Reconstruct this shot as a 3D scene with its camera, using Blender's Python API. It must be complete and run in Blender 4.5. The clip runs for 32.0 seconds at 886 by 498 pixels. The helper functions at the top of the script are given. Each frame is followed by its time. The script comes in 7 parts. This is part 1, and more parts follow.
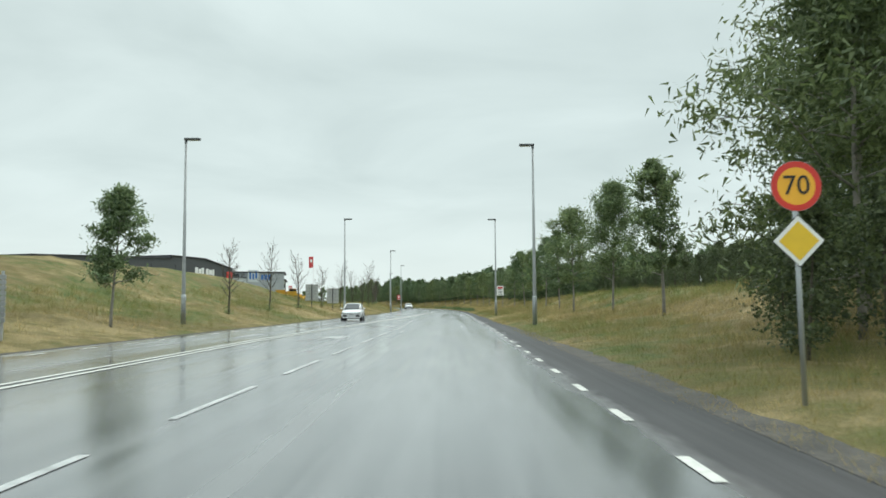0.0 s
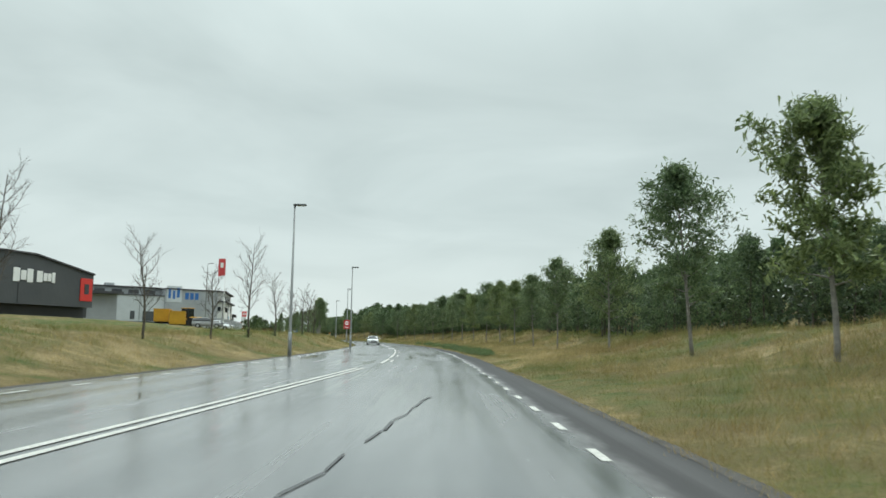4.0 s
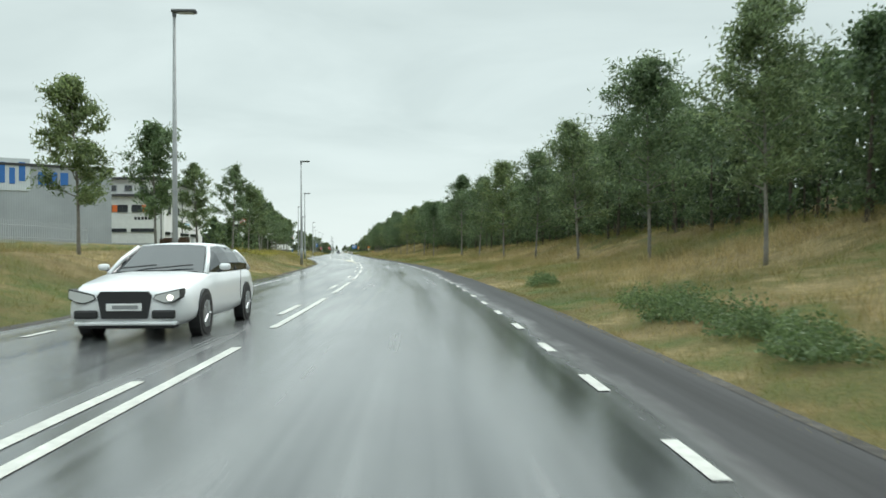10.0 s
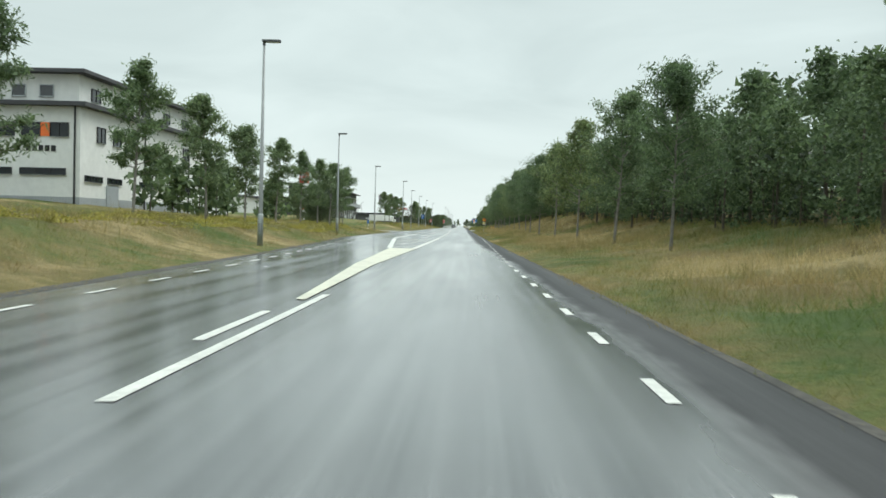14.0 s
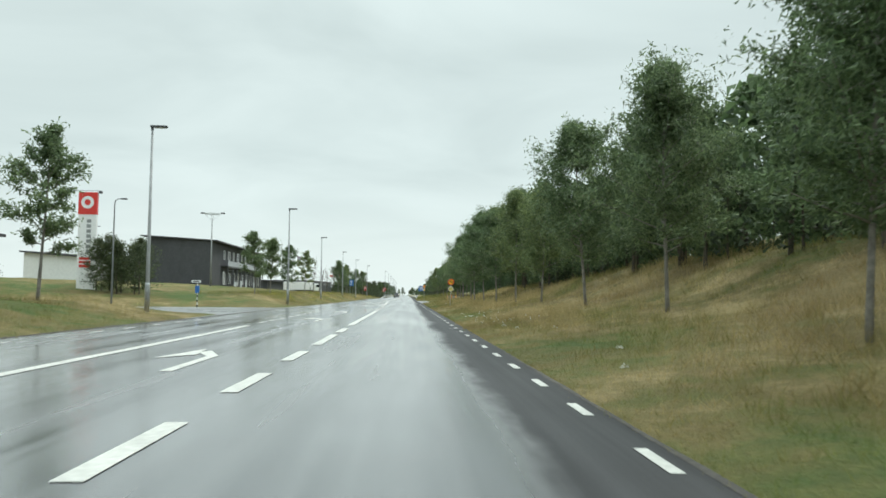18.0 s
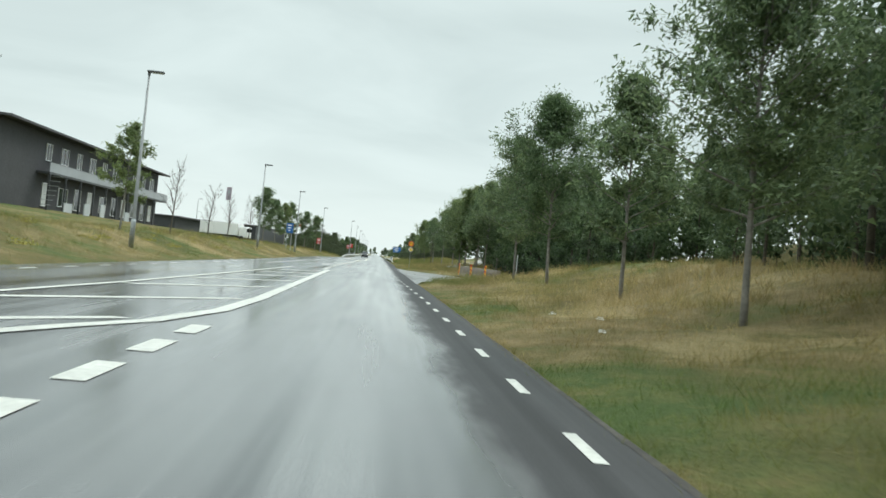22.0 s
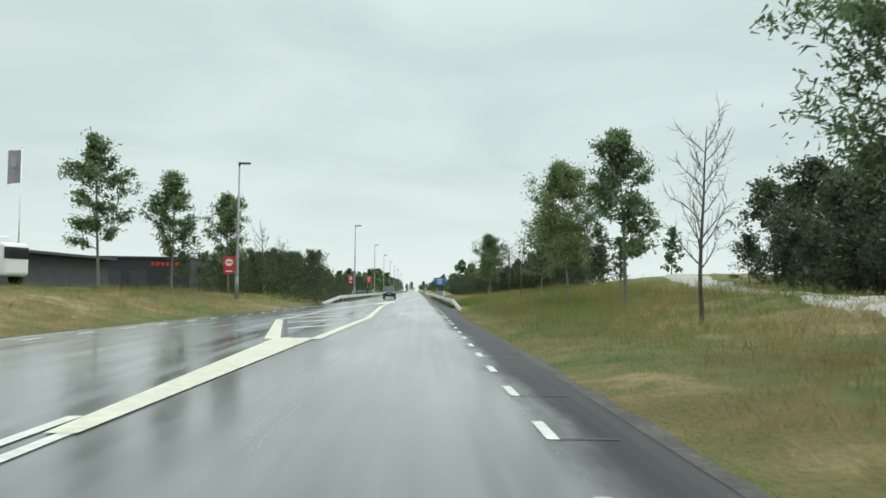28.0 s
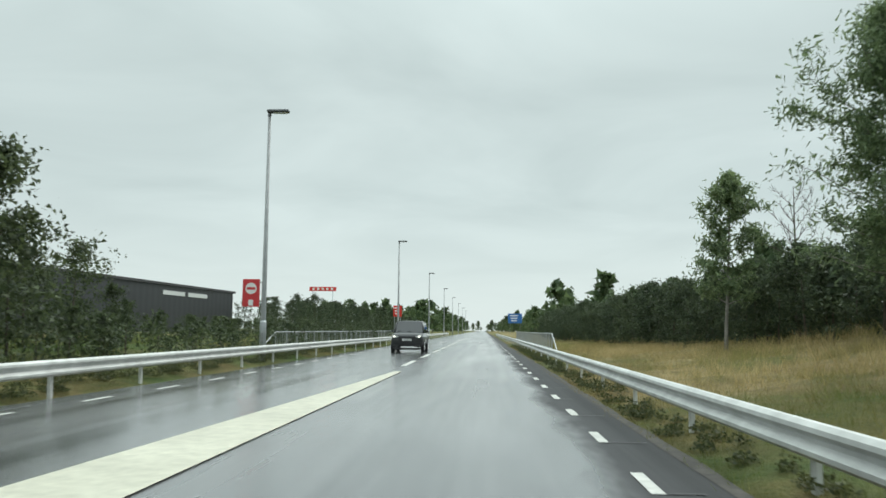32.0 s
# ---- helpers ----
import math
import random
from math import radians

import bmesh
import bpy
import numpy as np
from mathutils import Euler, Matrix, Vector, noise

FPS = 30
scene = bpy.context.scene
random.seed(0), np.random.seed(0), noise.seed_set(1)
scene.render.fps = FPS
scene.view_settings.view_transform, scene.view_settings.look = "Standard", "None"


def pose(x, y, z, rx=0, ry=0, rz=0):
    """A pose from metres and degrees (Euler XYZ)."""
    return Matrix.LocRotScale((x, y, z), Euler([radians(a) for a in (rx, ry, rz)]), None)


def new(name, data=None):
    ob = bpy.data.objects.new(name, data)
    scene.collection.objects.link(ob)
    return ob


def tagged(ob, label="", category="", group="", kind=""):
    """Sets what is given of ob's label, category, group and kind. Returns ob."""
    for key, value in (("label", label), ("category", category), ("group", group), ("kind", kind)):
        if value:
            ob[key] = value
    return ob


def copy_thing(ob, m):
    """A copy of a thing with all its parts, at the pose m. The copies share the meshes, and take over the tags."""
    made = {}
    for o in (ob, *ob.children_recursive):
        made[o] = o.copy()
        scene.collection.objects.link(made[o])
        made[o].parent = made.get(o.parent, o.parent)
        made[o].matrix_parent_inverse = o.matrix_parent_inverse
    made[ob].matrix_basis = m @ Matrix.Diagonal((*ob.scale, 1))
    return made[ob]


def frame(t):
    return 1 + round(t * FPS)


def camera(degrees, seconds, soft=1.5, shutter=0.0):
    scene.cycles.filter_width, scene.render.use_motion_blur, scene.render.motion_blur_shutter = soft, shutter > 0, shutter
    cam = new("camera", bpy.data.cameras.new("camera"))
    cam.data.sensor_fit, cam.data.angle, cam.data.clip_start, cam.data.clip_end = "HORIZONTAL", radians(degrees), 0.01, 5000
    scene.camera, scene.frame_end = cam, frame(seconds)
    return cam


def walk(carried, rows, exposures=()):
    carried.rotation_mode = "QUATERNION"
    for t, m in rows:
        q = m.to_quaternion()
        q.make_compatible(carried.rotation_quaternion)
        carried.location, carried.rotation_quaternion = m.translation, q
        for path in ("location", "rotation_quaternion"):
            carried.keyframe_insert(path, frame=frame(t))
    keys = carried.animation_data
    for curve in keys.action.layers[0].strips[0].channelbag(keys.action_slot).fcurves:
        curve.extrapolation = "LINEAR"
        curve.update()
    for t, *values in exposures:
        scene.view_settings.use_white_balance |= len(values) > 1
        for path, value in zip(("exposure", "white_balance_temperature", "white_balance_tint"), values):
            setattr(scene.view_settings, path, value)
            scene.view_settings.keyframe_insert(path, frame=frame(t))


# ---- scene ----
cam = camera(57.457, 32.0, 1.6, 0.1)
PATH = [
    (0.0, 0.071, 0.0, 1.32, 93.884, 0.315, 0.614),
    (0.5, 0.115, 9.729, 1.32, 94.205, 0.463, -0.488),
    (1.0, 0.15, 19.465, 1.32, 94.762, 0.403, -1.490),
    (1.5, 0.173, 29.207, 1.32, 95.233, 0.364, -1.927),
    (2.0, 0.184, 38.941, 1.32, 95.514, 1.222, -2.267),
    (2.5, 0.189, 48.643, 1.32, 96.156, 1.857, -1.120),
    (3.0, 0.193, 58.304, 1.32, 96.542, 0.966, 0.241),
    (3.5, 0.197, 67.96, 1.32, 96.099, 0.159, 0.027),
    (4.0, 0.196, 77.64, 1.32, 96.280, -0.957, -0.027),
    (4.5, 0.18, 87.341, 1.32, 96.467, -2.031, 0.861),
    (5.0, 0.138, 97.065, 1.32, 96.231, -2.685, 2.005),
    (5.5, 0.057, 106.809, 1.32, 95.146, -2.546, 2.721),
    (6.0, -0.079, 116.575, 1.32, 92.732, -1.000, 2.289),
    (6.5, -0.288, 126.336, 1.32, 91.681, 0.672, 1.499),
    (7.0, -0.585, 136.067, 1.32, 91.476, 1.186, 2.970),
    (7.5, -0.991, 145.796, 1.32, 90.739, 0.980, 5.643),
    (8.0, -1.521, 155.546, 1.32, 90.895, 0.930, 6.169),
    (8.5, -2.183, 165.305, 1.32, 91.291, 1.068, 3.105),
    (9.0, -2.974, 175.079, 1.32, 91.898, 1.144, -0.465),
    (9.5, -3.891, 184.866, 1.32, 91.832, 0.465, 1.192),
    (10.0, -4.931, 194.666, 1.32, 90.133, 0.277, 5.378),
    (10.5, -6.092, 204.48, 1.32, 89.314, 0.302, 7.442),
    (11.0, -7.372, 214.298, 1.32, 89.272, 0.661, 7.224),
    (11.5, -8.772, 224.067, 1.32, 89.158, 0.779, 7.802),
    (12.0, -10.296, 233.781, 1.32, 88.965, 0.664, 9.128),
    (12.5, -11.96, 243.473, 1.32, 89.098, -0.224, 10.440),
    (13.0, -13.762, 253.147, 1.32, 88.920, -1.443, 11.950),
    (13.5, -15.688, 262.793, 1.32, 87.992, -1.759, 13.385),
    (14.0, -17.705, 272.381, 1.32, 88.301, -1.602, 14.200),
    (14.5, -19.785, 281.922, 1.32, 89.310, -1.927, 14.081),
    (15.0, -21.924, 291.513, 1.32, 89.833, -2.007, 14.638),
    (15.5, -24.114, 301.187, 1.32, 91.668, -0.405, 14.950),
    (16.0, -26.312, 310.832, 1.32, 93.128, -0.125, 13.493),
    (16.5, -28.513, 320.455, 1.32, 93.865, -0.256, 12.583),
    (17.0, -30.713, 330.057, 1.32, 94.012, -0.524, 11.942),
    (17.5, -32.911, 339.639, 1.32, 93.709, -0.662, 11.291),
    (18.0, -35.106, 349.202, 1.32, 93.235, -0.636, 10.319),
    (18.5, -37.29, 358.718, 1.32, 93.295, -1.150, 10.107),
    (19.0, -39.463, 368.194, 1.32, 93.119, -1.463, 10.445),
    (19.5, -41.62, 377.622, 1.32, 92.801, -2.446, 10.642),
    (20.0, -43.771, 387.057, 1.32, 92.422, -3.947, 10.504),
    (20.5, -45.912, 396.486, 1.32, 92.334, -4.479, 10.467),
    (21.0, -48.031, 405.849, 1.32, 91.850, -4.838, 9.399),
    (21.5, -50.133, 415.152, 1.32, 91.029, -5.671, 8.522),
    (22.0, -52.228, 424.411, 1.32, 90.869, -5.816, 8.317),
    (22.5, -54.335, 433.688, 1.32, 90.975, -5.213, 7.370),
    (23.0, -56.453, 442.971, 1.32, 90.726, -4.153, 7.018),
    (23.5, -58.581, 452.258, 1.32, 91.173, -2.073, 7.343),
    (24.0, -60.717, 461.558, 1.32, 92.108, -0.654, 8.023),
    (24.5, -62.862, 470.894, 1.32, 92.572, 0.134, 8.885),
    (25.0, -65.013, 480.27, 1.32, 92.552, 0.149, 8.633),
    (25.5, -67.163, 489.669, 1.32, 92.235, -0.184, 9.023),
    (26.0, -69.307, 499.075, 1.32, 92.236, -0.334, 9.202),
    (26.5, -71.444, 508.482, 1.32, 92.559, -0.450, 9.627),
    (27.0, -73.574, 517.885, 1.32, 92.947, -0.536, 10.158),
    (27.5, -75.698, 527.28, 1.32, 93.148, -0.595, 10.661),
    (28.0, -77.815, 536.661, 1.32, 92.941, -0.624, 11.032),
    (28.5, -79.924, 546.017, 1.32, 93.148, -1.342, 11.401),
    (29.0, -82.023, 555.344, 1.32, 93.434, -1.507, 11.452),
    (29.5, -84.124, 564.671, 1.32, 93.817, -1.179, 11.584),
    (30.0, -86.227, 573.998, 1.32, 93.839, -0.128, 11.217),
    (30.5, -88.321, 583.263, 1.32, 94.242, 1.293, 11.519),
    (31.0, -90.401, 592.455, 1.32, 95.611, 0.980, 13.494),
    (31.5, -92.472, 601.606, 1.32, 96.256, 0.597, 16.490),
    (32.0, -94.542, 610.769, 1.32, 95.707, -0.551, 15.812),
]
walk(cam, [(r[0], pose(*r[1:])) for r in PATH], [(0.0, 0.08, 6430, 8), (2.0, 0.06, 6430, 8), (3.0, -0.07, 6430, 8), (6.0, 0.06, 6430, 8), (7.0, 0.19, 6430, 8), (9.0, 0.19, 6430, 8), (10.0, 0.10, 6430, 8), (14.0, 0.12, 6430, 8), (20.0, 0.12, 6430, 8), (24.0, 0.13, 6430, 8), (25.5, 0.05, 6430, 8), (28.0, 0.04, 6430, 8), (29.0, -0.05, 6430, 8), (32.0, -0.04, 6430, 8)])

# ---- world: an even overcast sky ----
world = bpy.data.worlds.new("world")
scene.world = world
world.use_nodes = True
wn, wl = world.node_tree.nodes, world.node_tree.links
wn.clear()
SUN_EL, SUN_ROT = radians(48), radians(200)
sky = wn.new("ShaderNodeTexSky")
sky.sky_type, sky.sun_disc, sky.sun_elevation, sky.sun_rotation = "NISHITA", False, SUN_EL, SUN_ROT
sky_dim = wn.new("ShaderNodeMix")
sky_dim.data_type, sky_dim.blend_type = "RGBA", "MULTIPLY"
sky_dim.inputs[0].default_value = 1.0
sky_dim.inputs[7].default_value = (0.10, 0.10, 0.10, 1)
wl.new(sky.outputs[0], sky_dim.inputs[6])
wtc = wn.new("ShaderNodeTexCoord")
wsep = wn.new("ShaderNodeSeparateXYZ")
wl.new(wtc.outputs["Generated"], wsep.inputs[0])
# clouds lie on a flat layer: divide the direction by its height
wadd = wn.new("ShaderNodeMath")
wadd.operation = "ADD"
wadd.inputs[1].default_value = 0.16
wl.new(wsep.outputs[2], wadd.inputs[0])
wdiv = []
for k in range(2):
    n = wn.new("ShaderNodeMath")
    n.operation = "DIVIDE"
    wl.new(wsep.outputs[k], n.inputs[0])
    wl.new(wadd.outputs[0], n.inputs[1])
    wdiv.append(n)
wcomb = wn.new("ShaderNodeCombineXYZ")
wl.new(wdiv[0].outputs[0], wcomb.inputs[0])
wl.new(wdiv[1].outputs[0], wcomb.inputs[1])
wnoise = wn.new("ShaderNodeTexNoise")
wnoise.inputs["Scale"].default_value = 1.1
wnoise.inputs["Detail"].default_value = 5.0
wnoise.inputs["Roughness"].default_value = 0.5
wnoise.inputs["Distortion"].default_value = 0.5
wl.new(wcomb.outputs[0], wnoise.inputs["Vector"])
wramp = wn.new("ShaderNodeValToRGB")
wramp.color_ramp.elements[0].position, wramp.color_ramp.elements[0].color = 0.30, (0.58, 0.67, 0.655, 1)
wramp.color_ramp.elements[1].position, wramp.color_ramp.elements[1].color = 0.68, (0.74, 0.84, 0.82, 1)
wl.new(wnoise.outputs[0], wramp.inputs[0])
# the cloud cover thins out towards the horizon
whor = wn.new("ShaderNodeMapRange")
whor.inputs["From Min"].default_value, whor.inputs["From Max"].default_value = 0.0, 0.16
whor.inputs["To Min"].default_value, whor.inputs["To Max"].default_value = 1.0, 0.0
wl.new(wsep.outputs[2], whor.inputs[0])
wmixh = wn.new("ShaderNodeMix")
wmixh.data_type = "RGBA"
wmixh.inputs[7].default_value = (0.80, 0.89, 0.87, 1)
wl.new(whor.outputs[0], wmixh.inputs[0])
wl.new(wramp.outputs[0], wmixh.inputs[6])
wcover = wn.new("ShaderNodeMix")
wcover.data_type = "RGBA"
wcover.inputs[0].default_value = 0.93
wl.new(sky_dim.outputs[2], wcover.inputs[6])
wl.new(wmixh.outputs[2], wcover.inputs[7])
wbg = wn.new("ShaderNodeBackground")
# an overcast sky is two to three times as bright overhead as low down
wzen = wn.new("ShaderNodeMapRange")
wzen.interpolation_type = "SMOOTHSTEP"
wzen.inputs["From Min"].default_value, wzen.inputs["From Max"].default_value = 0.28, 0.95
wzen.inputs["To Min"].default_value, wzen.inputs["To Max"].default_value = 1.0, 3.0
wl.new(wsep.outputs[2], wzen.inputs[0])
wl.new(wzen.outputs[0], wbg.inputs[1])
wl.new(wcover.outputs[2], wbg.inputs[0])
wout = wn.new("ShaderNodeOutputWorld")
wl.new(wbg.outputs[0], wout.inputs[0])

sun_data = bpy.data.lights.new("sun", "SUN")
sun_data.energy, sun_data.angle, sun_data.color = 1.5, radians(25), (1.0, 0.97, 0.93)
sun_lamp = new("sun", sun_data)
sun_lamp.rotation_euler = (radians(42), 0, radians(150))

# ---- materials ----
def node_mat(name):
    m = bpy.data.materials.new(name)
    m.use_nodes = True
    nt = m.node_tree
    return m, nt, nt.nodes["Principled BSDF"]


def noise_node(nt, scale, detail=4.0, rough=0.55, vec=None):
    n = nt.nodes.new("ShaderNodeTexNoise")
    n.inputs["Scale"].default_value, n.inputs["Detail"].default_value, n.inputs["Roughness"].default_value = scale, detail, rough
    if vec is not None:
        nt.links.new(vec, n.inputs["Vector"])
    return n.outputs[0]


def ramp(nt, fac, stops):
    n = nt.nodes.new("ShaderNodeValToRGB")
    e = n.color_ramp.elements
    while len(e) < len(stops):
        e.new(0.5)
    for k, (p, c) in zip(e, stops):
        k.position, k.color = p, (*c, 1) if len(c) == 3 else c
    nt.links.new(fac, n.inputs[0])
    return n.outputs[0]


def mix(nt, fac, a, b, mode="MIX"):
    n = nt.nodes.new("ShaderNodeMix")
    n.data_type, n.blend_type = "RGBA", mode
    for sock, val in ((n.inputs[0], fac), (n.inputs[6], a), (n.inputs[7], b)):
        if hasattr(val, "is_linked"):
            nt.links.new(val, sock)
        elif isinstance(val, tuple):
            sock.default_value = (*val, 1)
        else:
            sock.default_value = val
    return n.outputs[2]


def bump(nt, bs, height, strength, dist=0.02):
    n = nt.nodes.new("ShaderNodeBump")
    n.inputs["Strength"].default_value, n.inputs["Distance"].default_value = strength, dist
    nt.links.new(height, n.inputs["Height"])
    nt.links.new(n.outputs[0], bs.inputs["Normal"])


def world_pos(nt):
    return nt.nodes.new("ShaderNodeNewGeometry").outputs["Position"]


def mapped(nt, vec, scale, rot=0.0):
    n = nt.nodes.new("ShaderNodeMapping")
    n.inputs["Scale"].default_value = scale
    n.inputs["Rotation"].default_value = (0, 0, rot)
    nt.links.new(vec, n.inputs["Vector"])
    return n.outputs[0]


def plain(name, col, rough=0.6, metal=0.0, var=0.12, scale=6.0, coat=0.0, bumps=0.1):
    """A painted or solid surface: two scales of tone, faint relief."""
    m, nt, bs = node_mat(name)
    tc = nt.nodes.new("ShaderNodeTexCoord").outputs["Object"]
    a = noise_node(nt, scale, 5, 0.6, tc)
    b = noise_node(nt, scale * 0.17, 3, 0.5, tc)
    lo = tuple(c * (1 - var) for c in col)
    hi = tuple(min(1, c * (1 + var)) for c in col)
    c1 = ramp(nt, a, [(0.3, lo), (0.7, hi)])
    c2 = ramp(nt, b, [(0.3, tuple(c * (1 - var) for c in (1, 1, 1))), (0.65, (1, 1, 1))])
    nt.links.new(mix(nt, 1.0, c1, c2, "MULTIPLY"), bs.inputs["Base Color"])
    bs.inputs["Roughness"].default_value, bs.inputs["Metallic"].default_value = rough, metal
    bs.inputs["Coat Weight"].default_value = coat
    bs.inputs["Coat Roughness"].default_value = 0.08
    if bumps:
        bump(nt, bs, a, bumps, 0.01)
    return m


def asphalt_mat(name, dark, light, wet, lanes=True):
    m, nt, bs = node_mat(name)
    uv = nt.nodes.new("ShaderNodeUVMap").outputs[0]      # u across, v along the road, in metres
    pos = world_pos(nt)
    grain = noise_node(nt, 55.0, 3, 0.7, pos)
    big = noise_node(nt, 0.35, 5, 0.6, pos)
    lane = noise_node(nt, 1.0, 5, 0.65, mapped(nt, uv, (1.5, 0.018, 1) if lanes else (0.45, 0.45, 1)))
    base = ramp(nt, lane, [(0.36, dark), (0.64, light)])
    base = mix(nt, 0.6, base, ramp(nt, big, [(0.3, (0.72, 0.72, 0.72)), (0.7, (1.12, 1.12, 1.12))]), "MULTIPLY")
    base = mix(nt, 0.5, base, ramp(nt, grain, [(0.35, (0.55, 0.55, 0.56)), (0.7, (1.35, 1.35, 1.33))]), "MULTIPLY")
    # outside the wheel tracks the asphalt is unpolished, coarse and dark
    uvs = nt.nodes.new("ShaderNodeSeparateXYZ")
    nt.links.new(uv, uvs.inputs[0])
    where = nt.nodes.new("ShaderNodeMapRange")
    where.inputs["From Min"].default_value, where.inputs["From Max"].default_value = 0.0, 800.0
    nt.links.new(uvs.outputs[1], where.inputs[0])
    start = ramp(nt, where.outputs[0], [(0.0, (0.62,) * 3), (0.36, (0.62,) * 3), (0.42, (0.36,) * 3), (0.56, (0.38,) * 3), (0.62, (0.50,) * 3), (1.0, (0.62,) * 3)])
    ragged = noise_node(nt, 0.7, 4, 0.65, mapped(nt, uv, (1.0, 0.25, 1)))
    off = nt.nodes.new("ShaderNodeMath")
    off.operation = "MULTIPLY_ADD"
    off.inputs[1].default_value = -3.3
    nt.links.new(start, off.inputs[0])
    nt.links.new(uvs.outputs[0], off.inputs[2])
    off2 = nt.nodes.new("ShaderNodeMath")
    off2.operation = "MULTIPLY_ADD"
    off2.inputs[1].default_value = 1.1
    nt.links.new(ragged, off2.inputs[0])
    nt.links.new(off.outputs[0], off2.inputs[2])
    coarse = nt.nodes.new("ShaderNodeMapRange")
    coarse.interpolation_type = "SMOOTHSTEP"
    coarse.inputs["From Min"].default_value, coarse.inputs["From Max"].default_value = 0.30, 0.85
    nt.links.new(off2.outputs[0], coarse.inputs[0])
    rim = coarse.outputs[0] if lanes else 0.0
    base = mix(nt, rim, base, mix(nt, 1.0, base, (0.36, 0.36, 0.37), "MULTIPLY"))
    nt.links.new(base, bs.inputs["Base Color"])
    puddle = noise_node(nt, 0.5, 4, 0.6, mapped(nt, uv, (1.0, 0.12 if lanes else 0.8, 1)))
    both = nt.nodes.new("ShaderNodeMath")
    both.operation = "ADD"
    nt.links.new(lane, both.inputs[0])
    nt.links.new(puddle, both.inputs[1])
    half = nt.nodes.new("ShaderNodeMath")
    half.operation = "MULTIPLY"
    half.inputs[1].default_value = 0.5
    nt.links.new(both.outputs[0], half.inputs[0])
    r = ramp(nt, half.outputs[0], [(0.36, (wet[0],) * 3), (0.50, (wet[1],) * 3), (0.66, (wet[2],) * 3)])
    r = mix(nt, rim, r, (0.62, 0.62, 0.62))
    nt.links.new(r, bs.inputs["Roughness"])
    gloss = mix(nt, rim, (0.44, 0.44, 0.44), (0.14, 0.14, 0.14))
    nt.links.new(gloss, bs.inputs["Specular IOR Level"])
    bs.inputs["IOR"].default_value = 1.55
    # a film of water over the polished part
    film = mix(nt, rim, (0.48, 0.48, 0.48), (0.03, 0.03, 0.03))
    nt.links.new(film, bs.inputs["Coat Weight"])
    nt.links.new(r, bs.inputs["Coat Roughness"])
    bs.inputs["Coat IOR"].default_value = 1.33
    bump(nt, bs, grain, 0.12, 0.004)
    return m


def leaf_mat(name, dark, light):
    m, nt, bs = node_mat(name)
    geo = nt.nodes.new("ShaderNodeNewGeometry")
    info = nt.nodes.new("ShaderNodeObjectInfo")
    c = ramp(nt, geo.outputs["Random Per Island"], [(0.0, dark), (0.75, light), (1.0, tuple(min(1, v * 1.35) for v in light))])
    tint = ramp(nt, info.outputs["Random"], [(0.0, (0.78, 0.85, 0.80)), (0.5, (1.0, 1.0, 1.0)), (1.0, (1.15, 1.08, 0.85))])
    big = noise_node(nt, 0.22, 3, 0.5, geo.outputs["Position"])
    c = mix(nt, 1.0, c, tint, "MULTIPLY")
    c = mix(nt, 0.8, c, ramp(nt, big, [(0.3, (0.75, 0.8, 0.78)), (0.7, (1.15, 1.12, 1.0))]), "MULTIPLY")
    nt.links.new(c, bs.inputs["Base Color"])
    bs.inputs["Roughness"].default_value = 0.55
    bs.inputs["Specular IOR Level"].default_value = 0.5
    tr = nt.nodes.new("ShaderNodeBsdfTranslucent")
    nt.links.new(c, tr.inputs[0])
    ms = nt.nodes.new("ShaderNodeMixShader")
    ms.inputs[0].default_value = 0.46
    nt.links.new(bs.outputs[0], ms.inputs[1])
    nt.links.new(tr.outputs[0], ms.inputs[2])
    nt.links.new(ms.outputs[0], nt.nodes["Material Output"].inputs[0])
    return m


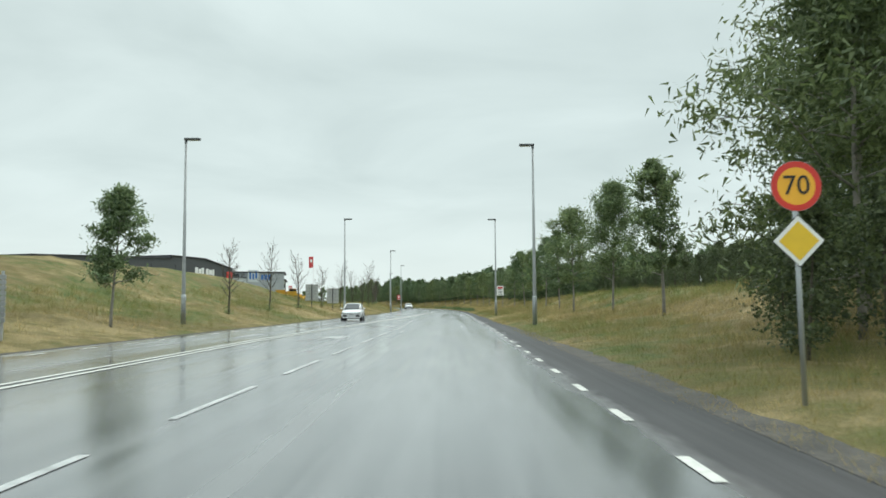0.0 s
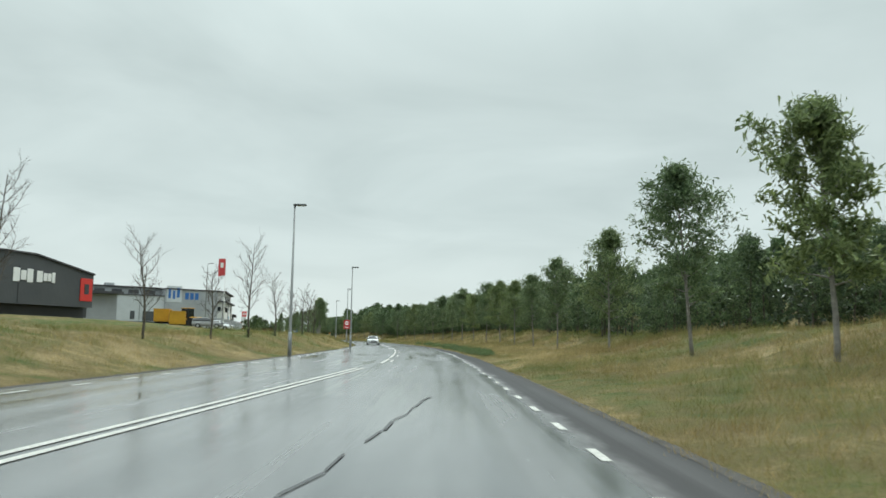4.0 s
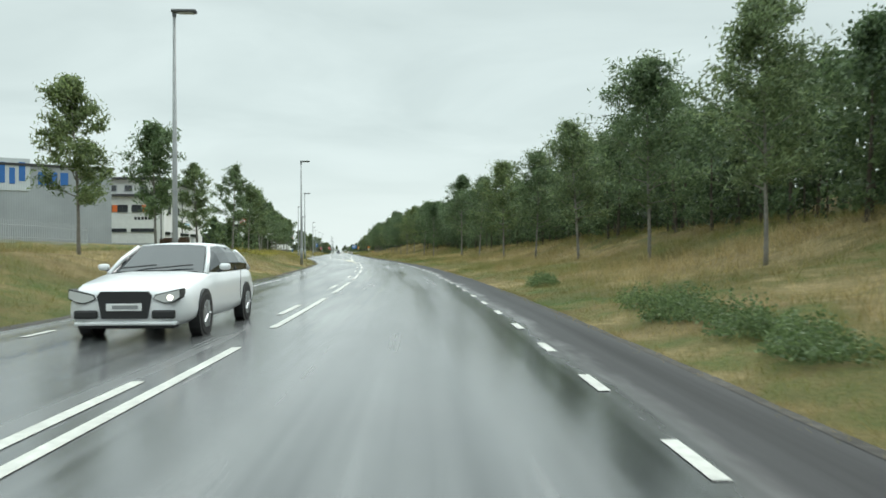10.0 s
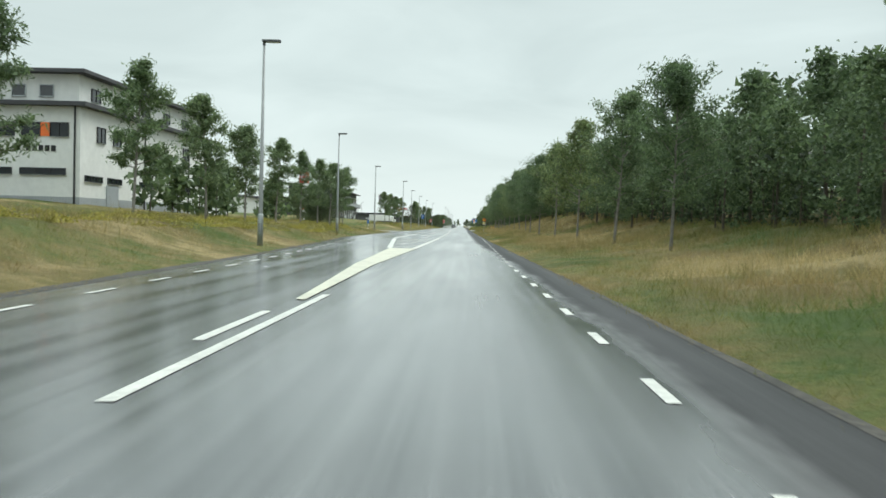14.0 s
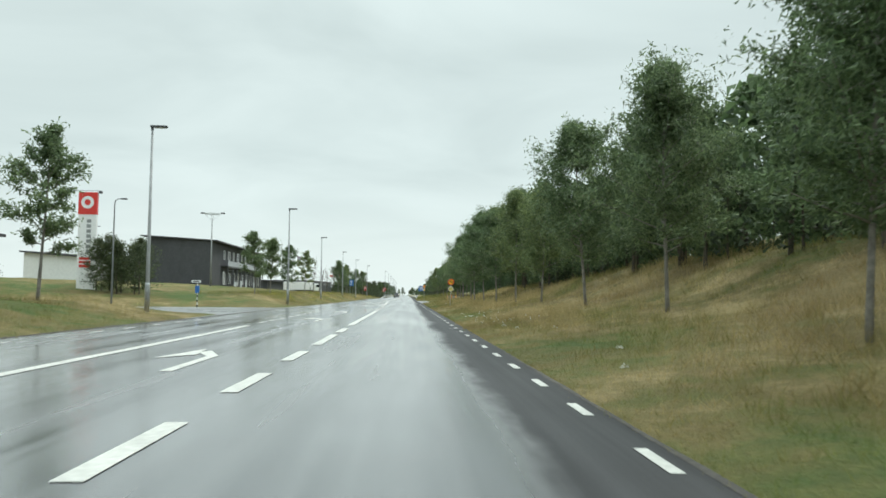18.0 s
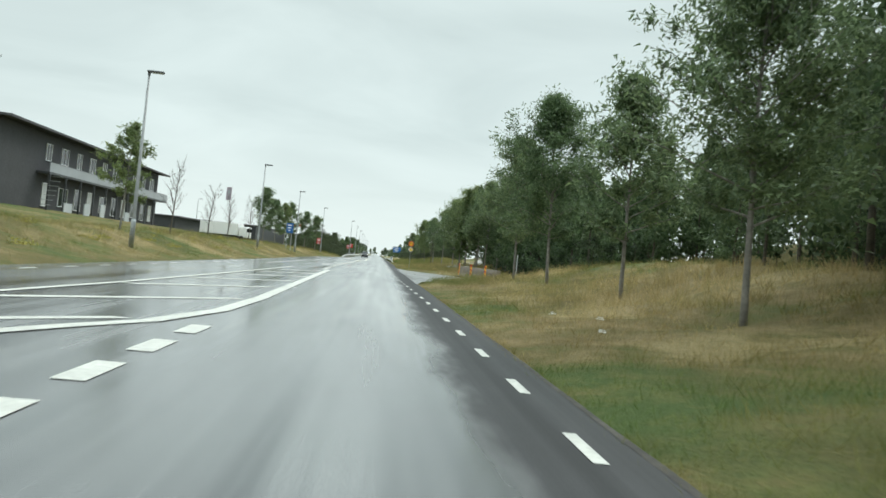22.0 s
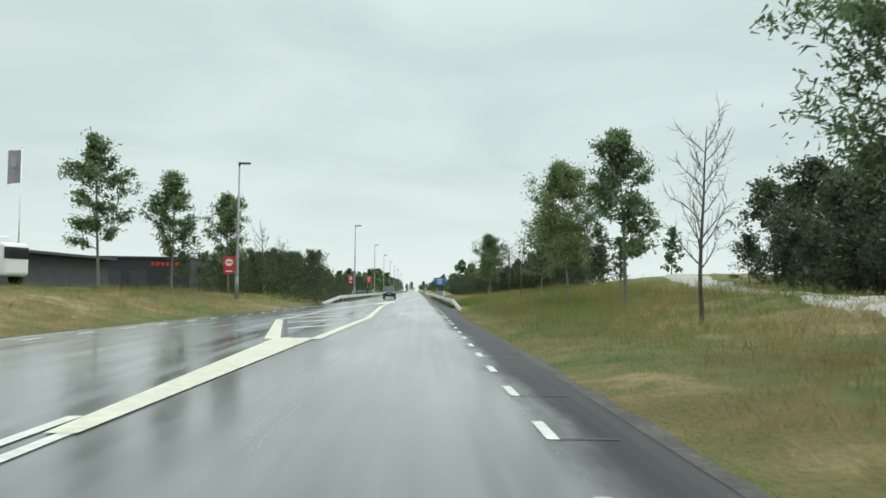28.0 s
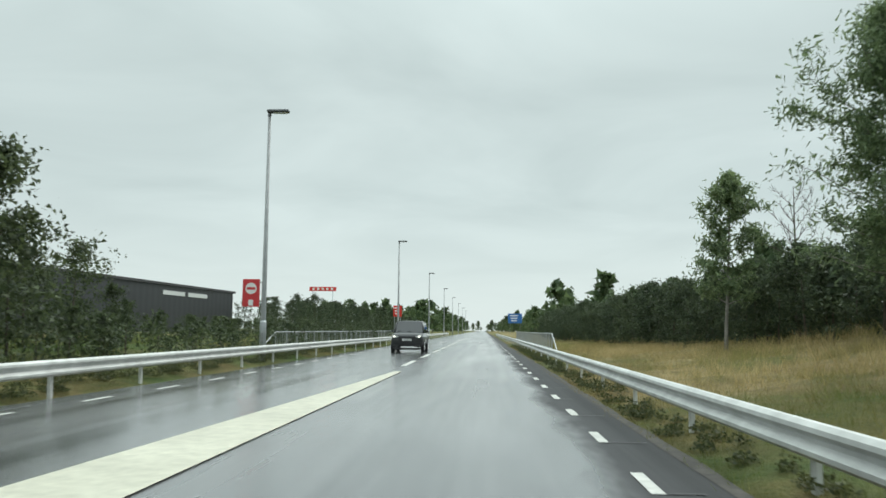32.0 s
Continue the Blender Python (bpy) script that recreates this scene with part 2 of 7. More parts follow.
def grass_mat(name, blade):
    """Meadow ground or blades: straw and green by patches, gravelly soil tone at the road's edge by wear."""
    m, nt, bs = node_mat(name)
    pos = world_pos(nt)
    patch = noise_node(nt, 0.11, 4, 0.6, pos)
    patch2 = noise_node(nt, 0.75, 5, 0.7, pos)
    fine = noise_node(nt, 14.0, 4, 0.7, pos)
    add = nt.nodes.new("ShaderNodeMath")
    add.operation = "MULTIPLY_ADD"
    add.inputs[1].default_value = 0.45
    nt.links.new(patch2, add.inputs[0])
    mul = nt.nodes.new("ShaderNodeMath")
    mul.operation = "MULTIPLY"
    mul.inputs[1].default_value = 0.55
    nt.links.new(patch, mul.inputs[0])
    zone = nt.nodes.new("ShaderNodeAttribute")
    zone.attribute_name = "dryness"
    strong = nt.nodes.new("ShaderNodeMath")
    strong.operation = "MULTIPLY_ADD"
    strong.inputs[1].default_value, strong.inputs[2].default_value = 2.7, -0.85
    nt.links.new(add.outputs[0], strong.inputs[0])
    tot = nt.nodes.new("ShaderNodeMath")
    tot.operation = "ADD"
    nt.links.new(zone.outputs["Fac"], tot.inputs[1])
    nt.links.new(strong.outputs[0], tot.inputs[0])
    nt.links.new(mul.outputs[0], add.inputs[2])
    dry = ramp(nt, tot.outputs[0], [(0.26, (0.070, 0.104, 0.032)), (0.42, (0.118, 0.130, 0.046)), (0.57, (0.170, 0.144, 0.064)), (0.80, (0.315, 0.250, 0.138))])
    brown = noise_node(nt, 0.23, 5, 0.65, mapped(nt, pos, (1.0, 1.0, 1.0), 0.7))
    dry = mix(nt, ramp(nt, brown, [(0.44, (0.0,) * 3), (0.64, (0.65,) * 3)]), dry, (0.150, 0.108, 0.050))
    if blade:
        geo = nt.nodes.new("ShaderNodeNewGeometry")
        vary = ramp(nt, geo.outputs["Random Per Island"], [(0.0, (1.15, 1.22, 1.1)), (0.6, (1.6, 1.6, 1.5)), (1.0, (2.0, 1.95, 1.8))])
        c = mix(nt, 1.0, dry, vary, "MULTIPLY")
    else:
        c = mix(nt, 0.9, dry, ramp(nt, fine, [(0.3, (0.68, 0.72, 0.62)), (0.7, (1.25, 1.2, 1.1))]), "MULTIPLY")
        bump(nt, bs, fine, 0.9, 0.12)
    nt.links.new(c, bs.inputs["Base Color"])
    if blade:
        tr = nt.nodes.new("ShaderNodeBsdfTranslucent")
        nt.links.new(c, tr.inputs[0])
        ms = nt.nodes.new("ShaderNodeMixShader")
        ms.inputs[0].default_value = 0.55
        nt.links.new(bs.outputs[0], ms.inputs[1])
        nt.links.new(tr.outputs[0], ms.inputs[2])
        nt.links.new(ms.outputs[0], nt.nodes["Material Output"].inputs[0])
    bs.inputs["Roughness"].default_value = 0.9
    bs.inputs["Specular IOR Level"].default_value = 0.2
    return m


def clad_mat(name, col, pitch, rough=0.5, metal=0.2, axis=0):
    """Profiled sheet cladding: upright ribs by relief."""
    m, nt, bs = node_mat(name)
    tc = nt.nodes.new("ShaderNodeTexCoord").outputs["Object"]
    w = nt.nodes.new("ShaderNodeTexWave")
    w.wave_type, w.bands_direction = "BANDS", "XYZ"[axis]
    w.inputs["Scale"].default_value = 1.0 / pitch / 3.18
    w.inputs["Distortion"].default_value = 0.0
    nt.links.new(tc, w.inputs["Vector"])
    big = noise_node(nt, 0.25, 4, 0.6, tc)
    c = ramp(nt, big, [(0.3, tuple(v * 0.86 for v in col)), (0.7, tuple(min(1, v * 1.08) for v in col))])
    nt.links.new(c, bs.inputs["Base Color"])
    bs.inputs["Roughness"].default_value, bs.inputs["Metallic"].default_value = rough, metal
    bump(nt, bs, w.outputs[1], 0.35, 0.03)
    return m


ASPHALT = asphalt_mat("wet_asphalt", (0.046, 0.049, 0.051), (0.158, 0.161, 0.163), (0.10, 0.20, 0.32))
ASPHALT_OLD = asphalt_mat("old_asphalt", (0.08, 0.082, 0.082), (0.145, 0.146, 0.143), (0.20, 0.38, 0.55), False)
ASPHALT_GROOVE = plain("worn_groove", (0.035, 0.036, 0.037), 0.5, var=0.4, scale=5.0)
PAINT = plain("road_paint", (0.52, 0.52, 0.48), 0.5, var=0.18, scale=9.0, bumps=0.05)
PAINT_CREAM = plain("cream_road_paint", (0.50, 0.485, 0.39), 0.5, var=0.16, scale=5.0, bumps=0.05)
PAINT_WORN = plain("worn_road_paint", (0.40, 0.405, 0.40), 0.45, var=0.35, scale=6.0, bumps=0.05)
TAR = plain("tar_repair", (0.012, 0.012, 0.013), 0.3, var=0.3, scale=5.0)
GRASS = grass_mat("meadow", False)
BLADE = grass_mat("grass_blades", True)
GRAVEL = plain("roadside_gravel", (0.058, 0.052, 0.043), 0.85, var=0.55, scale=9.0, bumps=0.8)
GALV = plain("galvanised_steel", (0.42, 0.44, 0.45), 0.5, 0.75, var=0.12, scale=3.0)
POLE = plain("weathered_pole", (0.30, 0.31, 0.31), 0.6, 0.3, var=0.15, scale=2.0)
LAMPHEAD = plain("lamp_head_grey", (0.10, 0.105, 0.11), 0.5, 0.2)
LENS = plain("lamp_lens", (0.5, 0.52, 0.52), 0.2)
BARK = plain("bark", (0.10, 0.085, 0.065), 0.9, var=0.4, scale=8.0, bumps=0.8)
BARK_PALE = plain("pale_bark", (0.24, 0.22, 0.19), 0.9, var=0.35, scale=7.0, bumps=0.7)
LEAF = leaf_mat("rowan_leaf", (0.074, 0.114, 0.056), (0.190, 0.250, 0.128))
LEAF_DARK = leaf_mat("wood_leaf", (0.050, 0.084, 0.040), (0.130, 0.182, 0.088))
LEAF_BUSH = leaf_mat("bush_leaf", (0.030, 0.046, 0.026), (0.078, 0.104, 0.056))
LEAF_BIRCH = leaf_mat("birch_leaf", (0.050, 0.078, 0.036), (0.130, 0.170, 0.082))
LEAF_WEED = leaf_mat("weed_leaf", (0.072, 0.115, 0.044), (0.155, 0.210, 0.088))
CONCRETE = plain("cast_concrete", (0.30, 0.285, 0.26), 0.85, var=0.2, scale=3.0, bumps=0.4)
CLAD_DARK = clad_mat("charcoal_cladding", (0.075, 0.08, 0.085), 0.25)
CLAD_GREY = clad_mat("grey_cladding", (0.36, 0.38, 0.40), 0.3)
CLAD_PALE = clad_mat("pale_cladding", (0.55, 0.58, 0.60), 0.3)
CLAD_NIGHT = clad_mat("black_cladding", (0.035, 0.037, 0.042), 0.25)
RENDER_WHITE = plain("white_render", (0.70, 0.70, 0.68), 0.8, var=0.06, scale=1.5)
ROOF = plain("dark_roof", (0.05, 0.05, 0.055), 0.7, var=0.2)
BOARDS = plain("dark_boarding", (0.055, 0.057, 0.062), 0.75, var=0.2, scale=3.0)
WHITE = plain("white_paint", (0.78, 0.78, 0.77), 0.4, var=0.04)
RED = plain("sign_red", (0.55, 0.045, 0.05), 0.4, var=0.06)
SIGN_RED = plain("prohibition_red", (0.62, 0.035, 0.025), 0.35, var=0.05)
YELLOW = plain("sign_yellow", (0.78, 0.50, 0.03), 0.35, var=0.05)
ORANGE_Y = plain("sign_amber", (0.85, 0.42, 0.03), 0.35, var=0.05)
PALE_YELLOW = plain("worn_sign_yellow", (0.62, 0.54, 0.16), 0.45, var=0.12)
BLACK = plain("black_print", (0.012, 0.012, 0.013), 0.5, var=0.1)
BLUE = plain("sign_blue", (0.03, 0.14, 0.42), 0.4, var=0.06)
SKY_BLUE = plain("pale_blue_panel", (0.24, 0.46, 0.62), 0.45, var=0.08)
ORANGE = plain("orange_panel", (0.75, 0.16, 0.03), 0.5, var=0.08)
CARWHITE = plain("white_car_paint", (0.74, 0.75, 0.76), 0.3, coat=0.7, var=0.02, bumps=0.0)
CARBLACK = plain("black_car_paint", (0.016, 0.017, 0.019), 0.3, coat=0.7, var=0.05, bumps=0.0)
RUBBER = plain("tyre_rubber", (0.018, 0.018, 0.018), 0.85, var=0.2)
ALLOY = plain("alloy_wheel", (0.45, 0.46, 0.47), 0.35, 0.8, var=0.05)
CARTRIM = plain("black_plastic_trim", (0.02, 0.02, 0.021), 0.55, var=0.1)
YARD = plain("yard_machine_yellow", (0.62, 0.33, 0.03), 0.5, var=0.1)
TIMBER = plain("weathered_timber", (0.16, 0.10, 0.06), 0.85, var=0.3, scale=4.0)


def glass_mat(name, col, rough):
    m, nt, bs = node_mat(name)
    bs.inputs["Base Color"].default_value = (*col, 1)
    bs.inputs["Roughness"].default_value = rough
    bs.inputs["IOR"].default_value = 1.5
    bs.inputs["Specular IOR Level"].default_value = 0.8
    return m


GLASS = glass_mat("window_glass", (0.02, 0.024, 0.028), 0.06)
HEADLAMP = glass_mat("headlamp_glass", (0.55, 0.56, 0.55), 0.1)


def lit_mat(name, col, power):
    m, nt, bs = node_mat(name)
    bs.inputs["Base Color"].default_value = (*col, 1)
    bs.inputs["Emission Color"].default_value = (*col, 1)
    bs.inputs["Emission Strength"].default_value = power
    return m


LIT = lit_mat("lit_headlamp", (1.0, 0.95, 0.82), 3.0)

FLAG_GREY = plain("lilac_flag_cloth", (0.34, 0.29, 0.33), 0.8, var=0.15, scale=1.0)
BARK_GREY = plain("grey_bark", (0.23, 0.215, 0.19), 0.9, var=0.3, scale=8.0, bumps=0.7)
GALV_PALE = plain("pale_galvanised_steel", (0.58, 0.59, 0.57), 0.6, 0.25, var=0.15, scale=2.5)
CONCRETE_BROWN = plain("stained_concrete", (0.27, 0.225, 0.18), 0.9, var=0.35, scale=2.2, bumps=0.5)

# ---- the road's line: station s along it and offset d to its right, in metres ----
ST = np.arange(-150, 1700.5, 1.0)
CURVE = 1 / (1 + np.exp(-(ST - 112) / 14.6)) / (1 + np.exp((ST - 280) / 14.6))
HEAD = np.cumsum(CURVE)
HEAD *= radians(12.92) / HEAD[-1]
LX, LY = np.cumsum(-np.sin(HEAD)), np.cumsum(np.cos(HEAD))
LX, LY = LX - LX[150], LY - LY[150]


def heading(s):
    return np.interp(s, ST, HEAD)


def at(s, d):
    a = heading(s)
    return np.interp(s, ST, LX) + d * np.cos(a), np.interp(s, ST, LY) + d * np.sin(a)


LEFT_S = [-150, 15, 60, 100, 132, 168, 200, 240, 277, 305, 321, 345, 373, 432, 507, 545, 566, 584, 617, 640, 1700]
LEFT_D = [-12.5, -12.4, -11.0, -9.6, -8.9, -8.0, -6.9, -6.5, -6.6, -7.7, -8.6, -10.3, -10.7, -10.1, -9.5, -9.9, -9.9, -9.0, -7.8, -7.0, -6.8]
RIGHT_S = [-150, 60, 110, 150, 270, 300, 345, 470, 520, 570, 605, 630, 1700]
RIGHT_D = [3.2, 3.15, 3.05, 3.15, 3.1, 2.7, 2.45, 2.45, 2.5, 2.7, 3.0, 2.75, 2.75]


def left_edge(s):
    return np.interp(s, LEFT_S, LEFT_D)


def right_edge(s):
    return np.interp(s, RIGHT_S, RIGHT_D)


def junction_near(r):
    """Where the grass ends and the closed side road begins, by the distance from the carriageway."""
    return np.interp(r, [0, 0.5, 1.2, 2.5, 4.3, 6, 9.5, 15.5, 27], [471, 475, 479.5, 482.5, 486, 488.3, 490, 492.5, 496])


def junction_far(r):
    return np.interp(r, [0, 1, 2.8, 4.5, 6.5, 15, 27], [516, 511, 508.2, 507, 506.5, 507.5, 513])


def smooth(x):
    x = np.clip(x, 0, 1)
    return x * x * (3 - 2 * x)


BANK_R_S = [-150, 0, 40, 80, 130, 170, 200, 250, 300, 345, 375, 400, 425, 455, 470, 488, 497, 510, 530, 560, 585, 610, 640, 680, 1700]
BANK_R_Z = [0.8, 0.9, 2.0, 2.3, 1.6, 2.1, 2.5, 2.3, 1.5, 2.0, 3.2, 3.2, 2.4, 2.2, 2.3, 1.4, 0.3, 0.3, 1.0, 0.95, 1.15, 1.55, 1.5, 0.3, 0.2]
BANK_L_S = [-150, 20, 60, 125, 150, 250, 300, 350, 392, 402, 424, 436, 520, 560, 620, 640, 1700]
BANK_L_Z = [1.0, 1.0, 1.4, 1.4, 1.7, 1.5, 1.4, 1.4, 0.9, 0.15, 0.15, 1.3, 1.6, 1.4, 0.9, 0.6, 0.4]


def ground_z(s, d):
    """Height of the land beside the carriageway."""
    s, d = np.asarray(s, float), np.asarray(d, float)
    r = d - right_edge(s)
    l = left_edge(s) - d
    hr = np.interp(s, BANK_R_S, BANK_R_Z)
    hl = np.interp(s, BANK_L_S, BANK_L_Z)
    zr = -0.04 + 0.16 * smooth((r - 0.3) / 1.0) + 0.20 * hr * smooth((r - 1.0) / 5) + 0.80 * hr * smooth((r - 5) / 8)
    zl = -0.04 + 0.16 * smooth((l - 0.1) / 0.9) + 0.75 * hl * smooth((l - 0.8) / 5) + 0.25 * hl * smooth((l - 4) / 20)
    zl = zl + 1.2 * smooth((l - 12) / 25) * smooth((s - 130) / 40) * smooth((620 - s) / 40)
    # added rise, unseen behind the wood, closes sky gaps between the stems
    zr = zr + 3.0 * smooth((r - 17) / 9) * smooth((s - 100) / 40) * smooth((560 - s) / 30)
    zr = zr + 1.5 * smooth((r - 16) / 9) * smooth((s - 588) / 35) * smooth((690 - s) / 40)
    # the grassed mound beside the first stretch
    zl = zl + 3.4 * np.exp(-(((s - 72) / 42) ** 4)) * smooth((l - 5) / 13) * smooth((60 - l) / 20)
    bumps = 0.10 * np.sin(s * 0.61 + d * 0.4) * np.sin(d * 0.77 + 1.3) + 0.07 * np.sin(s * 1.7 - d * 0.9)
    edge = 0.035 * np.sin(s * 2.1) * np.sin(s * 0.73 + 1.0) + 0.02 * np.sin(s * 5.3)
    zr = zr + bumps * smooth((r - 1.2) / 3) + edge * smooth((r - 0.2) / 0.4)
    zl = zl + bumps * smooth((l - 1.2) / 3) + edge * smooth((l - 0.1) / 0.4)
    z = np.where(r > 0, zr, np.where(l > 0, zl, -0.09))
    # side roads: into the left at 412, into the right at 495
    side_l = smooth((s - 398) / 5) * smooth((428 - s) / 5) * (l > 0)
    side_r = smooth((s - junction_near(r) + 1.2) / 1.5) * smooth((junction_far(r) + 1.2 - s) / 1.5) * smooth((34 - r) / 6) * (r > 0)
    return np.where(side_l > 0, z * (1 - side_l) - 0.07 * side_l, np.where(side_r > 0, z * (1 - side_r) - 0.07 * side_r, z))


def dryness(s, d):
    """How straw-dry the meadow is: mown and green by the asphalt, dry on the slopes, lush by the last bank."""
    r, l = d - right_edge(s), left_edge(s) - d
    q = np.maximum(r, l)
    dry = np.interp(q, [0, 0.45, 0.9, 1.4, 2.4, 4.0, 8.5, 11.0, 16.0, 60.0], [0.10, 0.06, -0.02, -0.035, 0.01, 0.095, 0.075, 0.005, -0.03, -0.03])
    dry = dry - 0.13 * smooth((0.9 - q) / 0.5) * smooth((s - 340) / 20)
    dry = dry + 0.09 * (r > 2.2) * smooth((s - 335) / 25) * smooth((480 - s) / 25) * smooth((14 - r) / 4)
    dry = np.where(l > 0, np.interp(l, [0, 0.5, 1.2, 4.0, 7.5, 14.0], [-0.03, 0.0, 0.05, 0.03, -0.07, -0.05]) + 0.05 * smooth((115 - s) / 20), dry)
    dry = dry - 0.16 * (l > 0) * smooth((s - 606) / 10)
    return dry - 0.17 * (r > 0.9) * smooth((s - 562) / 12) * smooth((640 - s) / 20) * smooth((14 - r) / 5)


def spot(s, d, z=None, yaw=0.0, scale=1.0):
    """A pose on the land at station s and offset d; yaw in degrees from the road's direction."""
    x, y = at(s, d)
    zz = float(ground_z(s, d)) if z is None else z
    return Matrix.LocRotScale((float(x), float(y), zz), Euler((0, 0, float(heading(s)) + radians(yaw))), (scale, scale, scale))


# ---- mesh building ----
class Geo:
    """Collects vertices and faces of one mesh."""

    def __init__(self):
        self.v, self.f, self.n = [], [], 0

    def add(self, verts, faces):
        verts = np.asarray(verts, float).reshape(-1, 3)
        self.v.append(verts)
        self.f.extend([tuple(i + self.n for i in q) for q in faces])
        self.n += len(verts)
        return self

    def box(self, c, size, rz=0.0, bevel=0.0):
        c, h = np.array(c, float), np.array(size, float) / 2
        ca, sa = math.cos(rz), math.sin(rz)
        if bevel <= 0:
            p = np.array([(x, y, z) for z in (-1, 1) for y in (-1, 1) for x in (-1, 1)], float) * h
            q = [(0, 2, 3, 1), (4, 5, 7, 6), (0, 1, 5, 4), (2, 6, 7, 3), (0, 4, 6, 2), (1, 3, 7, 5)]
        else:
            b = min(bevel, *(h * 0.95))
            p, q = [], []
            bm = bmesh.new()
            bmesh.ops.create_cube(bm, size=2.0, matrix=Matrix.Diagonal((*h, 1)))
            bmesh.ops.bevel(bm, geom=bm.edges[:], offset=b, segments=2, affect="EDGES", profile=0.5)
            bm.verts.index_update()
            p = np.array([tuple(v.co) for v in bm.verts])
            q = [tuple(v.index for v in f.verts) for f in bm.faces]
            bm.free()
        x, y = p[:, 0] * ca - p[:, 1] * sa, p[:, 0] * sa + p[:, 1] * ca
        return self.add(np.stack([x, y, p[:, 2]], 1) + c, q)

    def tube(self, pts, radii, n=8, caps=True):
        pts = np.asarray(pts, float)
        radii = np.broadcast_to(np.asarray(radii, float), (len(pts),))
        rings = []
        for i, p in enumerate(pts):
            t = pts[min(i + 1, len(pts) - 1)] - pts[max(i - 1, 0)]
            t = t / (np.linalg.norm(t) + 1e-9)
            a = np.array([1.0, 0, 0]) if abs(t[0]) < 0.8 else np.array([0, 1.0, 0])
            u = np.cross(t, a)
            u /= np.linalg.norm(u)
            w = np.cross(t, u)
            ang = np.arange(n) * 2 * math.pi / n
            rings.append(p + radii[i] * (np.cos(ang)[:, None] * u + np.sin(ang)[:, None] * w))
        q = [(i * n + k, i * n + (k + 1) % n, (i + 1) * n + (k + 1) % n, (i + 1) * n + k) for i in range(len(pts) - 1) for k in range(n)]
        if caps:
            q += [tuple(range(n))[::-1], tuple((len(pts) - 1) * n + k for k in range(n))]
        return self.add(np.concatenate(rings), q)

    def prism(self, outline, lo, hi, axis="z"):
        """An outline in two axes, drawn out along the third."""
        o = np.asarray(outline, float)
        n = len(o)
        lo_, hi_ = np.full(n, lo), np.full(n, hi)
        order = {"z": (0, 1, 2), "y": (0, 2, 1), "x": (1, 2, 0)}[axis]
        cols = {order[0]: o[:, 0], order[1]: o[:, 1]}
        a = np.stack([cols.get(k, lo_) for k in range(3)], 1)
        b = np.stack([cols.get(k, hi_) for k in range(3)], 1)
        q = [(k, (k + 1) % n, n + (k + 1) % n, n + k) for k in range(n)] + [tuple(range(n))[::-1], tuple(range(n, 2 * n))]
        return self.add(np.concatenate([a, b]), q)

    def mesh(self, name, mat, shade=False, fix=True):
        me = bpy.data.meshes.new(name)
        me.from_pydata(np.concatenate(self.v).tolist(), [], self.f)
        if fix and len(self.f) < 20000:
            bm = bmesh.new()
            bm.from_mesh(me)
            bmesh.ops.recalc_face_normals(bm, faces=bm.faces[:])
            bm.to_mesh(me)
            bm.free()
        me.materials.append(mat)
        if shade:
            me.polygons.foreach_set("use_smooth", [True] * len(me.polygons))
        return me


def raw_mesh(name, verts, faces, mat, uv=None, shade=False, dry=None):
    """A large mesh out of arrays; faces all of one size."""
    verts, faces = np.asarray(verts, np.float32), np.asarray(faces, np.int32)
    me = bpy.data.meshes.new(name)
    k = faces.shape[1]
    me.vertices.add(len(verts))
    me.vertices.foreach_set("co", verts.ravel())
    me.loops.add(faces.size)
    me.loops.foreach_set("vertex_index", faces.ravel())
    me.polygons.add(len(faces))
    me.polygons.foreach_set("loop_start", np.arange(0, faces.size, k, dtype=np.int32))
    me.polygons.foreach_set("loop_total", np.full(len(faces), k, np.int32))
    if shade:
        me.polygons.foreach_set("use_smooth", np.ones(len(faces), bool))
    if uv is not None:
        me.uv_layers.new(name="UVMap").data.foreach_set("uv", np.asarray(uv, np.float32)[faces.ravel()].ravel())
    me.materials.append(mat)
    me.update(calc_edges=True)
    me.validate()
    if dry is not None:
        me.attributes.new("dryness", "FLOAT", "POINT").data.foreach_set("value", np.asarray(dry, np.float32).ravel())
    return me


def thing(name, label, category, m=None, group="", kind=""):
    ob = new(name)
    ob.empty_display_size = 0.3
    if m is not None:
        ob.matrix_basis = m
    return tagged(ob, label, category, group, kind)


def part(name, geo, mat, parent, label="", shade=False):
    """One mesh object under a thing or a part."""
    me = geo if isinstance(geo, bpy.types.Mesh) else geo.mesh(name, mat, shade)
    ob = new(name, me)
    ob.parent = parent
    return tagged(ob, label)


def strip(name, s0, s1, dfun0, dfun1, z, mat, step=2.0, cols=1):
    """A band on the road between two offsets."""
    n = max(2, int(abs(s1 - s0) / step) + 1)
    s = np.linspace(s0, s1, n)
    vs, uv = [], []
    for k in range(cols + 1):
        d = dfun0(s) + (dfun1(s) - dfun0(s)) * k / cols
        x, y = at(s, d)
        vs.append(np.stack([x, y, np.full(n, z)], 1))
        uv.append(np.stack([d, s], 1))
    v, u = np.concatenate(vs), np.concatenate(uv)
    f = [(k * n + i, (k + 1) * n + i, (k + 1) * n + i + 1, k * n + i + 1) for k in range(cols) for i in range(n - 1)]
    return raw_mesh(name, v, f, mat, u)

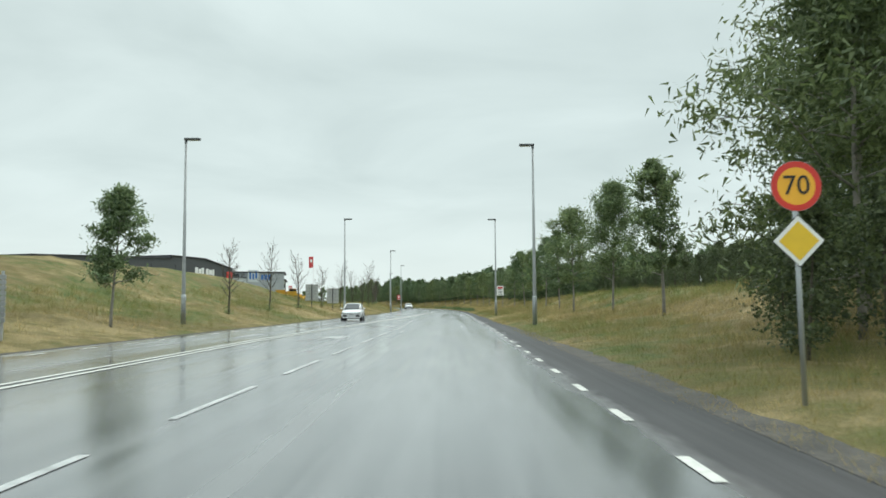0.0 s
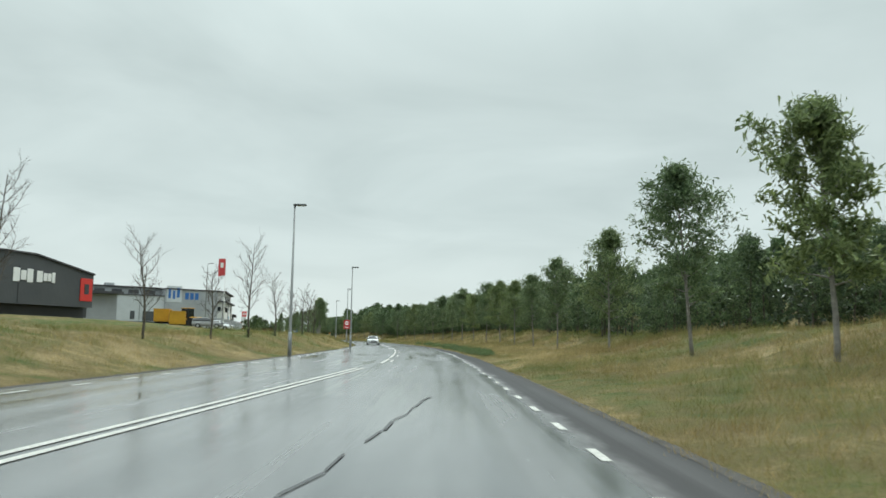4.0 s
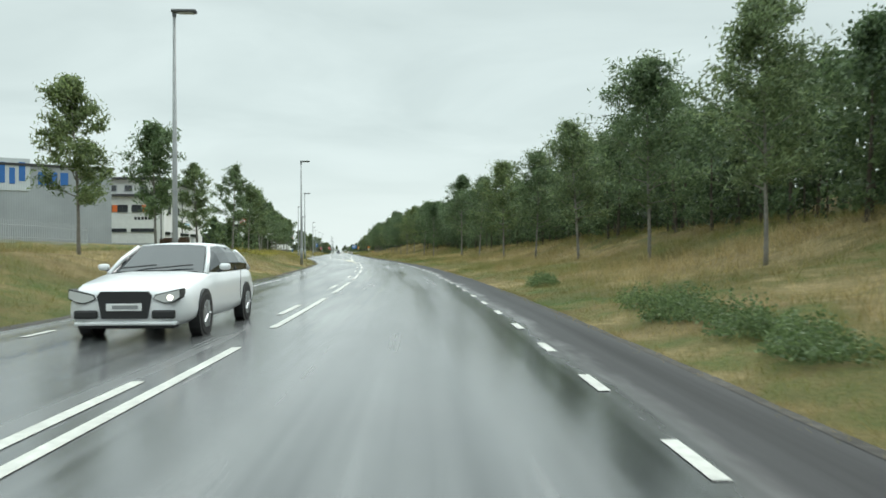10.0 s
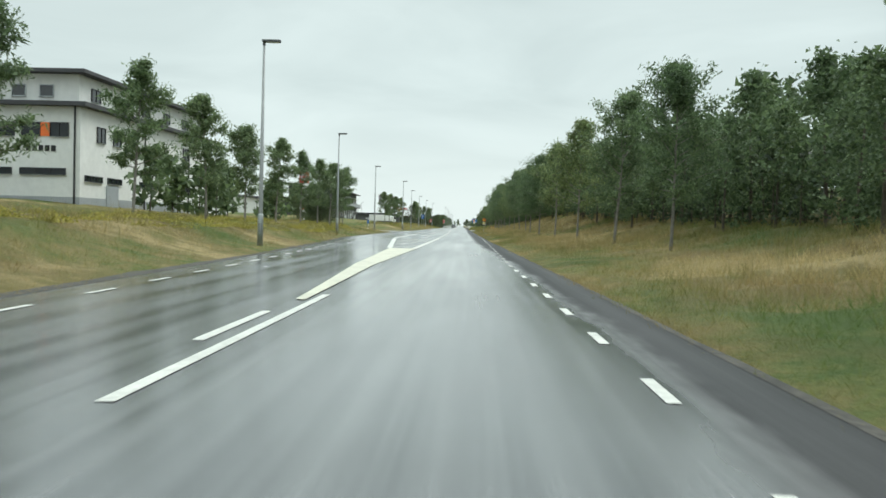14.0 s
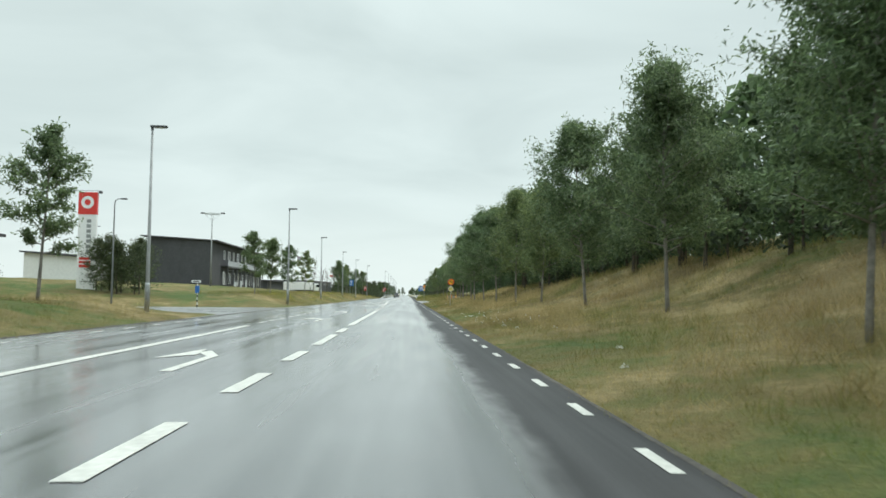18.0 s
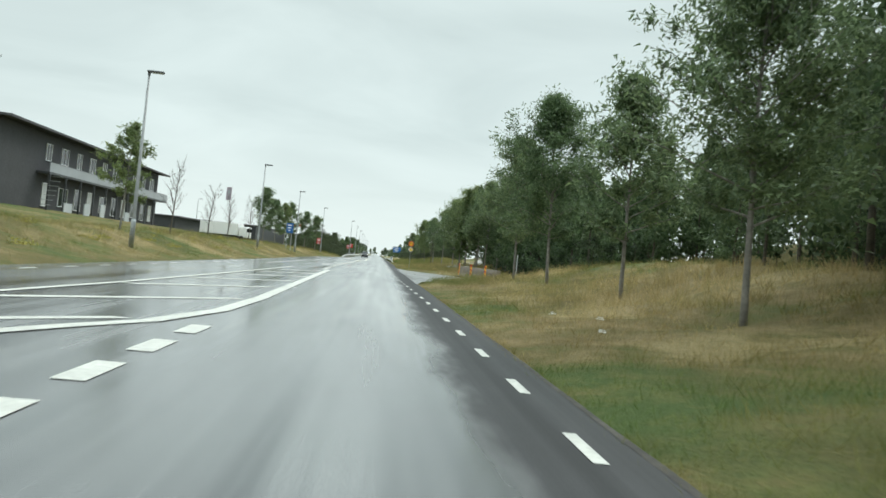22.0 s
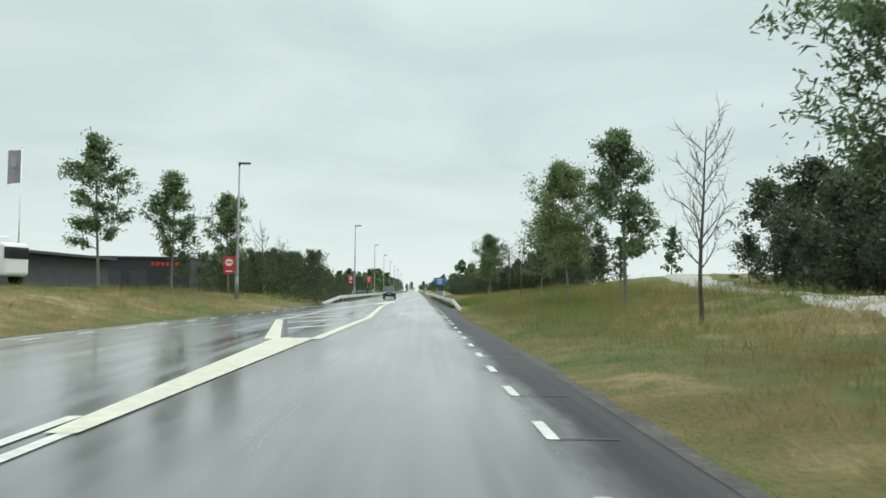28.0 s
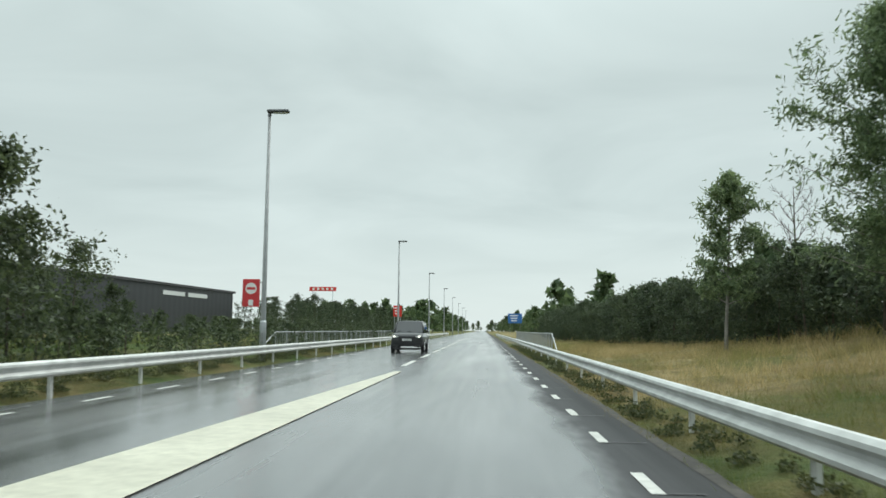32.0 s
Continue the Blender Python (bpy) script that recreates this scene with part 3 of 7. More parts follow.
# ---- the ground: one sheet to the horizon ----
def ground_sheet():
    s = np.concatenate([np.arange(-150, 0, 10), np.arange(0, 760, 1.25), np.arange(760, 1000, 10), np.arange(1000, 1700, 50)])
    dl = np.concatenate([[-700, -450, -300, -200, -150, -110], np.arange(-90, -40, 5), np.arange(-40, -20, 1.5), np.arange(-20, -13, 0.7)])
    dr = np.concatenate([np.arange(8, 20, 0.8), np.arange(20, 40, 2.0), [45, 55, 70, 100, 150, 250, 400, 700, 1200]])
    el, er = left_edge(s), right_edge(s)
    cols = [np.full_like(s, d) for d in dl]
    near = [6.0, 5.0, 4.0, 3.2, 2.5, 1.9, 1.4, 1.0, 0.6, 0.25, 0.0]
    cols += [el - k for k in near]
    cols += [el + 0.3, er - 0.3]
    cols += [er + k for k in near[::-1][:-1]]
    cols += [np.full_like(s, d) for d in dr if d > 9.2]
    cols = np.sort(np.stack(cols, 0), 0)
    n, m = len(s), len(cols)
    ss = np.broadcast_to(s, cols.shape)
    x, y = at(ss, cols)
    z = ground_z(ss, cols)
    v = np.stack([x, y, z], -1).reshape(-1, 3)
    i, k = np.meshgrid(np.arange(m - 1), np.arange(n - 1), indexing="ij")
    a = (i * n + k).ravel()
    f = np.stack([a, a + n, a + n + 1, a + 1], 1)
    me = raw_mesh("ground", v, f, GRASS, shade=True, dry=dryness(ss, cols))
    return tagged(new("ground", me), "rough verge of straw-yellow and green meadow grass", "ground", kind="structure")


ground_sheet()

# ---- carriageway ----
def gravel_width(s):
    """How far the loose gravel reaches beyond the asphalt on the right."""
    return np.interp(s, [0, 36, 52, 110, 130, 300, 345, 470, 512, 560, 600, 612, 900], [0.70, 0.6, 0.20, 0.15, 0.12, 0.12, 0.06, 0.06, 0.15, 0.2, 0.15, 0.15, 0.15]) * (1 + 0.12 * np.sin(s * 0.9) + 0.10 * np.sin(s * 2.3))


road = tagged(new("road", strip("road", -150, 1700, left_edge, right_edge, 0.0, ASPHALT, 2.0, 6)),
              "wet grey asphalt road with wheel tracks", "road", kind="structure")
flat = lambda k: (lambda s: np.full_like(s, float(k)))
tagged(new("verge_gravel_right", strip("verge_gravel", -150, 476, lambda s: right_edge(s) - 0.02, lambda s: right_edge(s) + gravel_width(s), 0.004, GRAVEL, 0.5)),
                    "dark gravel strip along the asphalt edge", "gravel", kind="structure")
tagged(new("verge_gravel_right", strip("verge_gravel", 512, 900, lambda s: right_edge(s) - 0.02, lambda s: right_edge(s) + gravel_width(s), 0.004, GRAVEL, 0.5)),
       "dark gravel strip along the asphalt edge", "gravel", kind="structure")
tagged(new("verge_gravel_left", strip("verge_gravel", -150, 400, lambda s: left_edge(s) - 0.5 - 0.08 * np.sin(s * 1.1), lambda s: left_edge(s) + 0.02, 0.004, GRAVEL, 0.5)),
       "dark gravel strip along the asphalt edge", "gravel", kind="structure")


def side_road(name, outline, mat, z, label):
    """A side road's surface, from its outline in s and d."""
    o = np.array(outline, float)
    n = len(o)
    x, y = at(o[:, 0], o[:, 1])
    bm = bmesh.new()
    f = bm.faces.new([bm.verts.new((float(a), float(b), z)) for a, b in zip(x, y)])
    bmesh.ops.triangulate(bm, faces=[f])
    bmesh.ops.recalc_face_normals(bm, faces=bm.faces[:])
    uvl = bm.loops.layers.uv.new("UVMap")
    for face in bm.faces:
        if face.normal.z < 0:
            face.normal_flip()
        for lp in face.loops:
            lp[uvl].uv = (lp.vert.co.x, lp.vert.co.y)
    me = bpy.data.meshes.new(name)
    bm.to_mesh(me)
    bm.free()
    me.materials.append(mat)
    return tagged(new(name, me), label, "road", kind="structure")


side_road("side_road_left", [(392, -10.7), (397, -11.2), (400.5, -12.6), (402, -15), (402.5, -24), (400, -45), (395, -75), (412, -75), (418, -45), (423, -24), (424.5, -15), (427, -12.4), (433, -10.6), (438, -10.0)],
          ASPHALT_OLD, 0.006, "wet side road joining from the industrial estate")
side_road("side_road_right", [(470.5, 2.4), (475.8, 2.9), (480.2, 3.8), (483.6, 5.2), (487.6, 7.0), (489.6, 9.0), (490.8, 12), (492.8, 18), (495.8, 29.5), (515, 29.5), (509.3, 17.5), (508.2, 9.0), (508.8, 7.2), (510, 5.6), (512.8, 3.6), (518, 2.45)],
          ASPHALT_OLD, 0.006, "wet old asphalt apron closed off by concrete barriers")
tagged(new("tar_seam", strip("tar_seam", 479, 512, lambda s: 2.42 - 0.012 * (s - 486) + 0.03 * np.sin(s * 2), lambda s: 2.72 - 0.022 * (s - 486) + 0.04 * np.sin(s * 1.7) + 0.03 * np.sin(s * 4.1), 0.011, TAR, 0.4)),
       "black worn tar seam between two asphalts", "road repair", kind="structure")

# ---- road markings ----
MARK_Z = 0.008
markings = thing("road_markings", "white and cream painted lines on the wet asphalt", "road marking", kind="structure")


def mark(name, s0, s1, d0, d1, w, mat=PAINT, w1=None, z=MARK_Z):
    w1 = w if w1 is None else w1
    z = z + {"wedge": 0.008, "island_line": 0.005, "hatch": 0.0, "double_line": 0.003, "lane_line": 0.003}.get(name, 0.0)
    t = lambda s: (s - s0) / (s1 - s0)
    return part(name, strip(name, s0, s1, lambda s: d0 + (d1 - d0) * t(s) - (w + (w1 - w) * t(s)) / 2, lambda s: d0 + (d1 - d0) * t(s) + (w + (w1 - w) * t(s)) / 2, z, mat, 2.5), mat, markings)


PHASE_S = [0, 31, 48, 66, 123, 143, 165, 182, 207, 224, 245, 262, 285, 304, 360, 381, 402, 408, 419, 438, 455, 477, 494, 553, 573, 593, 612, 628, 800]
PHASE_V = [0.3, 1.45, 0.05, -0.15, 0.8, 1.8, 1.3, 2.2, 1.75, 2.6, 4.0, 3.65, 4.45, 3.75, 4.9, 3.57, 3.2, 2.0, 1.3, 0.5, 1.0, 1.7, 3.0, 3.35, 3.3, 4.75, 3.9, 3.9, 7.0]
for k in range(0, 262):
    c = 3.0 * k
    for _ in range(4):
        c = 3.0 * k + float(np.interp(c, PHASE_S, PHASE_V))
    e = float(np.interp(c, [0, 48, 123, 143, 163, 182, 262, 300, 330, 358, 417, 455, 494, 515, 553, 590, 628, 800], [2.0, 2.25, 1.92, 2.1, 2.15, 1.92, 1.97, 1.72, 1.95, 2.22, 2.08, 1.95, 1.3, 1.35, 1.7, 2.0, 2.15, 2.2]))
    mark("edge_dash", c - 0.5, c + 0.5, e, e, 0.12)
    if 530 < c < 660:
        w = (float(right_edge(c)) - e - 0.1) * random.uniform(0.5, 1.0)
        mark("rumble_groove", c - 0.50, c - 0.455, e + 0.06 + w / 2, e + 0.06 + w / 2, w, ASPHALT_GROOVE)
for k in range(0, 230):
    c = 3.05 * k + 0.8
    if not 392 < c < 436:
        e = float(left_edge(c)) + 0.85
        mark("edge_dash", c - 0.55, c + 0.55, e, e, 0.12)
# first stretch: a turning lane that closes, with a double line beside it
mark("double_line", -150, 30, -8.6, -7.0, 0.14)
mark("double_line", 30, 112, -7.0, -2.85, 0.14)
mark("double_line", -150, 30, -8.95, -7.35, 0.14)
mark("double_line", 30, 112, -7.35, -3.15, 0.14)
for k in range(8):
    mark("lane_dash", 3.4 + 6.0 * k, 7.2 + 6.0 * k, -3.22 + 0.05 * k, -3.18 + 0.05 * k, 0.11, PAINT_WORN)
# the bend: long dashes with short ones beside them
for k in range(7):
    a = 118.4 + 12.15 * k
    if a < 178:
        mark("warning_dash", a, a + 8.9, -2.52, -2.48, 0.14)
        mark("centre_dash", a + 3.0, a + 6.0, -2.16, -2.14, 0.14)
for k in range(10):
    a = 173.7 + 11.72 * k
    if 176 < a < 282:
        mark("warning_dash", a, a + 8.9, -2.3, -2.3, 0.14)
        mark("centre_dash", a + 3.0, a + 6.0, -2.66, -2.66, 0.14)
# a cream wedge that opens into a hatched island
mark("wedge", 287, 299, -2.55, -3.0, 0.16, PAINT_CREAM, 0.62)
mark("wedge", 299, 317, -3.0, -3.12, 0.62, PAINT_CREAM, 1.45)
mark("island_line", 317, 348, -3.85, -6.1, 0.3)
mark("island_line", 317, 352, -2.5, -2.15, 0.3)
for k in range(7):
    a = 319.5 + 3.9 * k
    lo = -3.9 - 2.2 * (a - 317) / 31
    mark("hatch", a, a + 0.55, (lo - 2.4) / 2, (lo - 2.4) / 2, (-2.5 - lo) * 0.92)
# the left turn lane
for k in range(4):
    mark("lane_block", 353 + 5.1 * k, 355.6 + 5.1 * k, -2.15, -2.12, 0.24)
mark("lane_line", 373.2, 378.5, -2.1, -2.1, 0.24)
for a in (380.0,):
    mark("lane_block", a, a + 3.2, -2.1, -2.1, 0.26)
mark("lane_line", 386.4, 416, -2.12, -2.1, 0.26)
mark("turn_line", 348, 385, -6.1, -6.1, 0.26)
for k in range(9):
    mark("turn_dash", 388 + 3.0 * k, 389.2 + 3.0 * k, -6.2, -6.2, 0.2)


def turn_arrow(s, d, back=False):
    """A painted arrow that bends to the left."""
    sgn = -1.0 if back else 1.0
    o = [(0, -0.10), (0, 0.10), (3.4, 0.10), (3.2, -0.10), (4.9, -0.40), (4.3, -0.52), (5.4, -0.62), (3.6, -0.40), (2.7, -1.02)]
    faces = [(0, 1, 2, 3), (3, 2, 4, 5), (7, 6, 8)]
    p = [(s + sgn * a, d + sgn * b) for a, b in o]
    x, y = at(np.array([q[0] for q in p]), np.array([q[1] for q in p]))
    bm = bmesh.new()
    vs = [bm.verts.new((float(a), float(b), MARK_Z + (0.003 if j > 5 else 0.0))) for j, (a, b) in enumerate(zip(x, y))]
    for q in faces:
        bm.faces.new([vs[j] for j in q])
    for face in bm.faces:
        face.normal_update()
        if face.normal.z < 0:
            face.normal_flip()
    me = bpy.data.meshes.new("arrow")
    bm.to_mesh(me)
    bm.free()
    me.materials.append(PAINT)
    part("arrow", me, PAINT, markings)


def merge_arrow(s, d):
    """A worn painted arrow that leads to the right out of a closing lane."""
    o = [(-0.7, -0.36), (-0.85, -0.2), (1.2, 0.68), (1.4, 0.52), (2.1, -0.05), (0.3, 1.15), (3.1, 1.15)]
    x, y = at(np.array([s + a for a, b in o]), np.array([d + b for a, b in o]))
    g = Geo()
    g.add(np.stack([x, y, np.full(7, MARK_Z)], 1), [(0, 1, 2, 3)])
    g.add(np.stack([x, y, np.full(7, MARK_Z + 0.003)], 1)[4:], [(0, 1, 2)])
    part("arrow", g, PAINT_WORN, markings)


merge_arrow(30.5, -5.3)
merge_arrow(45.9, -4.5)
turn_arrow(366.0, -3.8)
turn_arrow(390.6, -4.1)
turn_arrow(407.0, -4.05)
turn_arrow(504.8, -4.5, True)
turn_arrow(519.5, -4.2, True)
turn_arrow(547.0, -4.4, True)
# past the side road: blocks, then a hatched island
for k in range(12):
    mark("lane_block", 418.0 + 2.06 * k, 419.15 + 2.06 * k, -2.2, -2.2, 0.3)
for a, b, p, q in ((437.6, 440.2, -4.5, -3.6), (440.2, 441.8, -3.6, -2.95), (441.8, 444.7, -2.95, -2.48), (444.7, 449, -2.48, -2.38), (449, 482, -2.38, -2.8)):
    mark("island_line", a, b, p, q, 0.3)
for a, b, p, q in ((436.5, 450, -6.8, -5.95), (450, 462, -5.95, -5.55), (462, 482, -5.55, -5.1)):
    mark("island_line", a, b, p, q, 0.18)
for a, p in ((443.4, -5.95), (449.8, -5.75), (455.7, -5.45), (461.6, -5.25), (467.4, -5.05), (473.2, -4.9)):
    mark("hatch", a, a + 4.8, p, -2.75, 0.34)
mark("hatch", 439.4, 441.9, -5.3, -3.4, 0.34)
for k in range(8):
    mark("lane_block", 483.5 + 2.2 * k, 484.9 + 2.2 * k, -3.15 - 0.02 * k, -3.16 - 0.02 * k, 0.26)
mark("double_line", 500.6, 553, -3.36, -2.65, 0.15)
mark("double_line", 500.6, 553, -3.66, -2.98, 0.15)
mark("turn_line", 486, 545, -7.3, -6.7, 0.17)
mark("wedge", 552, 566.5, -2.7, -2.78, 0.30, PAINT_CREAM, 1.05)
mark("island_line", 566, 579, -3.3, -5.3, 0.42, PAINT_CREAM, 0.3)
mark("island_line", 566, 583, -2.2, -1.75, 0.3, PAINT_CREAM)
mark("island_line", 583, 609, -1.75, -2.3, 0.3, PAINT_CREAM)
mark("island_line", 609, 623, -2.3, -2.2, 0.3, PAINT_CREAM)
mark("tar_joint", 566.4, 578.6, -3.02, -4.98, 0.14, TAR, z=0.012)
for k in range(9):
    a = 571.5 + 4.7 * k
    lo = min(-3.4 - 1.9 * (a - 567) / 12, -5.4 + (a - 579) * 0.055)
    lo = lo if a > 579 else -3.4 - 1.9 * (a - 567) / 12
    e = min(2.0 * (-2.5 - lo), 5.6)
    mark("hatch", a, a + e, lo + 0.12, -2.55, 0.3)
mark("island_line", 579, 610, -5.4, -4.6, 0.16)
mark("island_line", 610, 617.5, -4.6, -4.0, 0.16)
mark("wedge", 616.5, 623, -4.05, -2.75, 0.2, PAINT_CREAM, 1.35)
mark("wedge", 623, 646, -2.75, -1.95, 1.35, PAINT_CREAM, 0.22)
for k in range(12):
    mark("lane_dash", 650 + 9.0 * k, 655 + 9.0 * k, -2.2, -2.2, 0.2)
# give-way triangles on the closed side road
for k in range(6):
    a = 496.1 + 1.1 * k
    g = Geo()
    x, y = at(np.array([a, a + 0.42, a + 0.25]), np.array([4.0, 4.0, 4.82]))
    g.add(np.stack([x, y, np.full(3, 0.012)], 1), [(0, 1, 2)])
    part("give_way_triangle", g, PAINT_WORN, markings)

# dark cracks and sealed joints in the asphalt
for s0, s1, d0, d1, w in ((82, 87, -1.3, -0.8, 0.07), (88, 96, -0.7, 0.0, 0.06), (54.5, 58, 2.62, 2.3, 0.09), (59, 66, 2.2, 1.65, 0.06), (35.6, 37.0, 2.42, 2.36, 0.12),
                          (381.2, 381.5, 1.95, 2.4, 0.35), (383.9, 384.2, 1.9, 2.4, 0.4), (400.6, 401.0, 1.8, 2.4, 0.4),):
    n = max(2, int((s1 - s0) / 1.2))
    for k in range(n):
        a, b = s0 + (s1 - s0) * k / n, s0 + (s1 - s0) * (k + 0.93) / n
        j = 0.05 * math.sin(k * 2.3 + s0)
        mark("tar_joint", a, b, d0 + (d1 - d0) * k / n + j, d0 + (d1 - d0) * (k + 1) / n - j, w * (0.7 + 0.3 * math.sin(k * 1.7 + s0)), TAR, z=0.013)

# ---- trees ----
def limb_path(rng, p, d, length, n, bend, lift=0.0):
    pts = [np.array(p, float)]
    d = np.array(d, float)
    for k in range(n):
        d = d + rng.normal(0, bend, 3) + np.array([0, 0, lift])
        d /= np.linalg.norm(d)
        pts.append(pts[-1] + d * length / n)
    return np.array(pts)


def leaf_quads(rng, centres, size, corners=4, slim=False):
    """Small leaves round the given points: four or three corners each."""
    n = len(centres)
    u = rng.normal(0, 1, (n, 3))
    u[:, 2] -= 0.35
    u /= np.linalg.norm(u, axis=1)[:, None]
    w = np.cross(u, rng.normal(0, 1, (n, 3)))
    w /= np.linalg.norm(w, axis=1)[:, None] + 1e-9
    ln = size * rng.uniform(0.7, 1.35, n)[:, None]
    wd = ln * rng.uniform(0.30, 0.48, n)[:, None]
    c = np.asarray(centres)
    if slim:
        wd = wd * 0.48
        ln = ln * 1.3
    if corners == 3:
        v = np.stack([c - u * ln * 0.5 - w * wd, c + u * ln * 0.6, c - u * ln * 0.4 + w * wd * 1.2], 1).reshape(-1, 3)
        return v, np.arange(3 * n).reshape(-1, 3)
    v = np.stack([c - u * ln * 0.5, c + w * wd, c + u * ln * 0.5, c - w * wd], 1).reshape(-1, 3)
    return v, np.arange(4 * n).reshape(-1, 4)


def grow_tree(seed, height, spread, clear, leaves, leaf, stem=0.11, limbs=22, droop=0.0, top=0.12, multi=False, corners=4, slim=False, clump=1.0):
    """Trunk and limbs as one mesh, crown of leaves as another, and the twig points."""
    rng = np.random.default_rng(seed)
    g = Geo()
    tips = []
    stems = 3 if multi else 1
    for k in range(stems):
        base = np.array([rng.normal(0, 0.15), rng.normal(0, 0.15), -0.25]) if multi else np.array([0, 0, -0.25])
        lean = np.array([rng.normal(0, 0.13 if multi else 0.02), rng.normal(0, 0.13 if multi else 0.02), 1.0])
        tr = limb_path(rng, base, lean, height * 0.93, 9, 0.02, 0.05)
        rad = stem * (1 - np.linspace(0, 1, 10) ** 0.9 * 0.88)
        g.tube(tr, rad, 8)
        for j in range(limbs // stems):
            f = clear / height + (1 - clear / height) * ((j + rng.uniform(0, 1)) / (limbs // stems)) ** 0.9
            f = min(f, 0.97)
            i = min(int(f * 9), 8)
            p = tr[i] + (tr[i + 1] - tr[i]) * (f * 9 - i)
            g0 = (f - clear / height) / (1 - clear / height)
            prof = (math.sin(math.pi * min(1, 0.22 + 0.80 * g0)) ** 0.75) * (1 - 0.55 * g0 ** 3) + top
            a = j * 2.399 + rng.uniform(-0.5, 0.5)
            up = 0.35 + 0.75 * g0 - droop
            ln = spread * prof * rng.uniform(0.5, 1.28)
            lp = limb_path(rng, p, (math.cos(a), math.sin(a), up), ln, 5, 0.10, 0.02 - droop * 0.12)
            g.tube(lp, stem * 0.34 * (1 - 0.6 * g0) * np.linspace(1, 0.2, 6), 5, False)
            for q in range(2, 6):
                tips.append((lp[q], 0.30 + 0.10 * q))
                if q < 5:
                    b = rng.normal(0, 1, 3)
                    b[2] = abs(b[2]) * 0.6 - droop
                    b /= np.linalg.norm(b)
                    sp = limb_path(rng, lp[q], b, ln * rng.uniform(0.25, 0.5), 2, 0.15)
                    g.tube(sp, [stem * 0.11, stem * 0.07, stem * 0.03], 3, False)
                    tips.append((sp[2], 0.5))
                    tips.append((sp[1], 0.4))
        tips.append((tr[-1], 0.35))
        tips.append((tr[-2], 0.45))
    pts = np.array([t[0] for t in tips])
    rad = np.array([t[1] for t in tips])
    pick = rng.integers(0, len(pts), leaves)
    off = rng.normal(0, 1, (leaves, 3))
    off /= np.linalg.norm(off, axis=1)[:, None]
    off *= (rad[pick] * clump * (spread / 2.2) * rng.uniform(0, 1, leaves) ** 0.85)[:, None]
    off[:, 2] *= 0.85
    c = pts[pick] + off
    c = c[c[:, 2] > clear * 0.75]
    v, f = leaf_quads(rng, c, leaf, corners, slim)
    return g, v, f


def grow_bare(seed, height, spread, stem=0.085):
    """A leafless tree: upswept limbs with fine twigs."""
    rng = np.random.default_rng(seed)
    g = Geo()
    tr = limb_path(rng, (0, 0, -0.2), (0, 0, 1), height * 0.95, 9, 0.05, 0.03)
    g.tube(tr, stem * (1 - np.linspace(0, 1, 10) * 0.85), 7)
    for j in range(20):
        f = 0.27 + 0.68 * (j + rng.uniform(0, 1)) / 20
        i = min(int(f * 9), 8)
        p = tr[i] + (tr[i + 1] - tr[i]) * (f * 9 - i)
        a = j * 2.399 + rng.uniform(-0.5, 0.5)
        ln = spread * rng.uniform(0.6, 1.1) * (1.25 - 0.75 * f)
        lp = limb_path(rng, p, (math.cos(a), math.sin(a), 0.95), ln, 5, 0.12, 0.08)
        g.tube(lp, stem * 0.38 * (1.1 - 0.7 * f) * np.linspace(1, 0.22, 6), 4, False)
        for q in range(1, 6):
            for _ in range(2):
                b = (lp[q] - lp[q - 1]) / np.linalg.norm(lp[q] - lp[q - 1]) + rng.normal(0, 0.5, 3)
                b[2] += 0.25
                b /= np.linalg.norm(b)
                sp = limb_path(rng, lp[q], b, ln * rng.uniform(0.25, 0.5), 3, 0.12, 0.05)
                g.tube(sp, stem * np.array([0.12, 0.09, 0.06, 0.035]), 3, False)
                tw = limb_path(rng, sp[1], b + rng.normal(0, 0.5, 3), ln * 0.2, 2, 0.1)
                g.tube(tw, stem * np.array([0.06, 0.045, 0.03]), 3, False)
    return g


def leafy(name, label, seed, leafmat, barkmat, **k):
    g, v, f = grow_tree(seed, **k)
    ob = thing(name, label, "tree")
    part("trunk", g, barkmat, ob, shade=True)
    part("crown", raw_mesh("crown", v, f, leafmat), leafmat, ob)
    return ob


ROW = [leafy("roadside_tree", "young roadside tree with a clear grey trunk and airy green crown", 11 + k, LEAF, BARK_GREY,
             height=h, spread=w, clear=c, leaves=n, leaf=0.15, limbs=38, stem=0.085, corners=3, slim=True, clump=0.92) for k, (h, w, c, n) in enumerate(
    [(8.6, 2.15, 2.5, 13000), (8.2, 1.95, 2.3, 11500), (9.0, 2.3, 2.6, 14000), (7.8, 1.9, 2.2, 10500), (8.4, 2.05, 2.6, 11500)])]
SLIM = [leafy("slender_tree", "slender young tree with a narrow, gappy green crown", 31 + k, LEAF, BARK_GREY,
              height=h, spread=w, clear=c, leaves=n, leaf=0.15, limbs=28, stem=0.08, corners=3, slim=True, clump=0.88) for k, (h, w, c, n) in enumerate(
    [(7.2, 1.7, 1.9, 9000), (6.6, 1.75, 2.0, 9000), (7.0, 1.55, 1.8, 8000), (7.4, 1.5, 2.1, 8000)])]
DENSE = [leafy("roadside_tree", "well-grown roadside tree with a full dark green crown", 91 + k, LEAF, BARK_GREY, height=9.6, spread=2.75, clear=2.5, leaves=30000, leaf=0.128, limbs=50, stem=0.09, corners=3, slim=True, clump=0.82) for k in range(2)]
for kind in (ROW, SLIM, DENSE):
    for ob in kind:
        ob["tall"] = max(v.co.z for v in ob.children[1].data.vertices)
BARE = []
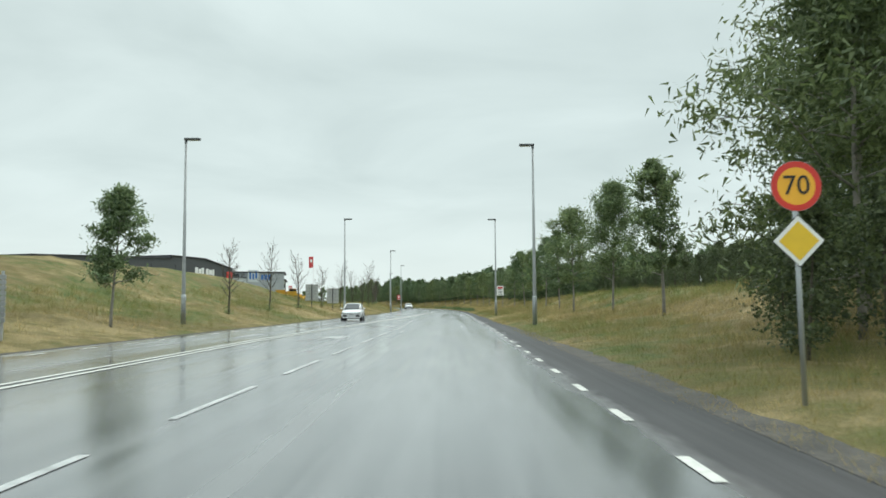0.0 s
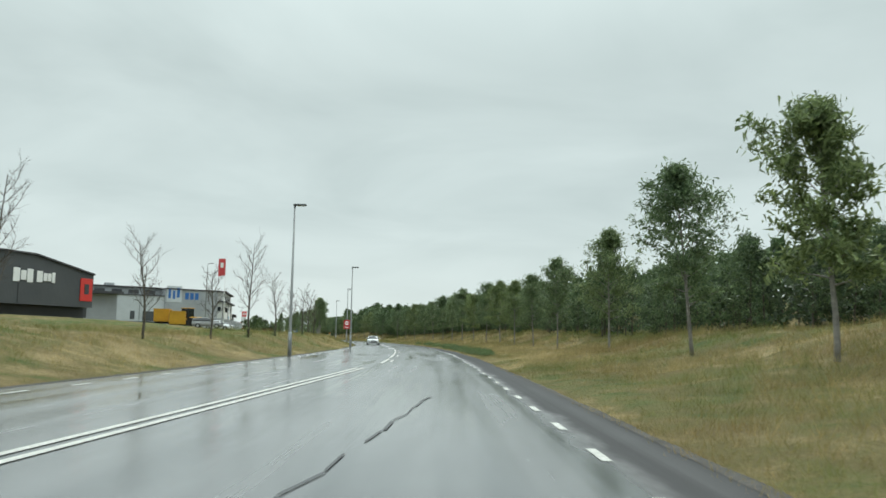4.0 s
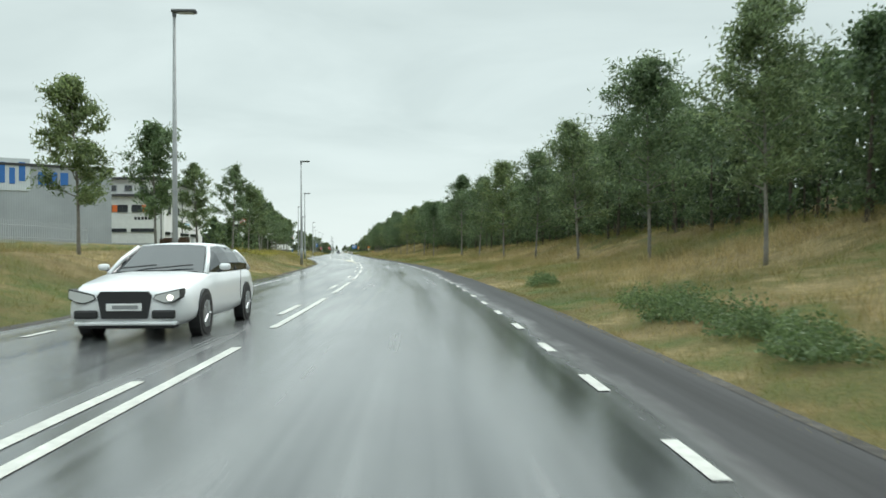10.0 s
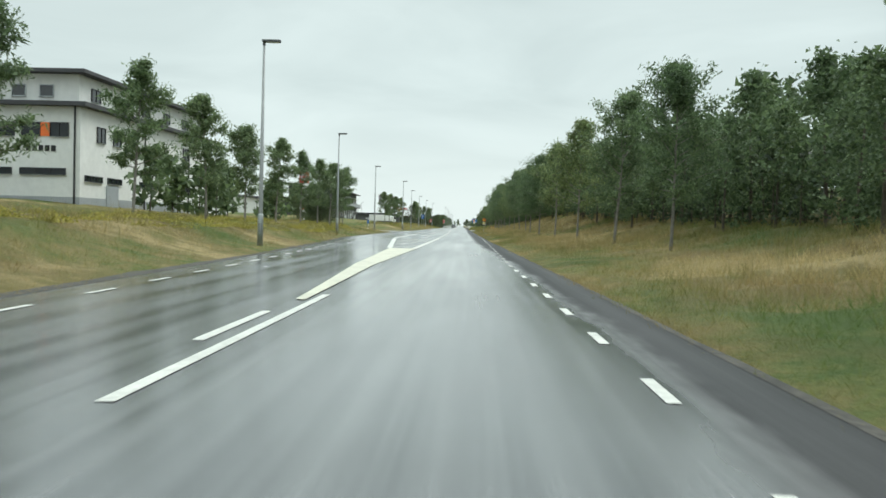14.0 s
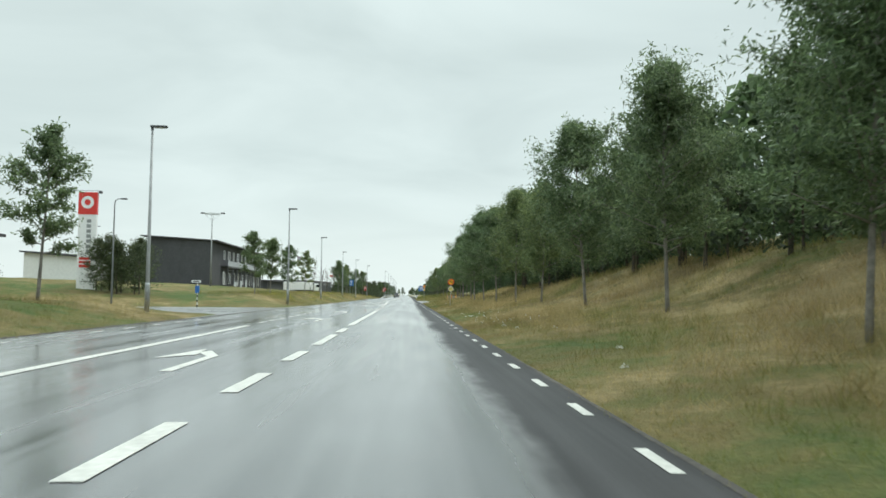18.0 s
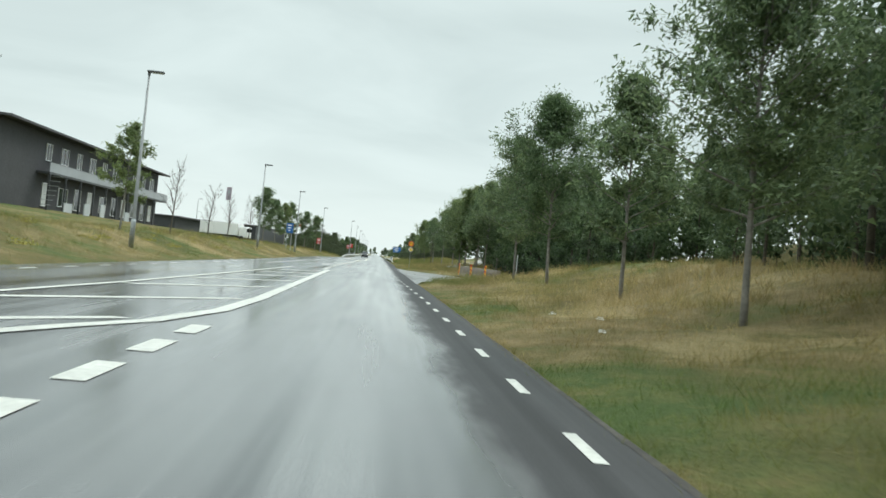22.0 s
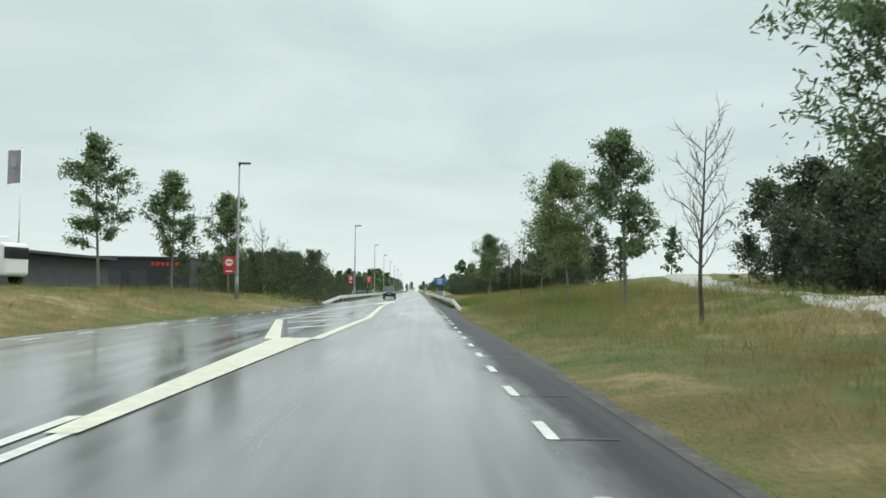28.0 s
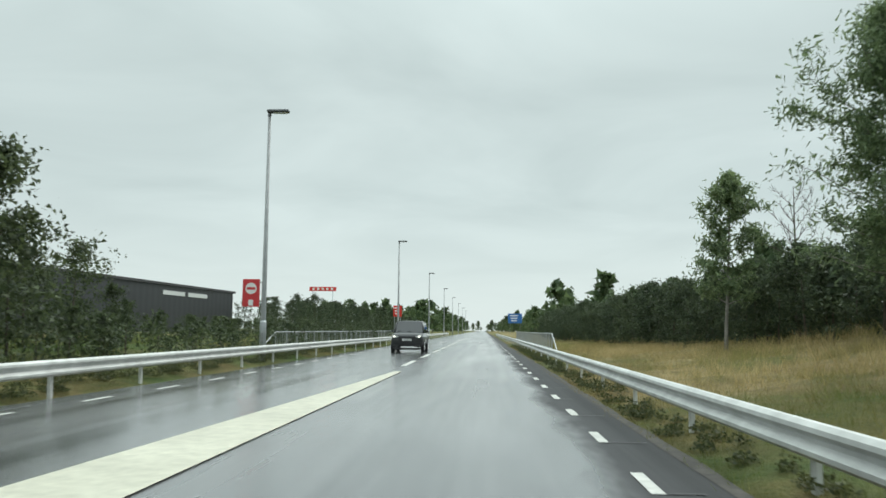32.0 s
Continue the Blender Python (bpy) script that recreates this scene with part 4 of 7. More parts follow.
for k, (h, w) in enumerate([(6.0, 1.9), (5.2, 1.6), (6.8, 2.1)]):
    ob = thing("bare_tree", "leafless young tree with fine upswept twigs", "tree")
    part("trunk", grow_bare(51 + k, h, w), BARK, ob, shade=True)
    BARE.append(ob)
used = set()
trng = random.Random(5)


def plant(kinds, k, s, d, scale=1.0, group="", yaw=None, label=""):
    src = kinds[k % len(kinds)]
    m = spot(s, d, yaw=trng.uniform(0, 360) if yaw is None else yaw, scale=scale)
    if src not in used:
        used.add(src)
        src.matrix_basis = m
        ob = src
    else:
        ob = copy_thing(src, m)
        ob.scale = (scale, scale, scale)
    return tagged(ob, label, group=group)


def plant_to(kinds, k, s, d, top, group):
    """Plants a tree so that its crown ends at the height top."""
    src = kinds[k % len(kinds)]
    return plant(kinds, k, s, d, (top - float(ground_z(s, d))) / src["tall"], group)


RIGHT_ROW = [(60, 9.1, 8.2), (74.5, 10.0, 7.9), (86.7, 10.2, 8.2), (98.2, 10.3, 7.6), (109.4, 10.2, 8.2), (124, 10.2, 7.6), (138, 9.7, 7.3), (149.8, 9.8, 7.0), (160.6, 9.7, 7.2), (171.3, 9.8, 7.9), (182.6, 9.8, 8.4),
             (194, 9.8, 7.5), (205.5, 9.8, 9.0), (216.5, 9.8, 8.3), (226.6, 9.8, 8.8), (238.5, 9.8, 8.3), (250.9, 9.9, 8.2), (263, 9.8, 8.7), (274.8, 9.5, 8.6), (286.3, 9.4, 9.7), (306.5, 8.5, 7.9),
             (318.3, 8.4, 8.7), (329.8, 8.0, 8.6), (341.2, 7.8, 8.2), (353, 7.6, 8.3), (365.4, 7.8, 8.1), (376.9, 8.2, 8.5), (388.6, 8.3, 9.1), (400.2, 8.2, 7.8), (411.4, 8.2, 8.9), (467.4, 8.4, 9.5), (478.2, 8.6, 9.2)]
for k, (s, d, top) in enumerate(RIGHT_ROW):
    plant_to(DENSE if s > 352 else SLIM if s in (74.5, 98.2) else ROW, k * 3 + k // 4, s, d, top, "trees along the right verge")
plant_to(ROW, 1, 456, 8.5, 8.0, "trees along the right verge")
for k, (s, d, z) in enumerate([(530, 12.6, 1.2), (541, 12.4, 1.15), (551, 12.7, 1.2), (560.5, 10.6, 1.15)]):
    plant(ROW, k + 1, s, d, z, "trees along the right verge")
for k, (s, d, z) in enumerate([(422.4, 8.0, .92), (433.8, 8.0, 1.02), (446, 8.1, 1.0), (593.2, 9.7, .95), (527, 13.2, 1.2), (537, 11.8, 1.22), (547.5, 11.2, 1.1)]):
    plant(DENSE, k, s, d, z, "trees along the right verge", label="well-grown roadside tree with a full dark green crown")
SPIRE = [leafy("spire_tree", "tall narrow pointed tree rising out of the dark thicket", 111 + k, LEAF_DARK, BARK_GREY, height=11.0, spread=1.25, clear=1.5, leaves=13000, leaf=0.15, limbs=60, stem=0.08, droop=0.1, top=0.0, corners=3, slim=True, clump=0.85) for k in range(2)]
for k, (s, d, z) in enumerate([(535.6, 10.9, 1.05), (531.3, 12.6, 1.05), (529.6, 14.7, 1.08), (522.6, 14.0, 1.08), (520.4, 14.8, 1.1), (523.6, 18.1, 1.1), (521.6, 19.0, 1.1), (513, 17.5, 1.0), (508, 19.0, 1.02), (517, 16.0, 1.0)]):
    plant(SPIRE, k, s, d, z, "pointed trees in the thicket")
plant_to(SLIM, 2, 38, 10.0, 8.0, "trees along the right verge")
plant_to(DENSE, 0, 49.5, 9.9, 8.6, "trees along the right verge")
plant(SLIM, 0, 584.4, 10.8, 1.32, "trees along the right verge")
plant_to(ROW, 3, 604.4, 9.7, 7.0, "trees along the right verge")
plant_to(DENSE, 1, 636.3, 9.0, 7.6, "trees along the right verge")
plant_to(SLIM, 2, 653, 10.2, 7.6, "trees along the right verge")
LEFT_ROW = [(34.5, -14.5, 6.3), (205, -12.7, 7.0), (217, -12.7, 6.9), (227.2, -12.7, 8.0), (238, -12.7, 7.8), (248, -12.7, 6.9), (261.6, -12.7, 8.2), (272.6, -12.8, 7.4), (283.4, -12.9, 7.6), (296.3, -14, 7.6), (308.4, -14.3, 8.0),
            (319.1, -14.5, 8.1), (328, -14.7, 7.5), (338.5, -15, 7.8), (349.6, -15.2, 7.8), (358.5, -15.2, 7.7), (366.5, -15.2, 7.8), (375.6, -15.4, 7.7), (392, -17.5, 9.2), (437, -15.5, 7.5), (446.3, -15.5, 7.4),
            (459.5, -15.5, 7.5), (481.7, -16, 7.9), (542.8, -15.8, 8.8), (555.9, -15.8, 8.0), (570, -16, 8.4), (589.7, -17, 9.6), (595.9, -14.9, 8.4), (604.8, -13.4, 8.0)]
for k, (s, d, top) in enumerate(LEFT_ROW):
    plant_to(SLIM, k * 5 + 1, s, d, top, "trees along the left verge")
for k, (s, d, z) in enumerate([(20, -16, 1.0), (53.5, -14.7, .95), (65.5, -14.7, .85), (78, -14.7, .9), (92, -14.6, .9), (103.4, -14, .85), (117.3, -14, .9), (128, -13.5, .9), (138, -13.2, 1.1), (149.1, -13, .95), (160.3, -13, .9),
                               (171.8, -13, .85), (183.5, -13.2, .95), (193.8, -13, .95), (494, -16, .9), (508, -16, .85), (518, -16, .9), (532, -16, .85), (615.5, -13, 1.0), (628.7, -13.5, 1.15)]):
    plant(BARE, k, s, d, z, "bare trees along the left verge")
for s, d, z in [(570, 9.5, 1.0), (615.1, 9.6, .92), (628.8, 10.2, .9), (653, 13, 1.0)]:
    plant(BARE, 2, s, d, z, "bare trees along the right verge")


# ---- the wood behind the verge ----
def wood(name, label, places, seed, mat, leaf, count, hts):
    """Many trees and bushes of a far wood as one mesh."""
    rng = np.random.default_rng(seed)
    kinds = []
    for k in range(6):
        g, v, f = grow_tree(seed * 10 + k, height=hts[0], spread=hts[1], clear=hts[2], leaves=count, leaf=leaf, limbs=24, stem=0.12, corners=3)
        kinds.append((v, f, np.concatenate(g.v), [q for q in g.f if len(q) == 4]))
    vs, fs, ts, tf, nv, nt_ = [], [], [], [], 0, 0
    for s, d, sc in places:
        v, f, tv, tq = kinds[rng.integers(0, 6)]
        a = rng.uniform(0, 6.28)
        m = np.array([[math.cos(a), -math.sin(a), 0], [math.sin(a), math.cos(a), 0], [0, 0, 1]]) * sc
        x, y = at(s, d)
        o = np.array([float(x), float(y), float(ground_z(s, d))])
        vs.append(v @ m.T + o)
        fs.append(f + nv)
        nv += len(v)
        q = np.array(tq[:48])
        ts.append(tv[:80] @ m.T + o)
        tf.append(q[(q < 80).all(1)] + nt_)
        nt_ += 80
    ob = thing(name, label, "woodland", kind="stuff")
    part("foliage", raw_mesh("foliage", np.concatenate(vs), np.concatenate(fs), mat), mat, ob)
    part("stems", raw_mesh("stems", np.concatenate(ts), np.concatenate(tf), BARK), BARK, ob)
    return ob


wr = np.random.default_rng(3)
places, near, under = [], [], []
for s in np.arange(84, 478, 3.7):
    front = float(np.interp(s, [84, 108, 118, 140, 200, 300, 330, 430, 450, 478], [24, 18.5, 15.6, 15.0, 15.0, 14.2, 13.5, 14, 18.5, 21]))
    tall = float(np.interp(s, [84, 172, 200, 215, 272, 284, 300, 312, 420, 428, 452, 470, 478], [0.52, 0.56, 0.70, 0.80, 0.78, 0.68, 0.66, 0.80, 0.88, 1.08, 1.05, 0.90, 0.68]))
    for k in range(3):
        (places if k else near).append((s + wr.uniform(-1.8, 1.8), front + 4.4 * k + wr.uniform(-1.3, 1.3), tall * wr.uniform(0.85, 1.2) * (1.0 + 0.05 * k)))
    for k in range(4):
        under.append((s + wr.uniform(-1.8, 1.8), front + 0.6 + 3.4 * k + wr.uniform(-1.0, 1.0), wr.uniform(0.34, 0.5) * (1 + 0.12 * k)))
near += [(441, 13.2, 1.28), (445, 13.6, 1.34), (449, 14.2, 1.34), (453, 15.2, 1.2)]
wood("woodland", "dense dark green deciduous wood behind the verge", places, 7, LEAF_DARK, 0.6, 480, (9.0, 3.1, 0.5))
wood("woodland_edge", "leafy front of the deciduous wood along the verge", near, 6, LEAF_DARK, 0.20, 3400, (9.0, 2.9, 0.4))
places, near = [], []
for s in np.arange(480, 560, 3.0):
    front = float(np.interp(s, [480, 497, 520, 560], [18.5, 15.5, 15.5, 21]))
    for k in range(3):
        (places if k > 1 else near).append((s + wr.uniform(-1.4, 1.4), front + 3.6 * k + wr.uniform(-1.2, 1.2), wr.uniform(0.85, 1.35) * (1.0 if 505 < s < 535 else 0.84 if s < 504 else 1.0)))
    for k in range(2):
        under.append((s + wr.uniform(-1.8, 1.8), front - 1.0 + 4.0 * k + wr.uniform(-1.0, 1.0), wr.uniform(0.3, 0.42)))
for s in np.arange(632, 720, 4.5):
    for k in range(2):
        places.append((s + wr.uniform(-2, 2), float(np.interp(s, [575, 600, 625, 634, 642, 720], [36, 36, 34, 19, 16, 14])) + 5 * k + wr.uniform(-1.5, 1.5), wr.uniform(0.48, 0.68)))
wood("woodland", "low belt of trees past the bank", places, 8, LEAF_DARK, 0.46, 900, (9.0, 2.2, 0.5))
wood("tall_thicket", "tall dark thicket behind the closed side road", near, 5, LEAF_DARK, 0.17, 6000, (9.0, 2.0, 0.5))
for s in np.arange(614, 720, 2.6):
    for k in range(3 if s > 628 else 1):
        under.append((s + wr.uniform(-1, 1), float(np.interp(s, [598, 612, 640, 720], [17.5, 15.0, 13.5, 11.5])) + 2.6 * k + wr.uniform(-.8, .8), wr.uniform(0.24, 0.36) + 0.05 * k))
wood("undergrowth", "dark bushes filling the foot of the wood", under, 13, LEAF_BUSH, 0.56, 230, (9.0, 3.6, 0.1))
# big birches and a bush beside the first sign
BIRCH = [leafy("birch", "tall birch with drooping green branches beside the sign", 71 + k, LEAF_BIRCH, BARK_PALE, height=11.5, spread=3.3, clear=1.4, leaves=22000, leaf=0.17, corners=3, slim=True, limbs=44, droop=0.32) for k in range(2)]
for k, (s, d, z) in enumerate([(18.5, 9.4, 1.0), (22.5, 11.6, 1.05), (27, 14.5, 1.0), (31.5, 16.0, .85)]):
    plant(BIRCH, k, s, d, z, "birches by the first sign", label="tall birch with drooping green branches beside the sign")
places = [(s, d, wr.uniform(0.28, 0.42)) for s, d in [(15, 6.6), (17, 7.4), (19, 7.8), (16, 8.6), (21, 9.2), (24, 10), (13.5, 8.2), (28, 12), (34, 15), (40, 18), (46, 20), (52, 21), (58, 22), (64, 22), (70, 23), (76, 24), (82, 24), (26, 15), (30, 18), (37, 21), (55, 25), (65, 26), (75, 27), (45, 24)]]
places += [(s + wr.uniform(-1.2, 1.2), float(np.interp(s, [40, 70, 118], [20.5, 21.5, 19.0])) + 2.6 * k + wr.uniform(-.7, .7), wr.uniform(0.36, 0.48) + 0.05 * k) for s in np.arange(34, 120, 2.7) for k in range(2)]
wood("thicket", "low dark bushes under the birches and along the field edge", places, 9, LEAF_BUSH, 0.24, 2600, (9.0, 3.2, 0.2))
places = [(s + wr.uniform(-1.5, 1.5), d + wr.uniform(-1.5, 1.5), wr.uniform(0.36, 0.55)) for s, d in [(572, 22), (575, 23), (578, 24), (582, 26), (586, 27), (590, 28), (570, 23), (576, 25), (583, 27), (566, 20), (614, 15.5), (618, 15), (622, 14.4), (626, 15), (631, 14.5), (643, 14.5), (650, 14.5), (657, 14)]]
places += [(s, d, wr.uniform(0.8, 0.98)) for s, d in [(583, 23), (588, 24), (593, 25.2), (598, 26.4), (603, 26.8), (586, 27), (592, 28), (598, 30), (578, 22.4), (572, 21), (580, 26)]]
places += [(630, 15.4, .80), (627, 16.6, .80), (634, 15.6, .78), (637.5, 16, .62), (622, 18, .5), (641.5, 16, .5), (639, 20, .7), (648, 15, .45), (655, 14, .42)]
places += [(s + wr.uniform(-.8, .8), float(np.interp(s, [642, 670, 740], [13.5, 10.5, 9.5])) + 3.0 * k, wr.uniform(0.36, 0.46)) for s in np.arange(642, 740, 2.3) for k in range(2)]
places += [(s + wr.uniform(-1, 1), d - 1.6, 0.42) for s, d, z in places if z > 0.55]
wood("thicket", "rounded dark bushes on the bank beside the path", places, 14, LEAF_BUSH, 0.23, 5200, (9.0, 3.4, 0.2))
# the hedge of bushes on the left beside the last stretch
places = [(s + wr.uniform(-1, 1), float(np.interp(s, [603, 625, 640, 660, 700], [-14.5, -12.6, -11.4, -11.6, -11.4])) - 2.4 * k + wr.uniform(-.5, .5), float(np.interp(s, [603, 612, 622, 634, 640, 646, 652, 700], [.34, .40, .41, .55, .58, .30, .15, .15])) * wr.uniform(0.85, 1.12)) for s in np.arange(606, 700, 2.4) for k in range(3) if k == 0 or s > 612]
places += [(386 + wr.uniform(-3, 6), -19 + wr.uniform(-4, 0), wr.uniform(0.34, 0.5)) for k in range(9)]
places += [(433 + wr.uniform(-3, 6), -27 + wr.uniform(-3, 3), wr.uniform(0.5, 0.64)) for k in range(10)]
wood("hedge", "dark overgrown hedge of mixed bushes", places, 10, LEAF_BUSH, 0.20, 3100, (9.0, 3.4, 0.2))
places = [(s + wr.uniform(-1, 1), d + wr.uniform(-.4, .4), wr.uniform(0.10, 0.19)) for s in np.arange(613, 700, 1.9) for d in (-8.5, -9.3, -10.6)]
places += [(s, float(np.interp(s, [600, 625], [-14.4, -11.6])) + wr.uniform(-1.2, .2), wr.uniform(0.14, 0.24)) for s in np.arange(601, 640, 1.1)]
wood("brambles", "low dark brambles between the guard rail and the hedge", places, 19, LEAF_BUSH, 0.6, 260, (9.0, 4.2, 0.1))
# far belts of trees
places = [(s + wr.uniform(-1, 1), d + wr.uniform(-1.5, 1.5), wr.uniform(0.34, 0.5)) for s in np.arange(728, 792, 3.0) for d in (-15, -19)]
places += [(s + wr.uniform(-1.5, 1.5), d + wr.uniform(-1.5, 1.5), wr.uniform(0.55, 0.74)) for s in np.arange(741, 800, 4.0) for d in (-28, -34)]
wood("thicket", "dark bushes at the far end of the railing", places, 20, LEAF_BUSH, 0.3, 1500, (9.0, 3.2, 0.2))
places = [(s, d + wr.uniform(-5, 5), wr.uniform(0.6, 1.0)) for s in np.arange(720, 1250, 9) for d in (16, 26)]
places += [(s, d + wr.uniform(-6, 6), wr.uniform(0.6, 0.95)) for s in np.arange(790, 1250, 10) for d in (-17, -28)]
places += [(s + wr.uniform(-8, 8), d + wr.uniform(-8, 8), wr.uniform(0.7, 1.1)) for d in np.arange(-330, 340, 7) for s in (1260, 1290)]
places += [(s + wr.uniform(-3, 3), -26 + wr.uniform(-4, 4), wr.uniform(0.5, 0.7)) for s in np.arange(340, 392, 4)]
wood("far_trees", "far belt of dark green trees along the road", places, 12, LEAF_DARK, 0.95, 270, (9.0, 2.8, 0.6))

# ---- street lamps ----
def street_lamp():
    ob = thing("street_lamp", "tall tapered grey street lamp with a flat dark head", "street lamp", group="street lamps along the road")
    part("pole", Geo().tube([(0, 0, -0.3), (0, 0, 0.2), (0, 0, 1.8), (0, 0, 9.62)], [0.105, 0.105, 0.10, 0.052], 12), POLE, ob, shade=True)
    part("base_sleeve", Geo().tube([(0, 0, -0.2), (0, 0, 1.45), (0, 0, 1.52)], [0.13, 0.128, 0.10], 12), GALV, ob, shade=True)
    part("door", Geo().box((0, -0.128, 0.85), (0.1, 0.02, 0.42), bevel=0.006), POLE, ob)
    part("collar", Geo().tube([(0, 0, 9.5), (0, 0, 9.66)], 0.07, 10), LAMPHEAD, ob)
    head = Geo().box((0.34, 0, 9.70), (0.86, 0.30, 0.12), bevel=0.045)
    head.tube([(0.0, 0, 9.66), (0.10, 0, 9.70)], 0.06, 8)
    h = part("head", head, LAMPHEAD, ob)
    part("lens", Geo().box((0.42, 0, 9.632), (0.52, 0.22, 0.02), bevel=0.006), LENS, h)
    return ob


LAMP = street_lamp()
LAMPS = [(45.2, 4.7, 180, 10.3), (83.2, 4.65, 180, 10.05), (42.2, -13.95, 0, 10.15), (84.8, -11.1, 0, 10.35), (131.0, -9.1, 0, 10.0), (176.6, -7.6, 0, 9.75), (223.4, -8.0, 0, 9.75), (269.6, -7.7, 0, 9.6), (310.8, -9.3, 0, 9.6),
         (352.0, -12.1, 0, 9.95), (394.2, -13.0, 0, 9.85), (434.2, -11.7, 0, 9.85), (472.3, -12.4, 0, 9.6), (519.0, -12.9, 0, 9.9), (553.8, -12.4, 0, 9.75), (600.5, -11.85, 0, 10.0), (651.0, -7.65, 0, 9.77), (698.0, -7.5, 0, 9.85),
         (741.5, -7.5, 0, 9.8), (787, -7.5, 0, 9.8), (832, -7.5, 0, 9.8), (880, -7.5, 0, 9.8), (930, -7.5, 0, 9.8), (980, -7.5, 0, 9.8)]
for k, (s, d, yaw, top) in enumerate(LAMPS):
    m = spot(s, d, yaw=yaw)
    tall = (top - m.translation.z) / 9.75
    ob = LAMP if k == 0 else copy_thing(LAMP, m)
    ob.matrix_basis = m
    ob.scale = (1.0, 1.0, tall)

# ---- traffic signs ----


def disc(g, r, y, n=36, r_in=0.0, th=0.004):
    a = np.arange(n) * 2 * math.pi / n
    o = np.stack([r * np.cos(a), r * np.sin(a)], 1)
    if r_in <= 0:
        g.prism(o, y, y + th, "y")
    else:
        i = np.stack([r_in * np.cos(a), r_in * np.sin(a)], 1)
        v = np.concatenate([np.stack([p[:, 0], np.full(n, yy), p[:, 1]], 1) for p in (o, i) for yy in (y, y + th)])
        q = []
        for k in range(n):
            j = (k + 1) % n
            q += [(k, j, 2 * n + j, 2 * n + k), (n + k, 3 * n + k, 3 * n + j, n + j), (k, n + k, n + j, j), (2 * n + k, 2 * n + j, 3 * n + j, 3 * n + k)]
        g.add(v, q)
    return g


def text_mesh(name, text, size, mat, depth=0.003):
    cu = bpy.data.curves.new(name, "FONT")
    cu.body, cu.size, cu.extrude, cu.align_x, cu.align_y = text, size, depth, "CENTER", "CENTER"
    cu.resolution_u = 3
    ob = bpy.data.objects.new(name, cu)
    scene.collection.objects.link(ob)
    me = bpy.data.meshes.new_from_object(ob.evaluated_get(bpy.context.evaluated_depsgraph_get()))
    bpy.data.objects.remove(ob)
    me.transform(Matrix.Rotation(math.pi / 2, 4, "X"))
    me.materials.clear()
    me.materials.append(mat)
    return me


def speed_sign(s, d, lean, yellow, top=2.55):
    """Round 70 plate above a yellow diamond on one post; faces the oncoming road."""
    ob = thing("speed_sign", "red-ringed amber 70 sign above a yellow diamond on a steel post", "road sign",
               spot(s, d) @ pose(0, 0, 0, 0, lean, 0), group="speed signs")
    part("post", Geo().tube([(0, 0, -0.3), (0, 0, top + 0.5)], 0.03, 10), GALV, ob, shade=True)
    for z in (top - 0.45, top + 0.2):
        part("bracket", Geo().box((0, -0.02, z), (0.10, 0.08, 0.04), bevel=0.006), GALV, ob)
    plate = part("speed_plate", disc(Geo(), 0.30, 0.0).mesh("speed_plate", GALV), GALV, ob)
    plate.location = (0, -0.065, top + 0.2)
    part("ring", disc(Geo(), 0.296, -0.005, 36, 0.225), SIGN_RED, plate)
    part("field", disc(Geo(), 0.225, -0.004, 36), ORANGE_Y, plate)
    t = part("number", text_mesh("number", "70", 0.33, BLACK), BLACK, plate)
    t.location = (0, -0.009, 0.0)
    r = 0.30
    dia = part("diamond_plate", Geo().prism([(-r, 0), (0, -r), (r, 0), (0, r)], 0.0, 0.004, "y"), WHITE, ob)
    dia.location = (0, -0.065, top - 0.45)
    r2 = 0.235
    part("diamond_field", Geo().prism([(-r2, 0), (0, -r2), (r2, 0), (0, r2)], -0.005, 0.0, "y"), yellow, dia)
    part("diamond_edge", Geo().prism([(-r - .012, 0), (0, -r - .012), (r + .012, 0), (0, r + .012)], 0.004, 0.008, "y"), BLACK, dia)
    return ob


speed_sign(9.6, 4.2, -1.0, YELLOW, 2.35)
speed_sign(427.4, 4.25, 1.5, PALE_YELLOW, 2.12)
speed_sign(521.5, 3.9, 0.0, YELLOW, 2.65)


def post_board(s, d, w, h, z, col, emblem, label, name="advert_board", bars=()):
    """A printed board on a lamp post: a coloured panel, a round emblem, and plain bars for writing."""
    ob = thing(name, label, "sign board", spot(s, d, z=0.0))
    part("panel", Geo().box((0, 0, z), (w, 0.05, h), bevel=0.01), col, ob)
    for k in (-0.38, 0.38):
        part("clamp", Geo().box((w / 2 + 0.09, 0.0, z + k * h), (0.24, 0.05, 0.05), bevel=0.008), GALV, ob)
    if emblem is not None:
        e = part("emblem", disc(Geo(), w * 0.33, -0.034, 28).mesh("emblem", emblem), emblem, ob)
        e.location = (0, 0, z + h * 0.16)
        part("emblem_band", Geo().box((0, -0.039, z + h * 0.16), (w * 0.5, 0.008, h * 0.09), bevel=0.003), col, ob)
    for bz, bw, bh, mat in bars:
        part("lettering", Geo().box((0, -0.032, z + bz), (bw, 0.012, bh), bevel=0.003), mat, ob)
    return ob


